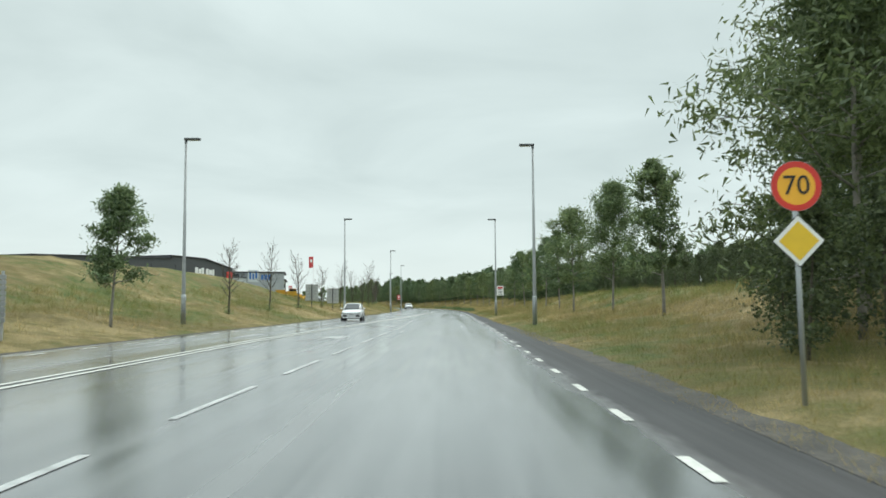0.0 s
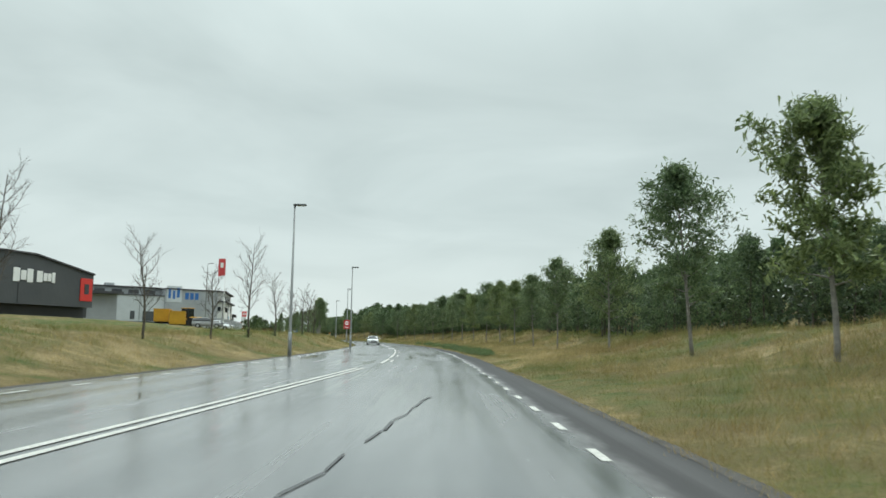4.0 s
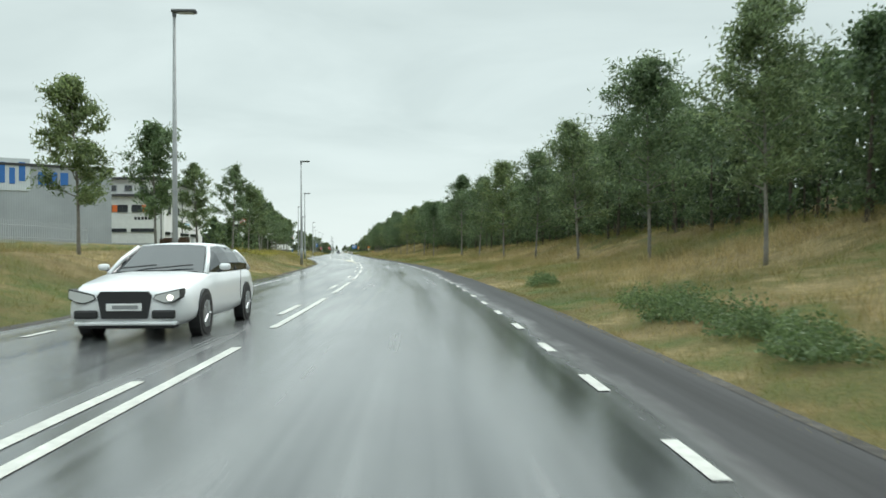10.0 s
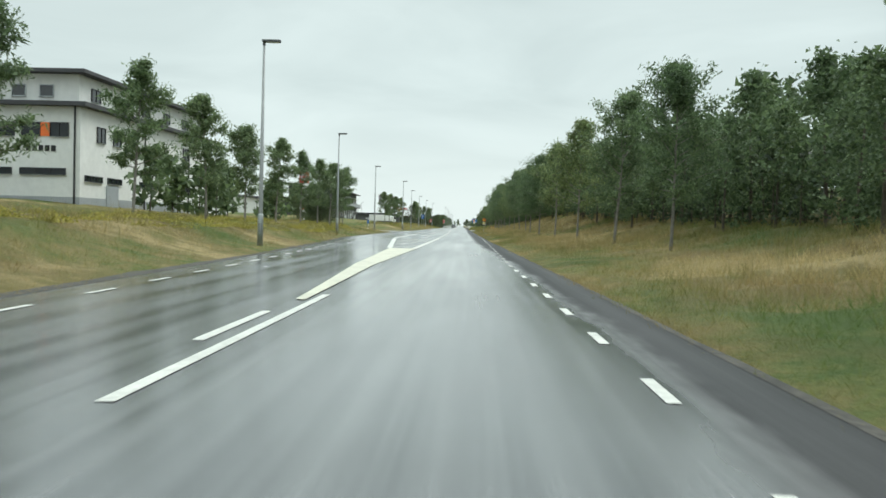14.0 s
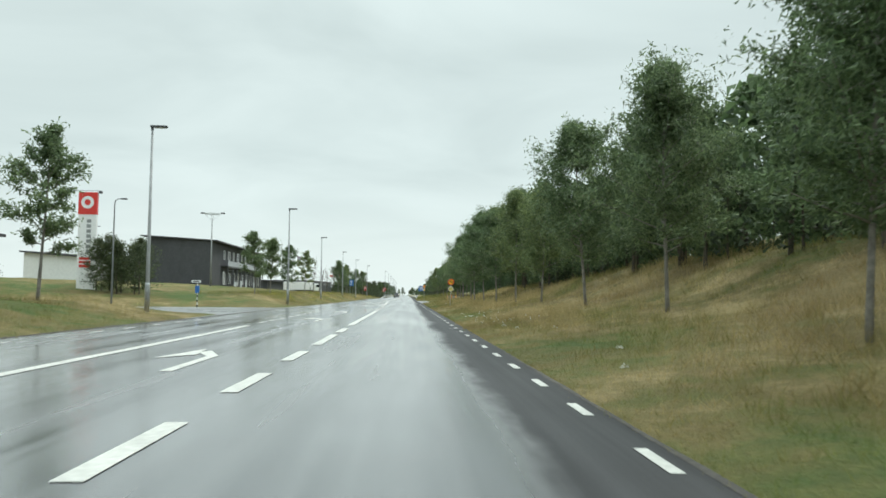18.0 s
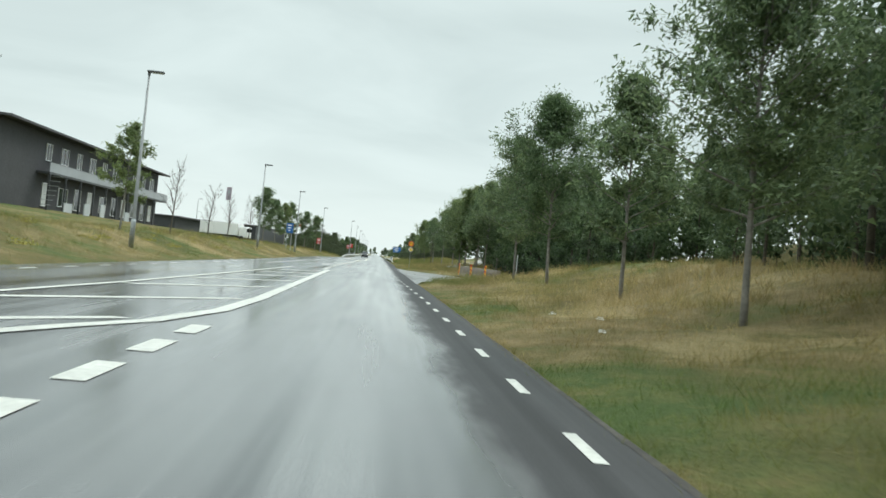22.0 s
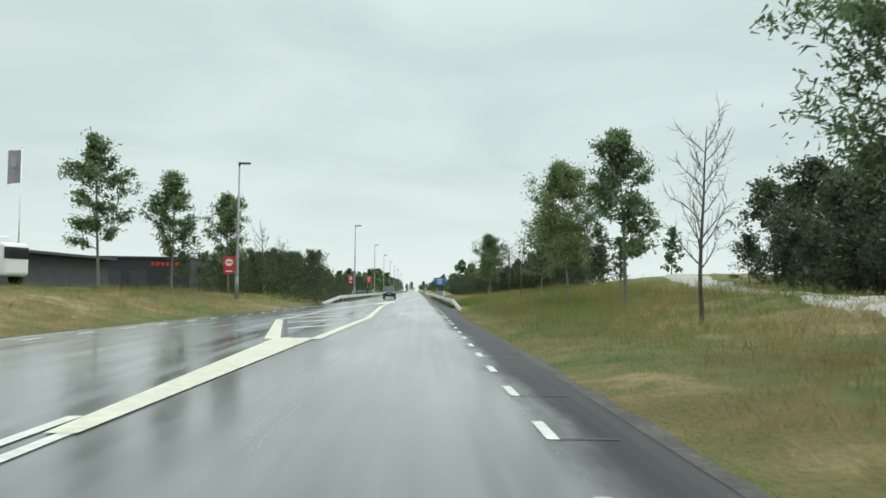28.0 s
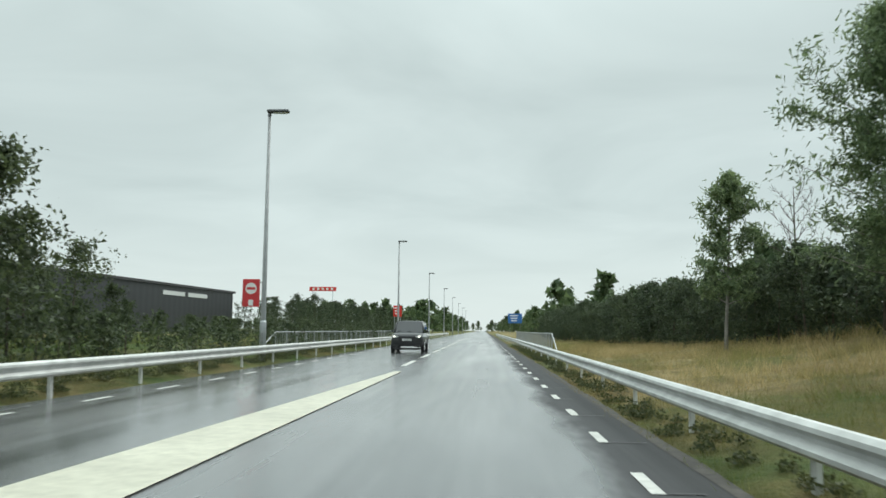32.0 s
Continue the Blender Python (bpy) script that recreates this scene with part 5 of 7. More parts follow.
lab = "red advertising board with a round white emblem on a lamp post"
post_board(176.6, -8.1, 0.72, 1.05, 2.75, RED, WHITE, lab, bars=[(-0.36, 0.42, 0.09, WHITE)])
post_board(600.5, -12.4, 0.78, 1.2, 2.9, RED, WHITE, lab, bars=[(-0.42, 0.42, 0.09, WHITE)])
post_board(651.0, -8.15, 0.66, 1.05, 2.65, RED, WHITE, lab, bars=[(-0.37, 0.18, 0.22, WHITE)])
post_board(83.2, 5.1, 0.70, 0.98, 2.64, WHITE, None, "white advertising board with red and grey lettering on a lamp post",
           bars=[(0.30, 0.50, 0.20, RED), (0.10, 0.36, 0.05, BLACK), (-0.14, 0.36, 0.12, POLE), (-0.36, 0.40, 0.09, POLE)])

# ---- guard rails ----
def guard_rail(name, s0, s1, off, label, dip0=True, step=4.0, mid=0.42):
    ob = thing(name, label, "guard rail", kind="structure")
    s = np.arange(s0, s1 + 0.1, 1.0)
    d = off(s)
    top = mid - (mid * 1.05 * np.clip(1 - (s - s0) / 9.5, 0, 1) if dip0 else 0)
    x, y = at(s, d)
    sgn = np.sign(d[-1])
    # the rail's W section, seen from the road
    sec = [(0.0, 0.155), (0.035, 0.15), (0.075, 0.115), (0.08, 0.075), (0.01, 0.02), (0.01, -0.02), (0.08, -0.075), (0.075, -0.115), (0.035, -0.15), (0.0, -0.155)]
    a = heading(s)
    rows = []
    for o, h in sec:
        dd = d - sgn * o
        px, py = at(s, dd)
        rows.append(np.stack([px, py, top + h], 1))
    for o, h in sec[::-1]:
        dd = d - sgn * (o - 0.006)
        px, py = at(s, dd)
        rows.append(np.stack([px, py, top + h], 1))
    v = np.concatenate(rows)
    n, m = len(s), len(rows)
    f = [(k * n + i, ((k + 1) % m) * n + i, ((k + 1) % m) * n + i + 1, k * n + i + 1) for k in range(m) for i in range(n - 1)]
    g = Geo().add(v, f)
    part("rail", g, GALV_PALE, ob)
    post = Geo().box((0, 0, 0), (0.06, 0.11, 0.86), bevel=0.008).mesh("post", GALV_PALE)
    for q in np.arange(s0 + 9, s1, step):
        p = part("post", post, GALV_PALE, ob)
        px, py = at(q, float(off(np.array([q]))[0]) + sgn * 0.09)
        p.matrix_basis = Matrix.Translation((float(px), float(py), mid - 0.32)) @ Matrix.Rotation(float(heading(q)), 4, "Z")
    return ob


guard_rail("guard_rail_right", 598.5, 800, lambda s: np.interp(s, [598, 608, 800], [3.5, 3.36, 3.36]), "galvanised steel guard rail with a sunken end on the verge", mid=0.47)
guard_rail("guard_rail_left", 618.5, 800, lambda s: np.interp(s, [618, 629, 800], [-8.1, -7.3, -7.1]), "galvanised steel guard rail beside the hedge", mid=0.54)


def railing(s0, s1, d, label):
    """A bridge parapet: posts, two rails and fine upright bars behind the guard rail."""
    ob = thing("bridge_railing", label, "railing")
    s = np.arange(s0, s1 + 0.1, 2.0)
    for z in (1.15, 0.35):
        x, y = at(s, np.full_like(s, d))
        part("rail", Geo().tube(np.stack([x, y, np.full_like(s, z)], 1), 0.03, 6), GALV, ob)
    x, y = at(np.array([s0 - 3.0, s0]), np.array([d, d]))
    part("end_rail", Geo().tube([(x[0], y[0], 0.3), (x[1], y[1], 1.15)], 0.03, 6), GALV, ob)
    post = Geo().box((0, 0, 0), (0.07, 0.07, 1.25), bevel=0.006).mesh("post", GALV)
    bar = Geo().box((0, 0, 0), (0.012, 0.03, 0.8)).mesh("bar", GALV)
    for q in np.arange(s0, s1, 2.0):
        px, py = at(q, d)
        p = part("post", post, GALV, ob)
        p.matrix_basis = Matrix.Translation((float(px), float(py), 0.58)) @ Matrix.Rotation(float(heading(q)), 4, "Z")
        for j in range(1, 5):
            px, py = at(q + j * 0.4, d)
            b = part("bar", bar, GALV, ob)
            b.matrix_basis = Matrix.Translation((float(px), float(py), 0.75)) @ Matrix.Rotation(float(heading(q)), 4, "Z")
    return ob


railing(666, 716, 4.5, "thin grey steel bridge railing beyond the verge")
railing(655, 716, -8.2, "thin grey steel bridge railing beyond the guard rail")

# ---- concrete barriers across the closed side road ----
def barrier():
    ob = thing("concrete_barrier", "weathered grey-brown concrete road barrier with two grooves", "barrier", group="concrete barriers")
    sec = [(-0.30, 0), (-0.30, 0.16), (-0.27, 0.19), (-0.20, 0.40), (-0.165, 0.42), (-0.165, 0.46), (-0.19, 0.48), (-0.18, 0.66), (-0.14, 0.68), (-0.14, 0.72), (-0.17, 0.74), (-0.155, 1.0), (-0.135, 1.02),
           (0.135, 1.02), (0.155, 1.0), (0.19, 0.48), (0.27, 0.19), (0.30, 0.16), (0.30, 0)]
    body = Geo().prism(sec, -1.96, 1.96, "x")
    part("body", body, CONCRETE_BROWN, ob)
    for x in (-1.3, -0.3, 0.9):
        part("lug", Geo().prism([(x - 0.13, 0.0), (x + 0.13, 0.0), (x + 0.05, 0.17), (x - 0.05, 0.17)], -0.36, -0.29, "y"), CONCRETE_BROWN, ob)
    return ob


BAR = barrier()
for k in range(4):
    q = 504.6 - 3.96 * k
    x, y = at(q, 8.38 + 0.075 * (506.5 - q))
    m = Matrix.Translation((float(x), float(y), 0.012)) @ Matrix.Rotation(float(heading(q)) - math.pi / 2 + 0.075, 4, "Z")
    if k == 0:
        BAR.matrix_basis = m
    else:
        copy_thing(BAR, m)


def marker_panel(s, d, yaw):
    ob = thing("warning_panel", "red and yellow striped warning panel in a black rubber foot", "warning panel", spot(s, d, z=0.006, yaw=yaw), group="warning panels")
    part("foot", Geo().box((0, 0, 0.06), (0.80, 0.40, 0.12), bevel=0.03), CARTRIM, ob)
    part("upright", Geo().box((0, 0, 0.62), (0.06, 0.06, 1.2), bevel=0.006), GALV, ob)
    p = part("panel", Geo().box((0, -0.045, 0.76), (0.16, 0.02, 1.06), bevel=0.006), ORANGE_Y, ob)
    for k in range(3):
        z = 0.33 + 0.34 * k
        part("stripe", Geo().prism([(-0.078, z + 0.12), (0.078, z), (0.078, z + 0.16), (-0.078, z + 0.28)], -0.061, -0.056, "y"), RED, p)
    return ob


for s, d in ((504.4, 7.95), (499.1, 8.4), (492.8, 8.8)):
    marker_panel(s, d, -70 if s > 504 else -15)

# ---- buildings ----
def frame_of(s0, d0, s1, d1):
    """A local frame on a wall: x along it, y into the building, z up; and its length."""
    a, b = at(s0, d0), at(s1, d1)
    p, q = Vector((float(a[0]), float(a[1]), 0)), Vector((float(b[0]), float(b[1]), 0))
    u = (q - p).normalized()
    m = Matrix.Translation(p) @ Matrix.Rotation(math.atan2(u.y, u.x), 4, "Z")
    return m, (q - p).length


def window(ob, m, x, z, w, h, mat=None, frame_mat=None, panes=1):
    """A framed window set into a wall; y < 0 looks outward, to the road."""
    fr = Geo()
    t = 0.07
    for c, s in (((x, -0.05, z + h / 2), (w + t, 0.14, t)), ((x, -0.05, z - h / 2), (w + t, 0.14, t)), ((x - w / 2, -0.05, z), (t, 0.13, h)), ((x + w / 2, -0.05, z), (t, 0.13, h))):
        fr.box(c, s)
    for k in range(1, panes):
        fr.box((x - w / 2 + w * k / panes, -0.05, z), (0.05, 0.12, h))
    f = part("window", fr, frame_mat or CARTRIM, ob)
    f.matrix_basis = m
    part("pane", Geo().box((x, -0.025, z), (w - 0.02, 0.04, h - 0.02)), mat or GLASS, f)
    part("sill", Geo().box((x, -0.11, z - h / 2 - 0.05), (w + 0.16, 0.16, 0.03)), GALV, f)


# charcoal warehouse behind the mound
ob = thing("warehouse", "long charcoal warehouse with pale lettering and a red logo panel", "warehouse")
m, L = frame_of(150, -75.2, 215.6, -49.2)
EAVES = [(0, 10.6), (34, 11.8), (40.2, 11.9), (40.2, 12.6), (53.3, 12.5), (L, 10.4)]
w = part("wall", Geo().prism([(0, 5.2), (L, 5.2)] + EAVES[::-1], 0.0, 40.0, "y"), CLAD_DARK, ob)
w.matrix_basis = m
r = part("roof", Geo().prism([(x, z + 0.02) for x, z in EAVES] + [(x, z + 0.28) for x, z in EAVES[::-1]], -0.35, 40.4, "y"), ROOF, ob)
r.matrix_basis = m
base = part("loading_base", Geo().prism([(0, 1.0), (L, 1.0), (L, 5.18), (0, 5.18)], 1.6, 39.5, "y"), CLAD_NIGHT, ob)
base.matrix_basis = m
for x, wd, h in ((50.0, 1.2, 2.0), (51.3, 1.0, 1.4), (52.5, 1.1, 2.0), (54.3, 1.1, 1.7), (55.4, 0.7, 1.2), (56.2, 0.7, 1.2), (57.0, 0.6, 1.6)):
    p = part("lettering", Geo().box((x, -0.06, 9.4), (wd, 0.12, h), bevel=0.05), WHITE, ob)
    p.matrix_basis = m
p = part("logo_panel", Geo().box((64.0, -0.06, 8.0), (2.6, 0.12, 3.6), bevel=0.02), SIGN_RED, ob)
p.matrix_basis = m
part("logo_shape", Geo().box((64.0, -0.15, 8.1), (1.0, 0.06, 1.6), bevel=0.02), ROOF, p)
for k in range(6):
    q = part("seam", Geo().box((8 + 8.5 * k, -0.025, 8.0), (0.09, 0.05, 5.4)), CLAD_NIGHT, ob)
    q.matrix_basis = m

# pale two-part warehouse
ob = thing("pale_warehouse", "pale grey warehouse with recessed upper floor and blue sign panels", "warehouse")
m, L = frame_of(286, -98, 317.4, -37.3)
for name, o, y0, y1, mat in (("hall", [(0, 2.2), (53, 2.2), (53, 11.2), (0, 11.2)], 0.0, 26.0, CLAD_PALE), ("upper_floor", [(25, 11.2), (53, 11.2), (53, 13.4), (25, 13.4)], 3.0, 26.0, CLAD_GREY),
                             ("end_hall", [(53, 2.2), (L, 2.2), (L, 13.2), (53, 13.2)], -0.5, 27.0, CLAD_GREY), ("roof", [(24.5, 13.4), (52.9, 13.4), (52.9, 13.7), (24.5, 13.7)], 2.3, 26.4, ROOF),
                             ("roof_edge", [(52.95, 13.22), (L + 0.4, 13.22), (L + 0.4, 13.55), (52.95, 13.55)], -0.8, 27.4, ROOF), ("eave", [(-0.4, 11.22), (52.9, 11.22), (52.9, 11.45), (-0.4, 11.45)], -0.3, 2.98, ROOF),
                             ("plinth", [(34, 2.2), (52.9, 2.2), (52.9, 4.4), (34, 4.4)], -0.2, 0.1, CLAD_DARK)):
    p = part(name, Geo().prism(o, y0, y1, "y"), mat, ob)
    p.matrix_basis = m
for k in range(6):
    window(ob, m @ Matrix.Translation((0, 3.0, 0)), 28 + 4.4 * k, 12.3, 2.6, 1.0, panes=3)
for x in (30, 41):
    p = part("roof_unit", Geo().box((x, 9, 14.2), (2.2, 2.0, 1.0), bevel=0.05), GALV, ob)
    p.matrix_basis = m
for x, w, z, h in ((49.0, 3.4, 5.8, 2.6), (44.6, 1.2, 6.0, 2.2)):
    p = part("gate", Geo().box((x, -0.05, z), (w, 0.1, h), bevel=0.02), CLAD_DARK, ob)
    p.matrix_basis = m
for x in (40.2, 46.4):
    p = part("drainpipe", Geo().tube([(x, -0.12, 2.4), (x, -0.12, 11.2)], 0.08, 8), GALV, ob)
    p.matrix_basis = m
p = part("blue_panel", Geo().box((55.4, -0.58, 12.0), (4.2, 0.14, 4.4), bevel=0.02), CLAD_PALE, ob)
p.matrix_basis = m
for x, w, z, h in ((-1.3, 0.7, 0.2, 2.8), (-0.1, 0.7, -0.2, 2.2), (1.1, 0.8, 0.4, 2.6)):
    part("panel_letter", Geo().box((55.4 + x, -0.68, 12.0 + z), (w, 0.05, h), bevel=0.02), BLUE, p)
for x in (59.0, 60.4, 61.8):
    p = part("blue_letter", Geo().box((x, -0.56, 11.6), (1.0, 0.1, 1.8), bevel=0.02), BLUE, ob)
    p.matrix_basis = m

# lower hall with a projecting canopy, nearer to the road
ob = thing("trade_hall", "low grey trade hall with an open canopy and parked pallets", "warehouse")
m, L = frame_of(262, -92, 282.8, -57.7)
for name, o, y0, y1, mat in (("wall", [(0, 2.0), (L, 2.0), (L, 10.3), (0, 10.3)], 1.8, 20.0, CLAD_GREY), ("canopy", [(-1, 10.3), (L + 0.4, 10.3), (L + 0.4, 10.9), (-1, 10.9)], -1.2, 20.4, ROOF)):
    p = part(name, Geo().prism(o, y0, y1, "y"), mat, ob)
    p.matrix_basis = m
p = part("shutter", Geo().box((30, 1.72, 6.4), (5.0, 0.12, 3.6)), CLAD_DARK, ob)
p.matrix_basis = m

# white office and factory, three storeys: one front looks back along the road, the other onto it
ob = thing("white_factory", "white rendered three-storey building with dark eaves and orange panels", "factory")
m, L = frame_of(352, -84, 350, -36.5)
for name, o, y0, y1, mat in (("lower_block", [(0, 1.8), (L, 1.8), (L, 11.6), (0, 11.8)], 0.0, 34.0, RENDER_WHITE), ("top_floor", [(0, 11.8), (L - 0.6, 11.6), (L - 0.6, 14.8), (0, 15.0)], 0.8, 33.4, RENDER_WHITE),
                             ("eave", [(-0.5, 11.8), (L + 0.9, 11.6), (L + 0.9, 12.0), (-0.5, 12.2)], -0.9, 34.8, ROOF), ("roof", [(-0.5, 15.0), (L + 0.5, 14.8), (L + 0.5, 15.15), (-0.5, 15.35)], -0.4, 34.4, ROOF),
                             ("plinth", [(0, 1.8), (L + 0.03, 1.8), (L + 0.03, 3.0), (0, 3.0)], -0.03, 34.03, CLAD_GREY)):
    p = part(name, Geo().prism(o, y0, y1, "y"), mat, ob)
    p.matrix_basis = m
for k in range(8):
    x = L - 3.45 - 5.35 * k
    window(ob, m, x - 1.4, 9.4, 1.8, 1.3, panes=2)
    window(ob, m, x + 1.4, 9.4, 1.8, 1.3, panes=2)
    p = part("coloured_panel", Geo().box((x, -0.03, 9.4), (0.9, 0.08, 1.3)), ORANGE if k % 3 < 2 else CLAD_DARK, ob)
    p.matrix_basis = m
    window(ob, m, x - 0.2, 5.4, 4.5, 0.6, panes=3)
for k in range(15):
    window(ob, m @ Matrix.Translation((0, 0.8, 0)), L - 3.8 - 2.78 * k, 13.2, 1.35, 1.1, panes=1, frame_mat=GALV)
for k in range(5):
    p = part("lettering", Geo().box((L - 5.1 + 0.62 * k, -0.03, 7.6), (0.44, 0.06, 0.55), bevel=0.01), BLACK, ob)
    p.matrix_basis = m
m2, L2 = frame_of(350, -36.48, 384, -35.05)
for x, w in ((2.6, 3.4), (7.0, 3.0), (14.4, 3.0), (18.1, 3.8), (23.4, 3.2), (27.1, 3.4)):
    window(ob, m2, x, 4.85, w, 0.55, panes=3)
for x in (4.0, 7.4, 10.8, 26.0):
    window(ob, m2, x, 9.3, 1.6, 1.5, panes=2)
for k in range(5):
    window(ob, m2 @ Matrix.Translation((0, 0.6, 0)), 4 + 5.8 * k, 13.2, 1.8, 1.2, panes=2)
p = part("blue_panel", Geo().box((19.0, -0.05, 6.7), (3.8, 0.1, 1.1), bevel=0.02), SKY_BLUE, ob)
p.matrix_basis = m2
part("panel_letter", Geo().box((19.0, -0.115, 6.7), (2.4, 0.03, 0.35), bevel=0.01), WHITE, p)
for mm, x in ((m, L - 0.5), (m, L - 14), (m2, 14.0), (m2, 27.0)):
    p = part("drainpipe", Geo().tube([(x, -0.12, 1.8), (x, -0.12, 11.6)], 0.09, 8), CARTRIM, ob)
    p.matrix_basis = mm
for x in (6.5, 24.0):
    p = part("gate", Geo().box((x, -0.04, 3.2), (2.6, 0.1, 2.4), bevel=0.02), CLAD_GREY, ob)
    p.matrix_basis = m2

ob = thing("white_shed", "lower pale shed with dark open front and flat roof", "shed")
m, L = frame_of(391, -40, 414, -41)
for name, o, y0, y1, mat in (("wall", [(0, 1.6), (L, 1.6), (L, 5.6), (0, 5.6)], 0.0, 14.0, RENDER_WHITE), ("roof", [(-0.6, 5.6), (L + 0.4, 5.6), (L + 0.4, 5.95), (-0.6, 5.95)], -1.6, 14.4, ROOF)):
    p = part(name, Geo().prism(o, y0, y1, "y"), mat, ob)
    p.matrix_basis = m
for k in range(5):
    window(ob, m, 3 + 4.2 * k, 4.0, 1.4, 1.6)
p = part("shutter", Geo().box((5.2, -0.05, 3.2), (2.2, 0.1, 2.6)), CLAD_DARK, ob)
p.matrix_basis = m

# dark two-storey office hall past the junction: a blank end wall, a long front with a balcony, a roof that falls to the road
ob = thing("dark_office", "dark boarded two-storey office hall with tilted roof and long balcony", "office building")
m, L = frame_of(513, -38.4, 575, -39.4)
B0 = 2.4
for name, o, x0, x1, mat in (("wall", [(0, B0), (14.8, B0), (14.8, 12.6), (0, 11.35)], 0.0, L, BOARDS), ("roof", [(-1.6, 11.25), (16.2, 12.75), (16.2, 13.0), (-1.6, 11.5)], -1.2, L + 1.8, ROOF)):
    g = Geo()
    g.add([(x0 + 0.6 * max(y, 0), y, z) for y, z in o] + [(x1, y, z) for y, z in o], [(0, 1, 2, 3), (7, 6, 5, 4), (0, 4, 5, 1), (1, 5, 6, 2), (2, 6, 7, 3), (3, 7, 4, 0)])
    p = part(name, g, mat, ob)
    p.matrix_basis = m
for name, o, y0, y1, mat in (("balcony", [(10, 6.6), (L + 1.2, 6.6), (L + 1.2, 6.85), (10, 6.85)], -1.5, 0.0, CLAD_DARK), ("balustrade", [(10, 6.85), (L + 1.2, 6.85), (L + 1.2, 7.9), (10, 7.9)], -1.5, -1.44, CLAD_GREY),
                             ("handrail", [(10, 7.9), (L + 1.2, 7.9), (L + 1.2, 7.96), (10, 7.96)], -1.53, -1.41, CLAD_DARK)):
    p = part(name, Geo().prism(o, y0, y1, "y"), mat, ob)
    p.matrix_basis = m
for k in range(10):
    x = 13 + 5.0 * k
    window(ob, m, x, 9.2, 2.2 if k % 2 else 1.5, 1.9, panes=2, frame_mat=WHITE)
    window(ob, m, x + (0.5 if k % 3 else 0), 4.3, (1.8, 2.8, 2.2)[k % 3], (2.6, 2.2, 2.6)[k % 3], panes=1 + k % 2, mat=HEADLAMP if k % 3 == 0 else GLASS, frame_mat=WHITE)
    p = part("column", Geo().box((10.3 + 5.0 * k, -1.4, 4.5), (0.2, 0.2, 4.2)), CLAD_DARK, ob)
    p.matrix_basis = m
for x, w, h in ((14.5, 2.6, 1.2), (21, 2.0, 1.5), (27, 1.6, 1.8), (38, 2.2, 1.3)):
    p = part("stair_screen", Geo().box((x, -2.2, 2.4 + h / 2), (w, 0.12, h), bevel=0.01), CLAD_PALE, ob)
    p.matrix_basis = m
for k in range(7):
    p = part("stair_step", Geo().box((11.0 - 0.45 * k, -2.0, 6.4 - 0.55 * k), (0.5, 1.0, 0.06)), GALV, ob)
    p.matrix_basis = m
# its lower wing behind
ob = thing("dark_wing", "low dark wing joined to the office hall", "office building")
m, L = frame_of(527, -64.5, 522.6, -53.6)
for name, o, y0, y1, mat in (("wall", [(0, 2.4), (L, 2.4), (L, 8.3), (0, 8.3)], 0.0, 20.0, BOARDS), ("roof", [(-1.2, 8.3), (L, 8.3), (L, 8.65), (-1.2, 8.65)], -0.6, 20.4, ROOF)):
    p = part(name, Geo().prism(o, y0, y1, "y"), mat, ob)
    p.matrix_basis = m
window(ob, m, 5.0, 7.0, 2.2, 0.8, panes=2)
p = part("roof_unit", Geo().box((4.0, 5, 9.0), (1.6, 1.4, 0.8), bevel=0.04), GALV, ob)
p.matrix_basis = m
ob = thing("pale_wing", "pale rendered end wing with a drooping dark eave", "office building")
m, L = frame_of(534, -84, 524.4, -63.4)
for name, o, y0, y1, mat in (("wall", [(0, 2.4), (L, 2.4), (L, 8.0), (0, 9.6)], 0.0, 18.0, RENDER_WHITE), ("roof", [(-0.6, 9.65), (L + 0.7, 7.95), (L + 0.7, 8.3), (-0.6, 10.0)], -0.8, 18.4, ROOF)):
    p = part(name, Geo().prism(o, y0, y1, "y"), mat, ob)
    p.matrix_basis = m
p = part("drainpipe", Geo().tube([(L - 0.5, -0.1, 2.4), (L - 0.5, -0.1, 8.0)], 0.08, 8), CARTRIM, ob)
p.matrix_basis = m
ob = thing("beige_hall", "beige rendered hall with a dark flat roof edge", "warehouse")
m, L = frame_of(424, -58, 466, -56)
for name, o, y0, y1, mat in (("wall", [(0, 2.0), (L, 2.0), (L, 8.6), (0, 8.8)], 0.0, 26.0, RENDER_WHITE), ("roof", [(-0.6, 8.8), (L + 0.6, 8.6), (L + 0.6, 9.0), (-0.6, 9.2)], -0.7, 26.4, ROOF)):
    p = part(name, Geo().prism(o, y0, y1, "y"), mat, ob)
    p.matrix_basis = m
for k in range(5):
    window(ob, m, 5 + 8 * k, 5.6, 1.2, 2.2)

# low black shop hall with red letters
ob = thing("black_hall", "low black shop hall with red letters along its eaves", "shop hall")
m, L = frame_of(681, -58, 683, -38)
m2, L2 = frame_of(683, -38, 735, -35.3)
x, y = at(np.array([681.0, 683.0, 735.0, 733.0]), np.array([-58.0, -38.0, -35.3, -58.0]))
hall_plan = np.stack([x, y], 1)
part("wall", Geo().prism(hall_plan, 0.5, 6.2, "z"), CLAD_NIGHT, ob)
mid_plan = hall_plan.mean(0)
part("roof", Geo().prism(mid_plan + (hall_plan - mid_plan) * 1.02, 6.21, 6.5, "z"), ROOF, ob)
for k in range(6):
    p = part("letter", Geo().box((L - 6.0 + 0.78 * k, -0.08, 5.3), (0.5, 0.16, 0.62), bevel=0.03), SIGN_RED, ob)
    p.matrix_basis = m
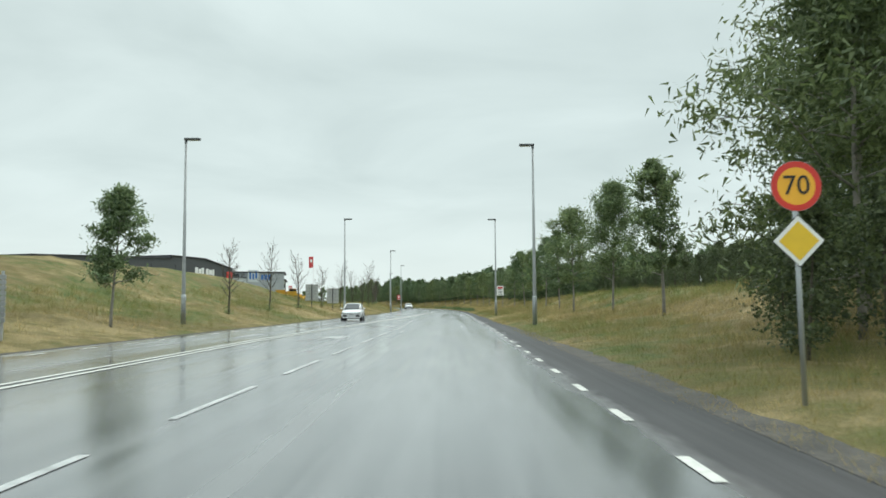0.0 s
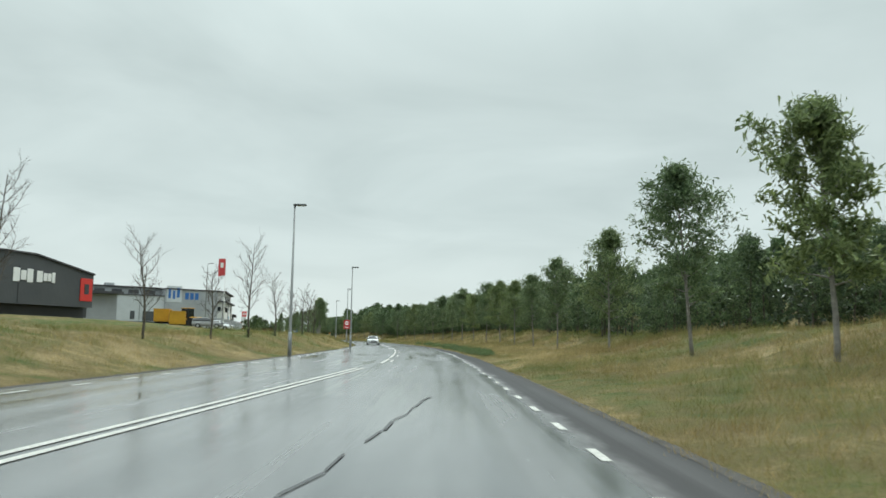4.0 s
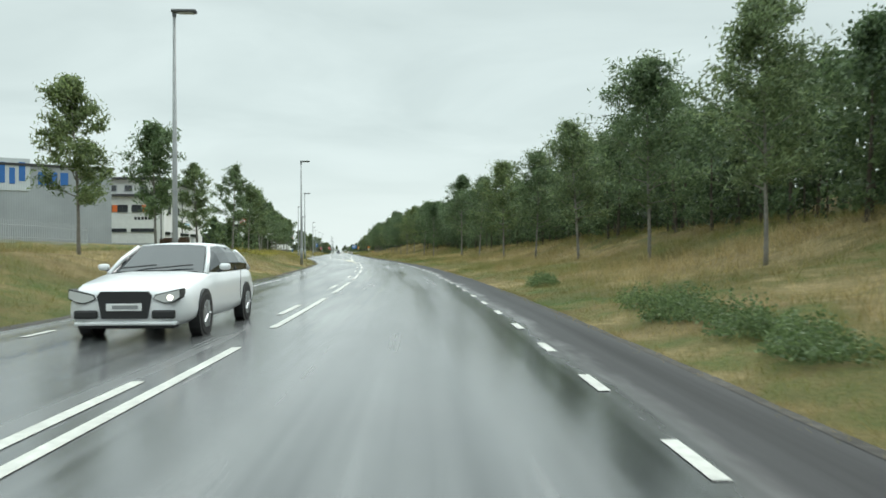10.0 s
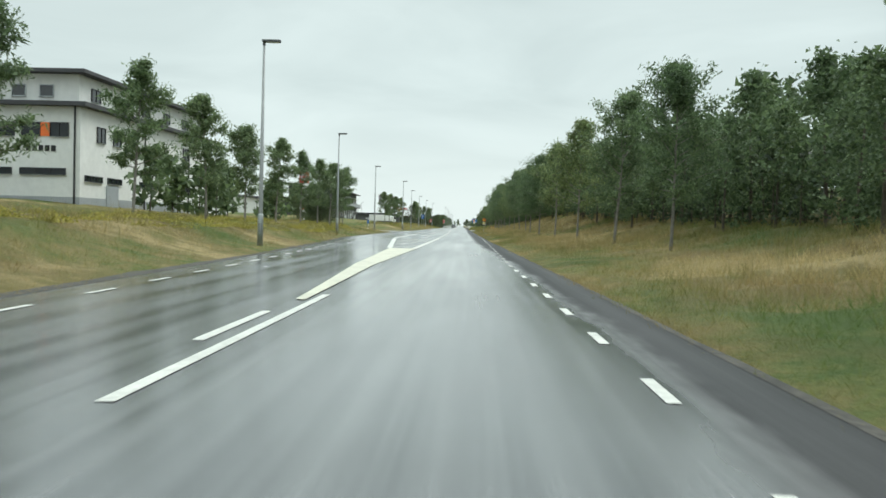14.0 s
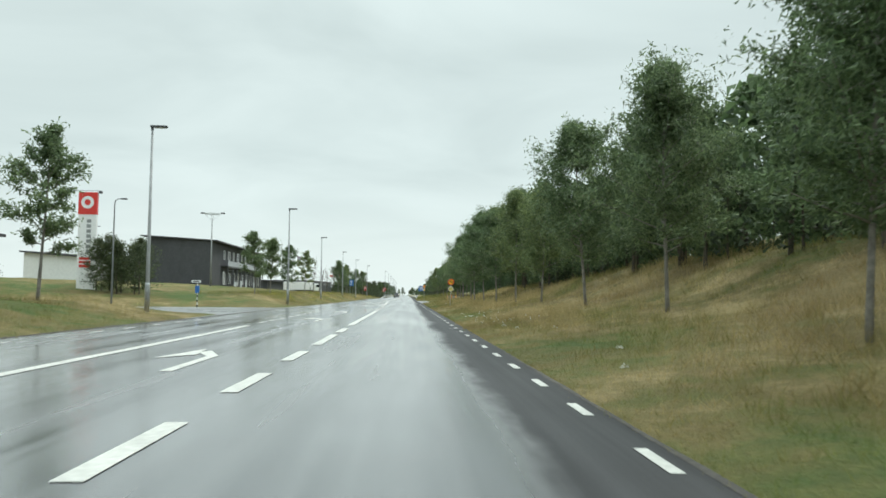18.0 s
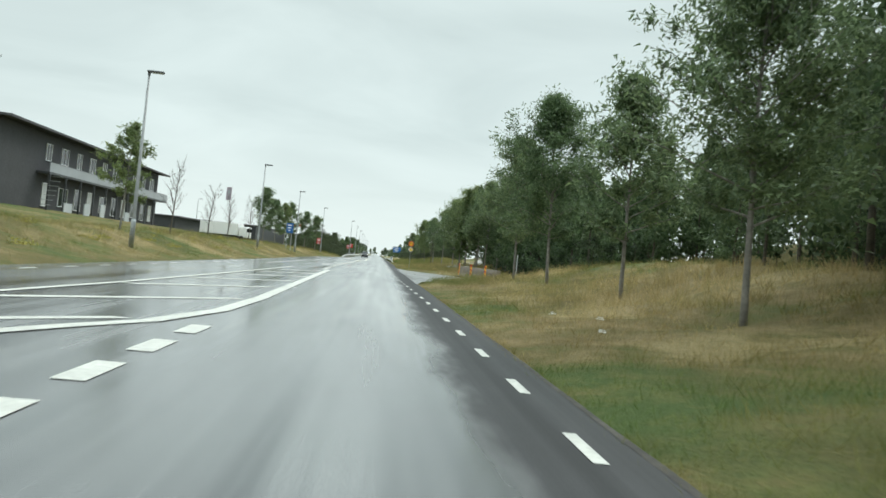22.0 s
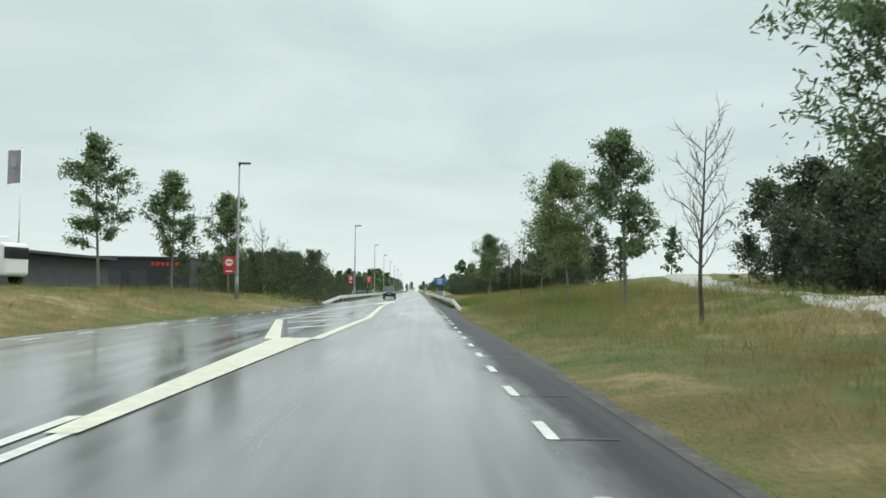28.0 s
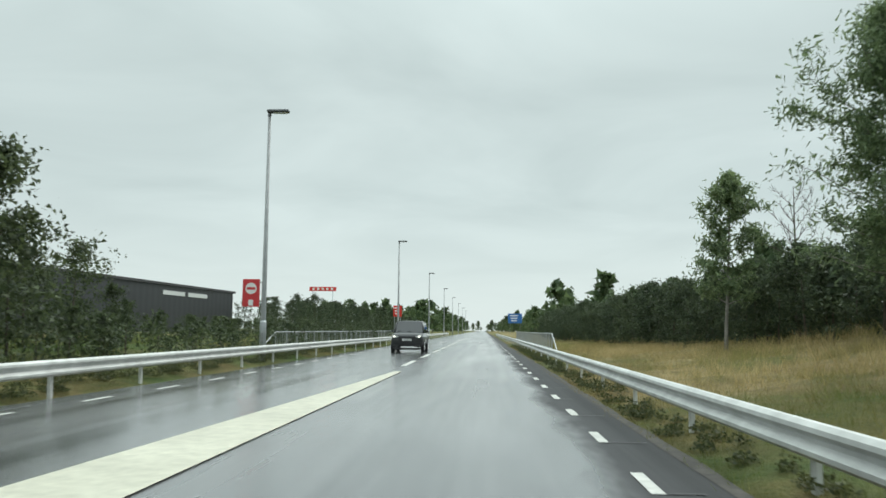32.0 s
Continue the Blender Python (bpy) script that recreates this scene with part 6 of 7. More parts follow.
for x in (32.5, 39.5):
    p = part("strip_window", Geo().box((x, -0.04, 5.35), (6, 0.1, 0.5)), HEADLAMP, ob)
    p.matrix_basis = m2
for k in range(3):
    p = part("gate", Geo().box((3.4 + 4.2 * k, -0.05, 2.6), (2.8, 0.1, 3.0), bevel=0.02), BOARDS, ob)
    p.matrix_basis = m
ob = thing("low_store", "long low dark store with a flat roof", "shop hall")
m, L = frame_of(600, -42, 652, -40)
for name, o, y0, y1, mat in (("wall", [(0, 1.2), (L, 1.2), (L, 4.8), (0, 4.8)], 0.0, 20.0, BOARDS), ("roof", [(-0.4, 4.8), (L + 0.4, 4.8), (L + 0.4, 5.1), (-0.4, 5.1)], -1.0, 20.4, ROOF)):
    p = part(name, Geo().prism(o, y0, y1, "y"), mat, ob)
    p.matrix_basis = m

# a red roof sign far along the road
ob = thing("roof_sign", "long red sign with white letters on two steel posts", "sign board", spot(828, -41.0))
part("panel", Geo().box((0, 0, 11.0), (7.0, 0.25, 1.1), bevel=0.03), SIGN_RED, ob)
for k in range(5):
    part("letter", Geo().box((-2.4 + 1.2 * k, -0.15, 11.0), (0.6, 0.06, 0.6), bevel=0.02), WHITE, ob)
for x in (-2.6, 2.6):
    part("post", Geo().tube([(x, 0, -0.3), (x, 0, 10.5)], 0.14, 10), GALV, ob, shade=True)

# ---- vehicles ----
def loft(sections, caps=True):
    """Skins rings of equal point counts into a closed body."""
    g = Geo()
    n, m = len(sections[0]), len(sections)
    q = [(i * n + k, i * n + (k + 1) % n, (i + 1) * n + (k + 1) % n, (i + 1) * n + k) for i in range(m - 1) for k in range(n)]
    if caps:
        q += [tuple(range(n))[::-1], tuple((m - 1) * n + k for k in range(n))]
    return g.add(np.concatenate([np.array(s, float) for s in sections]), q)


def hull_ring(y, w, z0, z1, crown=0.04, tuck=0.86):
    half = [(w * 0.80, z0), (w * 0.97, z0 + 0.10), (w, z0 + (z1 - z0) * 0.35), (w * 0.985, z0 + (z1 - z0) * 0.62), (w * 0.93, z1 - 0.05), (w * tuck, z1), (w * 0.45, z1 + crown)]
    return [(x, y, z) for x, z in half] + [(-x, y, z) for x, z in half[::-1]]


def cabin_ring(y, wb, wt, zb, zt):
    half = [(wb, zb), (wb * 0.99, zb + (zt - zb) * 0.3), ((wb + wt) / 2, zb + (zt - zb) * 0.7), (wt, zt - 0.04), (wt * 0.86, zt), (wt * 0.4, zt + 0.02)]
    return [(x, y, z) for x, z in half] + [(-x, y, z) for x, z in half[::-1]]


def car(name, label, m, paint, length, width, height, hull, cabin, wheel_r, axles, belt, lit=(False, True), grille=None, shaded_arches=True, group=""):
    """hull: (y, half width, low, high); cabin: (y, low half width, top half width, low, top). The front points to -y."""
    ob = thing(name, label, "car", m, group=group)
    body = part("body", loft([hull_ring(*h) for h in hull]), paint, ob, shade=True)
    rings = [cabin_ring(*c) for c in cabin]
    part("window_band", loft(rings), GLASS, ob, "dark tinted windows")
    k0, k1 = 1, len(cabin) - 2
    roof = []
    for y, wb, wt, zb, zt in cabin[k0:k1 + 1]:
        roof.append([(wt * 1.015, y, zt - 0.055), (wt * 0.88, y, zt + 0.012), (wt * 0.4, y, zt + 0.034), (-wt * 0.4, y, zt + 0.034), (-wt * 0.88, y, zt + 0.012), (-wt * 1.015, y, zt - 0.055)])
    part("roof", loft(roof), paint, ob, shade=True)
    for sx in (-1, 1):
        for (y, wb, wt, zb, zt), (y2, wb2, wt2, zb2, zt2) in ((cabin[0], cabin[1]), (cabin[-1], cabin[-2])):
            part("pillar", Geo().tube([(sx * wb * 1.0, y, zb), (sx * (wb + wb2 + wt2 * 2) / 4 * 1.0, (y + y2) / 2, (zb + zt2) / 2 + 0.02), (sx * wt2 * 0.98, y2, zt2 - 0.02)], 0.042, 6), paint, ob, shade=True)
        ym = (cabin[1][0] + cabin[-2][0]) / 2
        part("door_pillar", Geo().tube([(sx * cabin[1][1] * 1.0, ym, belt), (sx * cabin[1][2] * 1.0, ym, cabin[1][4] - 0.04)], 0.035, 6), CARTRIM, ob)
        part("mirror", Geo().box((sx * (width / 2 + 0.09), cabin[0][0] + 0.35, belt + 0.09), (0.19, 0.12, 0.11), bevel=0.045), paint, ob)
        part("mirror_foot", Geo().tube([(sx * (width / 2 - 0.04), cabin[0][0] + 0.35, belt + 0.01), (sx * (width / 2 + 0.06), cabin[0][0] + 0.35, belt + 0.05)], 0.025, 6), CARTRIM, ob)
        part("door_line", Geo().box((sx * (width / 2 + 0.001), ym, (belt + 0.35) / 2 + 0.05), (0.006, 0.012, belt - 0.45)), CARTRIM, ob)
    for y in axles:
        for sx in (-1, 1):
            # dark disc paints the shaded gap round the wheel; the body stays uncut
            arch = Geo()
            a = np.linspace(0, 2 * math.pi, 25)[:-1]
            arch.prism(np.stack([y + (wheel_r + 0.06) * np.cos(a), wheel_r + (wheel_r + 0.06) * np.sin(a)], 1), sx * (width / 2 - 0.17), sx * (width / 2 + 0.006), "x")
            part("wheel_arch", arch, CARTRIM if shaded_arches else paint, ob)
            w = part("wheel", Geo().tube([(sx * (width / 2 - 0.19), y, wheel_r), (sx * (width / 2 - 0.175), y, wheel_r), (sx * (width / 2 + 0.004), y, wheel_r), (sx * (width / 2 + 0.018), y, wheel_r)],
                                             [wheel_r * 0.9, wheel_r, wheel_r, wheel_r * 0.92], 22), RUBBER, ob, shade=False)
            part("rim", Geo().tube([(sx * (width / 2 + 0.01), y, wheel_r), (sx * (width / 2 + 0.024), y, wheel_r)], [wheel_r * 0.70, wheel_r * 0.60], 16), ALLOY, w)
            for j in range(5):
                b = j * 1.2566
                part("spoke", Geo().tube([(sx * (width / 2 + 0.026), y, wheel_r), (sx * (width / 2 + 0.022), y + wheel_r * 0.62 * math.cos(b), wheel_r + wheel_r * 0.62 * math.sin(b))], 0.022, 4), ALLOY, w)
    yf = hull[0][0]
    zh = hull[1][3]
    hw = hull[1][1]
    for k, sx in enumerate((-1, 1)):
        lamp = Geo().prism([(sx * hw * 0.52, zh - 0.13), (sx * hw * 0.55, zh - 0.08), (sx * hw * 0.96, zh + 0.0), (sx * hw * 0.965, zh - 0.11), (sx * hw * 0.84, zh - 0.17), (sx * hw * 0.70, zh - 0.185)], yf - 0.028, yf + 0.24, "y")
        rim = Geo().prism([(sx * hw * 0.495, zh - 0.135), (sx * hw * 0.54, zh - 0.065), (sx * hw * 0.975, zh + 0.02), (sx * hw * 0.98, zh - 0.12), (sx * hw * 0.85, zh - 0.187), (sx * hw * 0.69, zh - 0.203)], yf - 0.022, yf + 0.23, "y")
        hl = part("headlamp", rim, CARTRIM, ob)
        part("lens", lamp, HEADLAMP, hl)
        if lit[k]:
            part("bulb", disc(Geo(), 0.042, yf - 0.034, 14).mesh("bulb", LIT), LIT, ob).location = (sx * hw * 0.80, 0, zh - 0.11)
        part("fog_grille", Geo().box((sx * hw * 0.68, yf - 0.01, 0.40), (hw * 0.42, 0.06, 0.13), bevel=0.03), CARTRIM, ob)
    gw, gz0, gz1 = grille or (hw * 0.5, 0.36, 0.68)
    part("grille", Geo().prism([(-gw, gz1 - 0.06), (-gw * 0.86, gz1), (gw * 0.86, gz1), (gw, gz1 - 0.06), (gw * 0.84, gz0), (-gw * 0.84, gz0)], yf - 0.035, yf + 0.08, "y"), CARTRIM, ob)
    pl = part("number_plate", Geo().box((0, yf - 0.045, (gz0 + gz1) / 2 - 0.03), (0.52, 0.016, 0.11), bevel=0.006), WHITE, ob)
    part("plate_bar", Geo().box((0.02, yf - 0.055, (gz0 + gz1) / 2 - 0.03), (0.38, 0.006, 0.055)), POLE, pl)
    part("lower_lip", Geo().box((0, yf + 0.09, 0.265), (hw * 1.78, 0.22, 0.06), bevel=0.025), paint, ob)
    part("undertray", Geo().box((0, yf + 0.16, 0.21), (hw * 1.7, 0.22, 0.05), bevel=0.015), CARTRIM, ob)
    for sx in (-0.35, 0.25):
        part("wiper", Geo().tube([(sx - 0.3, cabin[0][0] - 0.01, belt + 0.075), (sx + 0.3, cabin[0][0] + 0.11, belt + 0.13)], 0.012, 4), CARTRIM, ob)
    return ob


def estate(m, label):
    return car("estate_car", label, m, CARWHITE, 4.9, 1.87, 1.46,
               [(-2.45, 0.62, 0.30, 0.66), (-2.36, 0.84, 0.24, 0.76), (-2.0, 0.92, 0.22, 0.84), (-1.2, 0.935, 0.22, 0.95), (-0.7, 0.935, 0.22, 0.985), (0.8, 0.935, 0.22, 0.99), (1.9, 0.925, 0.24, 0.99), (2.35, 0.86, 0.28, 0.95), (2.45, 0.74, 0.36, 0.88)],
               [(-0.98, 0.80, 0.74, 0.97, 1.00), (-0.15, 0.84, 0.62, 0.98, 1.43), (0.5, 0.84, 0.63, 0.98, 1.46), (1.3, 0.83, 0.61, 0.98, 1.44), (1.95, 0.81, 0.58, 0.98, 1.36), (2.36, 0.76, 0.70, 0.97, 1.0)],
               0.34, (-1.50, 1.42), 0.98, grille=(0.40, 0.34, 0.74))


estate(spot(209.4, -4.1, z=0.0, yaw=-1), "white estate car with a large black grille and one lit headlamp")
car("hatchback", "white older hatchback with pale headlamps on the wet lane", spot(66.5, -8.0, z=0.0, yaw=2), CARWHITE, 4.0, 1.66, 1.40,
    [(-2.0, 0.60, 0.30, 0.62), (-1.94, 0.76, 0.24, 0.70), (-1.6, 0.82, 0.22, 0.78), (-0.9, 0.83, 0.22, 0.88), (0.8, 0.83, 0.22, 0.90), (1.7, 0.81, 0.24, 0.90), (1.95, 0.76, 0.30, 0.84), (2.0, 0.66, 0.36, 0.78)],
    [(-0.85, 0.72, 0.66, 0.88, 0.91), (-0.2, 0.75, 0.58, 0.89, 1.36), (0.4, 0.75, 0.59, 0.89, 1.39), (1.2, 0.74, 0.57, 0.89, 1.37), (1.7, 0.72, 0.55, 0.89, 1.30), (1.96, 0.69, 0.64, 0.88, 0.91)],
    0.28, (-1.25, 1.2), 0.89, lit=(False, False), grille=(0.36, 0.52, 0.62))
car("off_road_car", "black upright off-road car with lit headlamps", spot(668.2, -3.6, z=0.0), CARBLACK, 4.4, 1.86, 1.82,
    [(-2.2, 0.80, 0.42, 0.92), (-2.12, 0.88, 0.38, 1.04), (-1.6, 0.92, 0.36, 1.10), (-0.8, 0.93, 0.36, 1.14), (1.9, 0.93, 0.36, 1.15), (2.2, 0.88, 0.42, 1.12)],
    [(-0.86, 0.84, 0.80, 1.13, 1.16), (-0.55, 0.86, 0.76, 1.14, 1.76), (0.4, 0.86, 0.77, 1.14, 1.80), (1.6, 0.86, 0.76, 1.14, 1.79), (2.0, 0.85, 0.75, 1.14, 1.74), (2.14, 0.84, 0.80, 1.13, 1.17)],
    0.38, (-1.35, 1.35), 1.14, lit=(True, True), grille=(0.5, 0.62, 0.92))
# parked cars and machines in the yards
for s, d, yaw, paint, lab in ((196, -26.5, 80, CARWHITE, "white hatchback parked by the yard fence"), (201, -27.5, 100, CARBLACK, "black hatchback parked by the yard fence"), (190, -27, 95, POLE, "grey hatchback parked by the yard fence")):
    car("parked_car", lab, spot(s, d, yaw=yaw), paint, 4.0, 1.66, 1.40,
        [(-2.0, 0.60, 0.30, 0.62), (-1.94, 0.76, 0.24, 0.70), (-1.6, 0.82, 0.22, 0.78), (-0.9, 0.83, 0.22, 0.88), (0.8, 0.83, 0.22, 0.90), (1.7, 0.81, 0.24, 0.90), (1.95, 0.76, 0.30, 0.84), (2.0, 0.66, 0.36, 0.78)],
        [(-0.85, 0.72, 0.66, 0.88, 0.91), (-0.2, 0.75, 0.58, 0.89, 1.36), (0.4, 0.75, 0.59, 0.89, 1.39), (1.2, 0.74, 0.57, 0.89, 1.37), (1.7, 0.72, 0.55, 0.89, 1.30), (1.96, 0.69, 0.64, 0.88, 0.91)],
        0.28, (-1.25, 1.2), 0.89, lit=(False, False), grille=(0.36, 0.52, 0.62), group="parked cars")


def lorry(s, d, yaw):
    ob = thing("lorry_trailer", "white box lorry parked behind the verge", "lorry", spot(s, d, yaw=yaw))
    part("box", Geo().box((0, 0, 2.2), (2.5, 9.0, 2.5), bevel=0.05), WHITE, ob)
    part("cab", Geo().box((0, -5.6, 1.75), (2.3, 1.8, 2.3), bevel=0.25), WHITE, ob)
    part("windscreen", Geo().box((0, -6.48, 2.2), (2.0, 0.1, 0.8), bevel=0.03), GLASS, ob)
    part("chassis", Geo().box((0, 0, 0.8), (1.0, 9.5, 0.3)), CARTRIM, ob)
    for y in (-5.4, 2.0, 3.3):
        for sx in (-1, 1):
            part("wheel", Geo().tube([(sx * 0.85, y, 0.5), (sx * 1.2, y, 0.5)], 0.5, 18), RUBBER, ob)
    return ob


lorry(603, -33, 70)


def digger(s, d):
    ob = thing("wheel_loader", "yellow wheel loader parked in the yard", "loader", spot(s, d, yaw=60))
    part("engine_cover", Geo().box((0, 1.3, 1.6), (1.6, 2.2, 1.1), bevel=0.15), YARD, ob)
    part("cab", Geo().box((0, -0.3, 2.1), (1.5, 1.4, 1.6), bevel=0.1), GLASS, ob)
    part("cab_roof", Geo().box((0, -0.3, 2.95), (1.6, 1.5, 0.12), bevel=0.04), YARD, ob)
    part("front_frame", Geo().box((0, -1.9, 1.2), (1.0, 1.8, 0.7), bevel=0.08), YARD, ob)
    part("bucket", Geo().prism([(-3.2, 0.2), (-4.2, 0.15), (-3.9, 1.1), (-3.3, 1.1)], -1.25, 1.25, "x"), YARD, ob)
    for y in (-1.8, 1.3):
        for sx in (-1, 1):
            part("wheel", Geo().tube([(sx * 0.8, y, 0.7), (sx * 1.3, y, 0.7)], 0.7, 18), RUBBER, ob)
    return ob


digger(213, -34)


def skip_container(s, d, yaw):
    ob = thing("skip_container", "yellow steel skip standing in the yard", "skip", spot(s, d, yaw=yaw), group="yellow skips")
    part("tub", Geo().prism([(-2.6, 0.25), (2.2, 0.25), (2.9, 2.1), (-2.9, 2.1)], -1.1, 1.1, "y"), YARD, ob)
    part("rim", Geo().box((0, 0, 2.14), (5.95, 2.35, 0.08), bevel=0.02), YARD, ob)
    for x in (-1.6, -0.5, 0.6, 1.7):
        part("rib", Geo().box((x, -1.13, 1.2), (0.12, 0.08, 1.75), bevel=0.01), YARD, ob)
    for x in (-2.0, 1.7):
        part("runner", Geo().box((x, 0, 0.13), (0.16, 1.9, 0.24)), CARTRIM, ob)


skip_container(203, -33.5, 100)
skip_container(207.5, -36.5, 96)

# ---- flags, masts and small street furniture ----
def flag(s, d, top, cloth, label, emblem):
    ob = thing("flagpole", label, "flag", spot(s, d))
    z0 = float(ground_z(s, d))
    h = top - z0
    part("pole", Geo().tube([(0, 0, -0.2), (0, 0, h)], [0.09, 0.045], 10), WHITE, ob, shade=True)
    part("finial", Geo().tube([(0, 0, h), (0, 0, h + 0.12)], [0.07, 0.02], 8), GALV, ob)
    rows, n = [], 9
    for k in range(n):
        x = -0.06 - 1.15 * k / (n - 1)
        rows.append([(x, 0.10 * math.sin(k * 0.9), h - 0.15 - 0.10 * k / n), (x, 0.10 * math.sin(k * 0.9 + 0.4), h - 3.0 - 0.22 * k / n)])
    v = np.array(rows).reshape(-1, 3)
    f = [(2 * k, 2 * k + 1, 2 * k + 3, 2 * k + 2) for k in range(n - 1)]
    c = part("cloth", Geo().add(np.concatenate([v, v + [0, 0.012, 0]]), f + [tuple(i + 2 * n for i in q[::-1]) for q in f]), cloth, ob)
    part("flag_emblem", Geo().box((-0.6, -0.16, h - 1.3), (0.5, 0.02, 0.8), bevel=0.005), emblem, c)
    return ob


flag(216.9, -28.6, 14.1, RED, "white flagpole with a hanging red flag and pale emblem", WHITE)
flag(615.6, -34.0, 13.3, FLAG_GREY, "white flagpole with a hanging pale lilac-grey flag", CLAD_GREY)
for k, s in enumerate((592, 595, 598.5)):
    ob = thing("bare_flagpole", "bare white flagpole before the low store", "flagpole", spot(s, -34), group="bare flagpoles")
    part("pole", Geo().tube([(0, 0, -0.2), (0, 0, 4.6)], [0.07, 0.05], 8), WHITE, ob)
    part("finial", Geo().tube([(0, 0, 4.6), (0, 0, 4.7)], [0.06, 0.02], 8), GALV, ob)


def yard_lamp(s, d, h, label="slim curved yard lamp on a grey pole"):
    ob = thing("yard_lamp", label, "street lamp", spot(s, d), group="yard lamps")
    part("pole", Geo().tube([(0, 0, -0.2), (0, 0, h - 0.5), (0.06, 0, h - 0.15), (0.25, 0, h), (0.5, 0, h)], [0.08, 0.055, 0.05, 0.045, 0.04], 8), POLE, ob, shade=True)
    part("head", Geo().box((0.75, 0, h + 0.01), (0.55, 0.22, 0.12), bevel=0.04), LAMPHEAD, ob)


yard_lamp(228, -33, 11.5)
yard_lamp(420, -24, 9.0)
yard_lamp(628, -44, 9.5)
yard_lamp(500, -56, 10)


def ring_lamp(s, d, top):
    """A mast with a ring of lamps round its top."""
    ob = thing("ring_mast", "tall mast with an open ring and lamps on top", "lamp mast", spot(s, d))
    h = top - float(ground_z(s, d))
    part("mast", Geo().tube([(0, 0, -0.2), (0, 0, h - 1.2)], [0.16, 0.09], 10), POLE, ob, shade=True)
    a = np.linspace(0, 2 * math.pi, 25)
    part("ring", Geo().tube(np.stack([1.3 * np.cos(a), 1.3 * np.sin(a), np.full(25, h - 0.2)], 1), 0.07, 6, False), GALV, ob)
    for k in range(4):
        b = k * math.pi / 2 + 0.4
        part("strut", Geo().tube([(0, 0, h - 1.25), (0.7 * math.cos(b), 0.7 * math.sin(b), h - 0.9), (1.3 * math.cos(b), 1.3 * math.sin(b), h - 0.2)], 0.035, 5), GALV, ob)
    for b in (2.9, 0.2):
        part("floodlight", Geo().box((1.75 * math.cos(b), 1.75 * math.sin(b), h - 0.05), (0.7, 0.45, 0.22), bevel=0.05), LAMPHEAD, ob)


ring_lamp(492.8, -33.4, 15.0)


def pylon_sign(s, d, top):
    ob = thing("pylon_sign", "tall white pylon sign with a red top and grey lettering", "pylon sign", spot(s, d, yaw=0))
    h = top - float(ground_z(s, d))
    part("body", Geo().box((0, 0, h / 2 - 0.1), (1.75, 0.4, h), bevel=0.03), WHITE, ob)
    part("top_panel", Geo().box((0, -0.02, h - 1.25), (1.80, 0.46, 2.2), bevel=0.03), SIGN_RED, ob)
    part("emblem", disc(Geo(), 0.62, -0.275, 26, 0.30), WHITE, ob).location = (0, 0, h - 1.15)
    for k in range(7):
        part("lettering", Geo().box((0.18, -0.21, h - 3.0 - 0.5 * k), (0.42, 0.03, 0.34), bevel=0.004), POLE, ob)
    part("badge", Geo().box((-0.1, -0.215, h - 7.1), (1.1, 0.04, 1.0), bevel=0.004), SIGN_RED, ob)
    for k in range(2):
        part("badge_bar", Geo().box((-0.1, -0.24, h - 6.9 - 0.35 * k), (1.1, 0.03, 0.12)), WHITE, ob)
    part("lamp_arm", Geo().tube([(-1.6, 0.1, h + 0.05), (1.1, 0.1, h + 0.05)], 0.04, 6), GALV, ob)
    for x in (-1.6, 1.1):
        part("floodlight", Geo().box((x, 0.1, h - 0.1), (0.35, 0.3, 0.25), bevel=0.05), LAMPHEAD, ob)


pylon_sign(433.6, -31.4, 11.2)


def bollard_sign(s, d):
    ob = thing("keep_bollard", "black and white post with a small blue sign at the junction", "bollard", spot(s, d))
    part("post", Geo().tube([(0, 0, -0.1), (0, 0, 2.1)], 0.045, 8), WHITE, ob)
    for k in range(3):
        part("band", Geo().tube([(0, 0, 0.15 + 0.4 * k), (0, 0, 0.35 + 0.4 * k)], 0.049, 8), BLACK, ob)
    part("blue_plate", Geo().box((0, -0.06, 1.6), (0.34, 0.02, 0.6), bevel=0.01), BLUE, ob)
    part("name_plate", Geo().box((-0.1, -0.06, 2.25), (0.75, 0.02, 0.2), bevel=0.005), WHITE, ob)
    part("name_bar", Geo().box((-0.1, -0.075, 2.25), (0.5, 0.008, 0.07)), BLACK, ob)


bollard_sign(419.0, -16.8)


def info_sign(s, d, w, h, z, mat, label, name="direction_sign"):
    ob = thing(name, label, "road sign", spot(s, d))
    for x in (-w * 0.36, w * 0.36):
        part("post", Geo().tube([(x, 0.04, -0.2), (x, 0.04, z + h * 0.4)], 0.035, 8), GALV, ob)
    p = part("panel", Geo().box((0, 0, z), (w, 0.03, h), bevel=0.008), mat, ob)
    for k in range(3):
        part("lettering", Geo().box((-w * 0.08, -0.02, z + h * (0.28 - 0.26 * k)), (w * (0.6 - 0.1 * k), 0.012, h * 0.10)), WHITE, p)


info_sign(553.5, -13.4, 1.0, 1.5, 3.3, BLUE, "blue direction sign with white lettering beside a lamp")
info_sign(865, 10.0, 4.2, 2.9, 4.8, BLUE, "wide blue direction sign at the far end of the bridge")
info_sign(716, -9.5, 1.0, 1.3, 3.2, SIGN_RED, "small red sign on two posts")
# a slatted grey board on the mound
ob = thing("slatted_board", "grey slatted board seen from behind on the mound", "sign board", spot(25.4, -14.6, yaw=-8))
for k in range(9):
    part("slat", Geo().box((-0.3, 0, 0.55 + 0.17 * k), (1.9, 0.05, 0.14), bevel=0.01), POLE, ob)
for x in (-1.0, 0.5):
    part("post", Geo().tube([(x, 0.06, -0.3), (x, 0.06, 2.1)], 0.045, 8), GALV, ob)
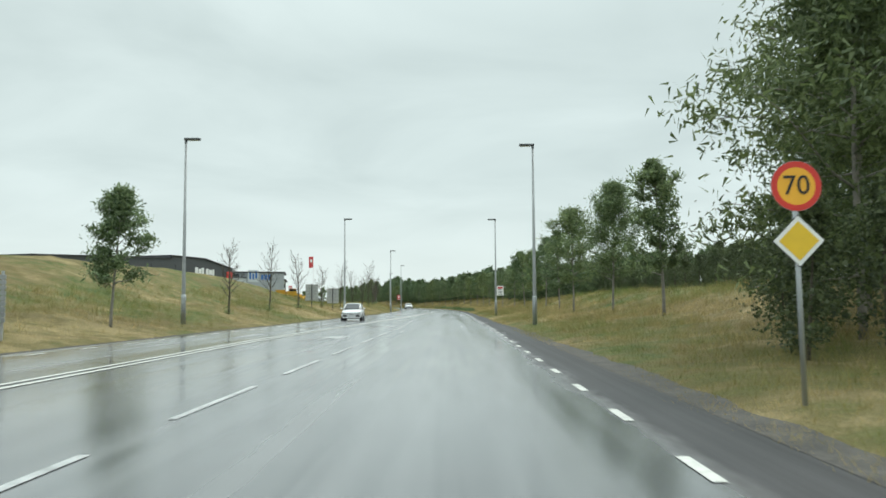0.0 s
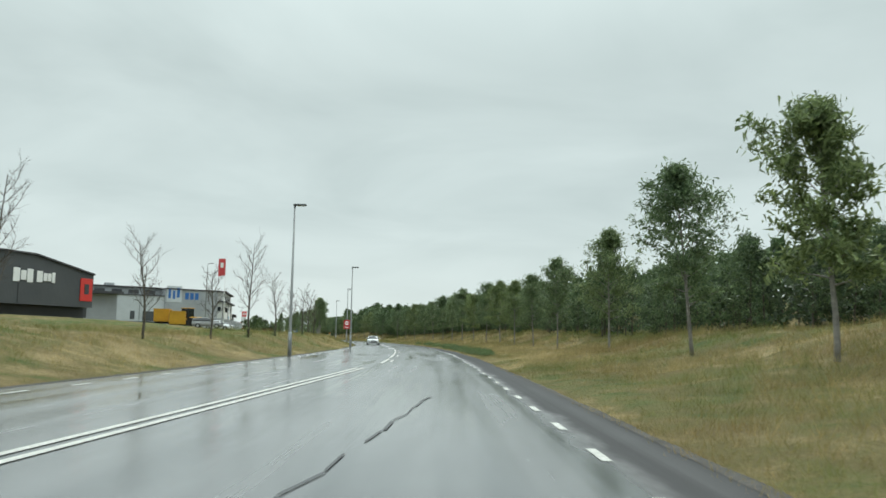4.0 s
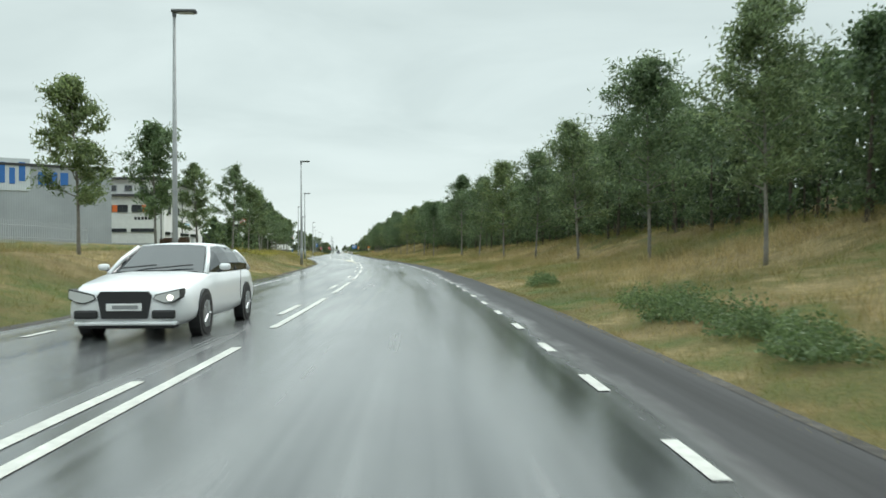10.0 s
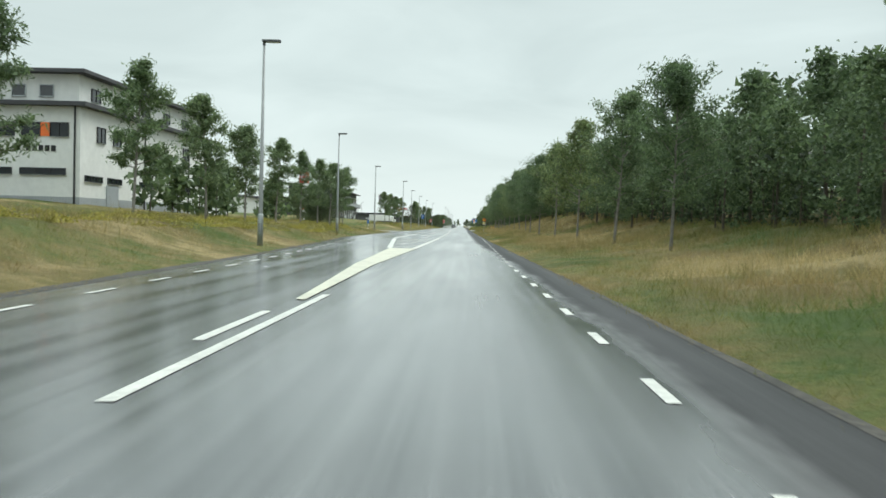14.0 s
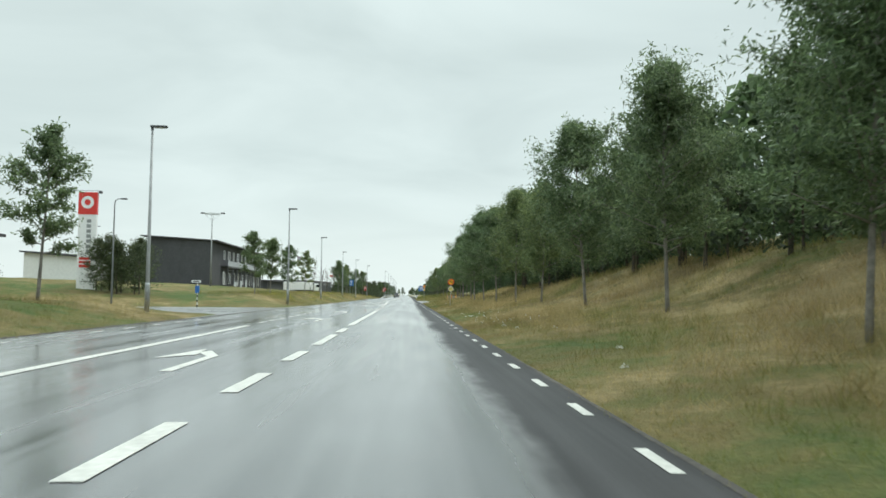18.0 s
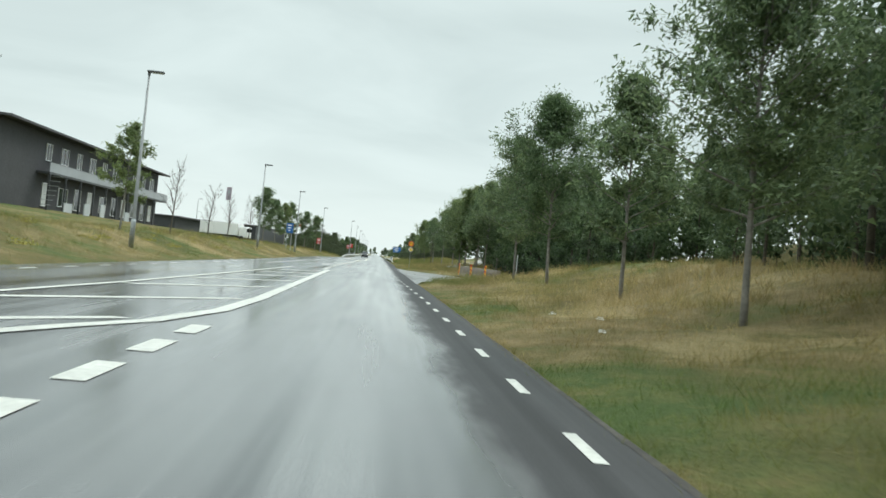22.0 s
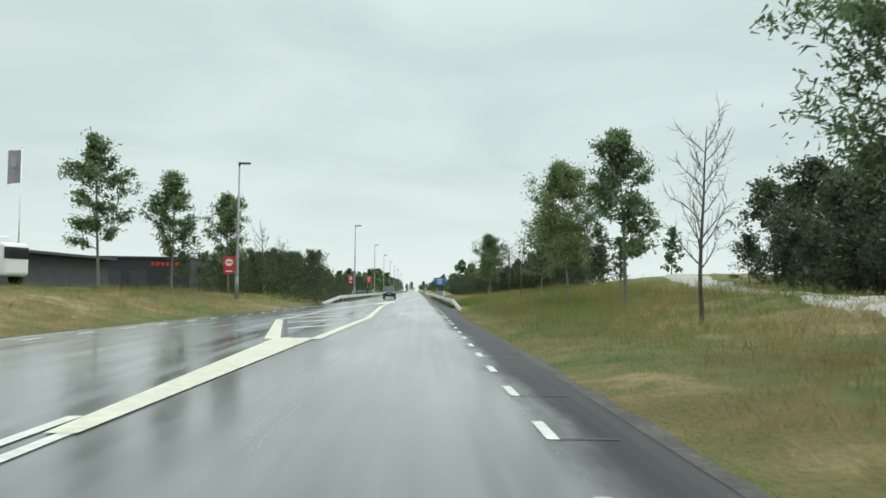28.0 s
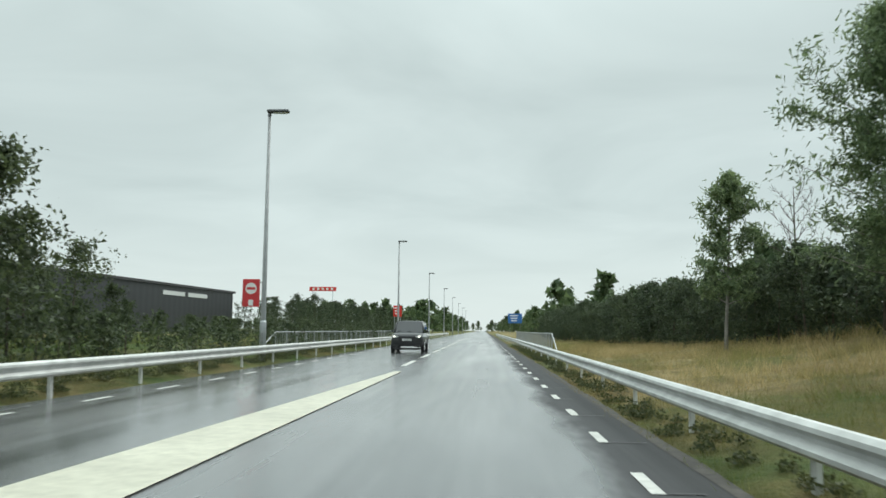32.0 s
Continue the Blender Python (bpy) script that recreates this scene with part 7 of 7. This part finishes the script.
# the ribbed backs of two signs along the verge
for s, d, lift in ((84.5, -14.5, 0.75), (91.5, -13.3, 0.8)):
    ob = thing("ribbed_sign", "pale ribbed aluminium sign seen from behind on a dark post", "sign board", spot(s, d, yaw=4), group="ribbed signs")
    part("post", Geo().tube([(0, -0.05, -0.3), (0, -0.05, lift + 1.75)], 0.045, 8), CARTRIM, ob)
    part("sheet", Geo().box((0, 0.03, lift + 0.85), (1.3, 0.01, 1.7)), POLE, ob)
    for k in range(11):
        part("rib", Geo().box((0, 0.0, lift + 0.07 + 0.157 * k), (1.3, 0.05, 0.075), bevel=0.008), GALV_PALE, ob)
ob = thing("snow_stake", "tall thin white roadside stake", "stake", spot(500, 12.5))
part("rod", Geo().tube([(0, 0, -0.2), (0, 0, 2.6)], [0.03, 0.025], 6), WHITE, ob)
ob = thing("yard_fence", "grey upright-paled fence before the warehouses", "fence")
pale = Geo().box((0, 0, 0), (0.14, 0.03, 1.9), bevel=0.006).mesh("paling", CLAD_GREY)
for q in np.arange(205, 280, 0.42):
    b = part("paling", pale, CLAD_GREY, ob)
    px, py = at(q, -29.5)
    b.matrix_basis = Matrix.Translation((float(px), float(py), float(ground_z(q, -29.5)) + 0.95)) @ Matrix.Rotation(float(heading(q)) + math.pi / 2, 4, "Z")
for z in (0.5, 1.5):
    q = np.arange(205, 281, 5.0)
    px, py = at(q, -29.6)
    part("rail", Geo().tube(np.stack([px, py, ground_z(q, np.full_like(q, -29.6)) + z], 1), 0.04, 4), GALV, ob)
# stacks of pallets beside the white factory
for k in range(5):
    ob = thing("pallet_stack", "stack of weathered wooden pallets", "pallets", spot(289 + 1.5 * (k % 3) * 1.3, -22.5 - 1.4 * (k // 3), yaw=trng.uniform(-5, 5)), group="pallet stacks")
    for j in range(9 + k % 3):
        part("deck", Geo().box((0, 0, 0.13 + 0.145 * j), (1.2, 0.8, 0.03)), TIMBER, ob)
        part("bearer", Geo().box((0, 0, 0.06 + 0.145 * j), (1.15, 0.12, 0.10)), TIMBER, ob)

# ---- a paved path up the bank on the right ----
s = np.linspace(534, 655, 240)
dd = np.interp(s, [534, 545, 556, 568, 580, 600, 615, 627, 640, 655], [11.2, 11.0, 11.6, 14.2, 17.4, 22.2, 24.5, 27, 33, 42])
rows = []
for k in range(9):
    q = dd - 1.4 + 0.35 * k
    x, y = at(s, q)
    rows.append(np.stack([x, y, ground_z(s, q) + (0.05 if 0 < k < 8 else -0.05)], 1))
v = np.concatenate(rows)
f = [(k * 240 + i, (k + 1) * 240 + i, (k + 1) * 240 + i + 1, k * 240 + i + 1) for k in range(8) for i in range(239)]
tagged(new("path", raw_mesh("path", v, f, CONCRETE, np.stack([v[:, 0], v[:, 1]], 1))), "pale paved path climbing the bank", "path", kind="structure")

# ---- grass and weeds ----
def meadow(name, side, count, seed, label, far=13.0):
    rng = np.random.default_rng(seed)
    s = rng.uniform(-2, 690, count)
    r = 0.07 + far * rng.uniform(0, 1, count) ** 1.7
    d = right_edge(s) + r if side > 0 else left_edge(s) - r
    keep = np.where(side > 0, ~((s > junction_near(r) - 0.4) & (s < junction_far(r) + 0.4) & (r < 30)), ~((s > 394) & (s < 434)))
    s, r, d = s[keep], r[keep], d[keep]
    blades = 6
    n = len(s)
    x, y = at(s, d)
    z = ground_z(s, d)
    patch = 0.5 + 0.5 * np.sin(x * 0.31 + 1.0) * np.sin(y * 0.23 + x * 0.11)
    tall = (0.12 + 0.30 * np.clip((r - 0.7) / 2.5, 0, 1)) * (0.5 + 0.85 * patch) * rng.uniform(0.6, 1.35, n)
    tall = tall * (1 + 0.9 * (d > 0) * smooth((s - 574) / 8) * smooth((632 - s) / 12) * smooth((r - 0.8) / 1.5))
    base = np.repeat(np.stack([x, y, z - 0.03], 1), blades, 0)
    m = n * blades
    base[:, :2] += rng.normal(0, 0.11, (m, 2))
    h = np.repeat(tall, blades) * rng.uniform(0.6, 1.2, m)
    a = rng.uniform(0, 6.283, m)
    w = rng.uniform(0.003, 0.008, m) * (1 + np.repeat(np.clip((np.abs(r) - 3) / 8, 0, 1), blades))
    lean = rng.normal(0, 0.55, (m, 2)) * h[:, None]
    side_v = np.stack([np.cos(a) * w, np.sin(a) * w, np.zeros(m)], 1)
    top = base + np.concatenate([lean, h[:, None]], 1)
    v = np.stack([base - side_v, base + side_v, top], 1).reshape(-1, 3)
    me = raw_mesh(name, v, np.arange(3 * m).reshape(-1, 3), BLADE, dry=np.repeat(dryness(s, d), blades * 3))
    return tagged(new(name, me), label, "grass", kind="stuff")


meadow("grass_right", 1, 95000, 21, "tall dry and green meadow grass on the verge")
meadow("grass_left", -1, 50000, 22, "tall dry and green meadow grass on the verge", 11.0)


def clumps(name, label, places, seed, mat, leaf, dens):
    """Low mounds of small leaves: one mesh. Places: s, d, radius, height."""
    rng = np.random.default_rng(seed)
    vs, fs, n = [], [], 0
    for s, d, r, h in places:
        k = int(dens * r * r) + 40
        p = rng.normal(0, 1, (k, 3))
        p /= np.linalg.norm(p, axis=1)[:, None]
        p *= (rng.uniform(0, 1, k) ** 0.4)[:, None]
        p[:, 2] = np.abs(p[:, 2])
        p = p * [r, r, h]
        p[:, 2] *= 0.75 + 0.5 * np.sin(p[:, 0] * 5 / r + s) * np.sin(p[:, 1] * 4 / r)
        x, y = at(s, d)
        v, f = leaf_quads(rng, p + [float(x), float(y), float(ground_z(s, d)) + 0.03], leaf)
        vs.append(v)
        fs.append(f + n)
        n += len(v)
    return tagged(new(name, raw_mesh(name, np.concatenate(vs), np.concatenate(fs), mat)), label, "weeds", kind="stuff")


weeds = []
for a, b, off in ((135.5, 145, 4.15), (148.6, 149.6, 4.3), (153, 163.5, 4.2), (165.5, 180, 4.3), (183, 185, 4.4), (190.5, 194, 4.3), (203, 212, 4.8), (221, 223, 4.4)):
    weeds += [(s + wr.uniform(-.3, .3), off + wr.uniform(-0.35, 0.4), wr.uniform(0.4, 0.65), wr.uniform(0.32, 0.58)) for s in np.arange(a, b, 0.55)]
rough = [(s + wr.uniform(-.3, .3), 3.2 + wr.uniform(-.12, .4), wr.uniform(0.12, 0.24), wr.uniform(0.10, 0.24)) for s in np.arange(606, 690, 0.4)]
rough += [(s + wr.uniform(-.3, .3), -7.55 - wr.uniform(0, .7), wr.uniform(0.2, 0.4), wr.uniform(0.2, 0.38)) for s in np.arange(624, 690, 0.5)]
clumps("verge_weeds", "rough brown-green weeds under the guard rails", rough, 21, leaf_mat("rough_weed_leaf", (0.056, 0.068, 0.028), (0.140, 0.140, 0.062)), 0.042, 2600)
clumps("weeds", "low mounds of green weeds in the verge grass", weeds, 15, LEAF_WEED, 0.05, 2600)
foot = [(s, d, 0.35, 0.8) for s, d in [(149.1, -13), (160.3, -13), (171.8, -13), (183.5, -13.2), (138, -13.2), (53.5, -14.7), (65.5, -14.7), (78, -14.7), (92, -14.6)]]
clumps("sucker_shoots", "small leafy shoots round the feet of the bare trees", foot, 16, LEAF, 0.09, 900)
flowers = [(s + wr.uniform(-1, 1), float(left_edge(s)) - wr.uniform(2.2, 5.5), wr.uniform(0.3, 0.8), wr.uniform(0.25, 0.45)) for s in list(np.arange(438, 520, 3.0)) + list(np.arange(606, 622, 3.0))]
flowers += [(s + wr.uniform(-1, 1), -12.4 - float(np.interp(s, [255, 310, 375], [0, 1.2, 2.4])) + wr.uniform(-1.6, 1.8), wr.uniform(0.5, 1.3), wr.uniform(0.2, 0.4)) for s in np.arange(256, 376, 0.9)]
flowers += [(s + wr.uniform(-.5, .5), -14.2 + wr.uniform(-.8, .8), wr.uniform(0.4, 0.9), wr.uniform(0.3, 0.5)) for s in np.arange(442, 450, 0.8)]
clumps("yellow_flowers", "patches of yellow wildflowers in the verge", flowers, 17, plain("yellow_bloom", (0.34, 0.30, 0.045), 0.8, var=0.3, scale=1.5), 0.06, 330)
litter = [(s, d, 0.09, 0.08) for s, d in [(366, 3.9), (369, 4.6), (392, 4.3), (397, 3.8), (445, 4.8), (447, 5.3), (450, 4.9), (507.8, 6.4), (384, 4.0), (387.3, 4.7), (381.5, 4.2), (389, 5.6), (379.5, 5.2)]]
litter += [(s + wr.uniform(-.5, .5), 3.5 + 2.2 * wr.uniform(0, 1) ** 1.5, 0.04, 0.04) for s in np.arange(384, 404, 0.7)]
clumps("white_blooms", "small white wildflowers near the asphalt edge", litter, 18, WHITE, 0.03, 10)
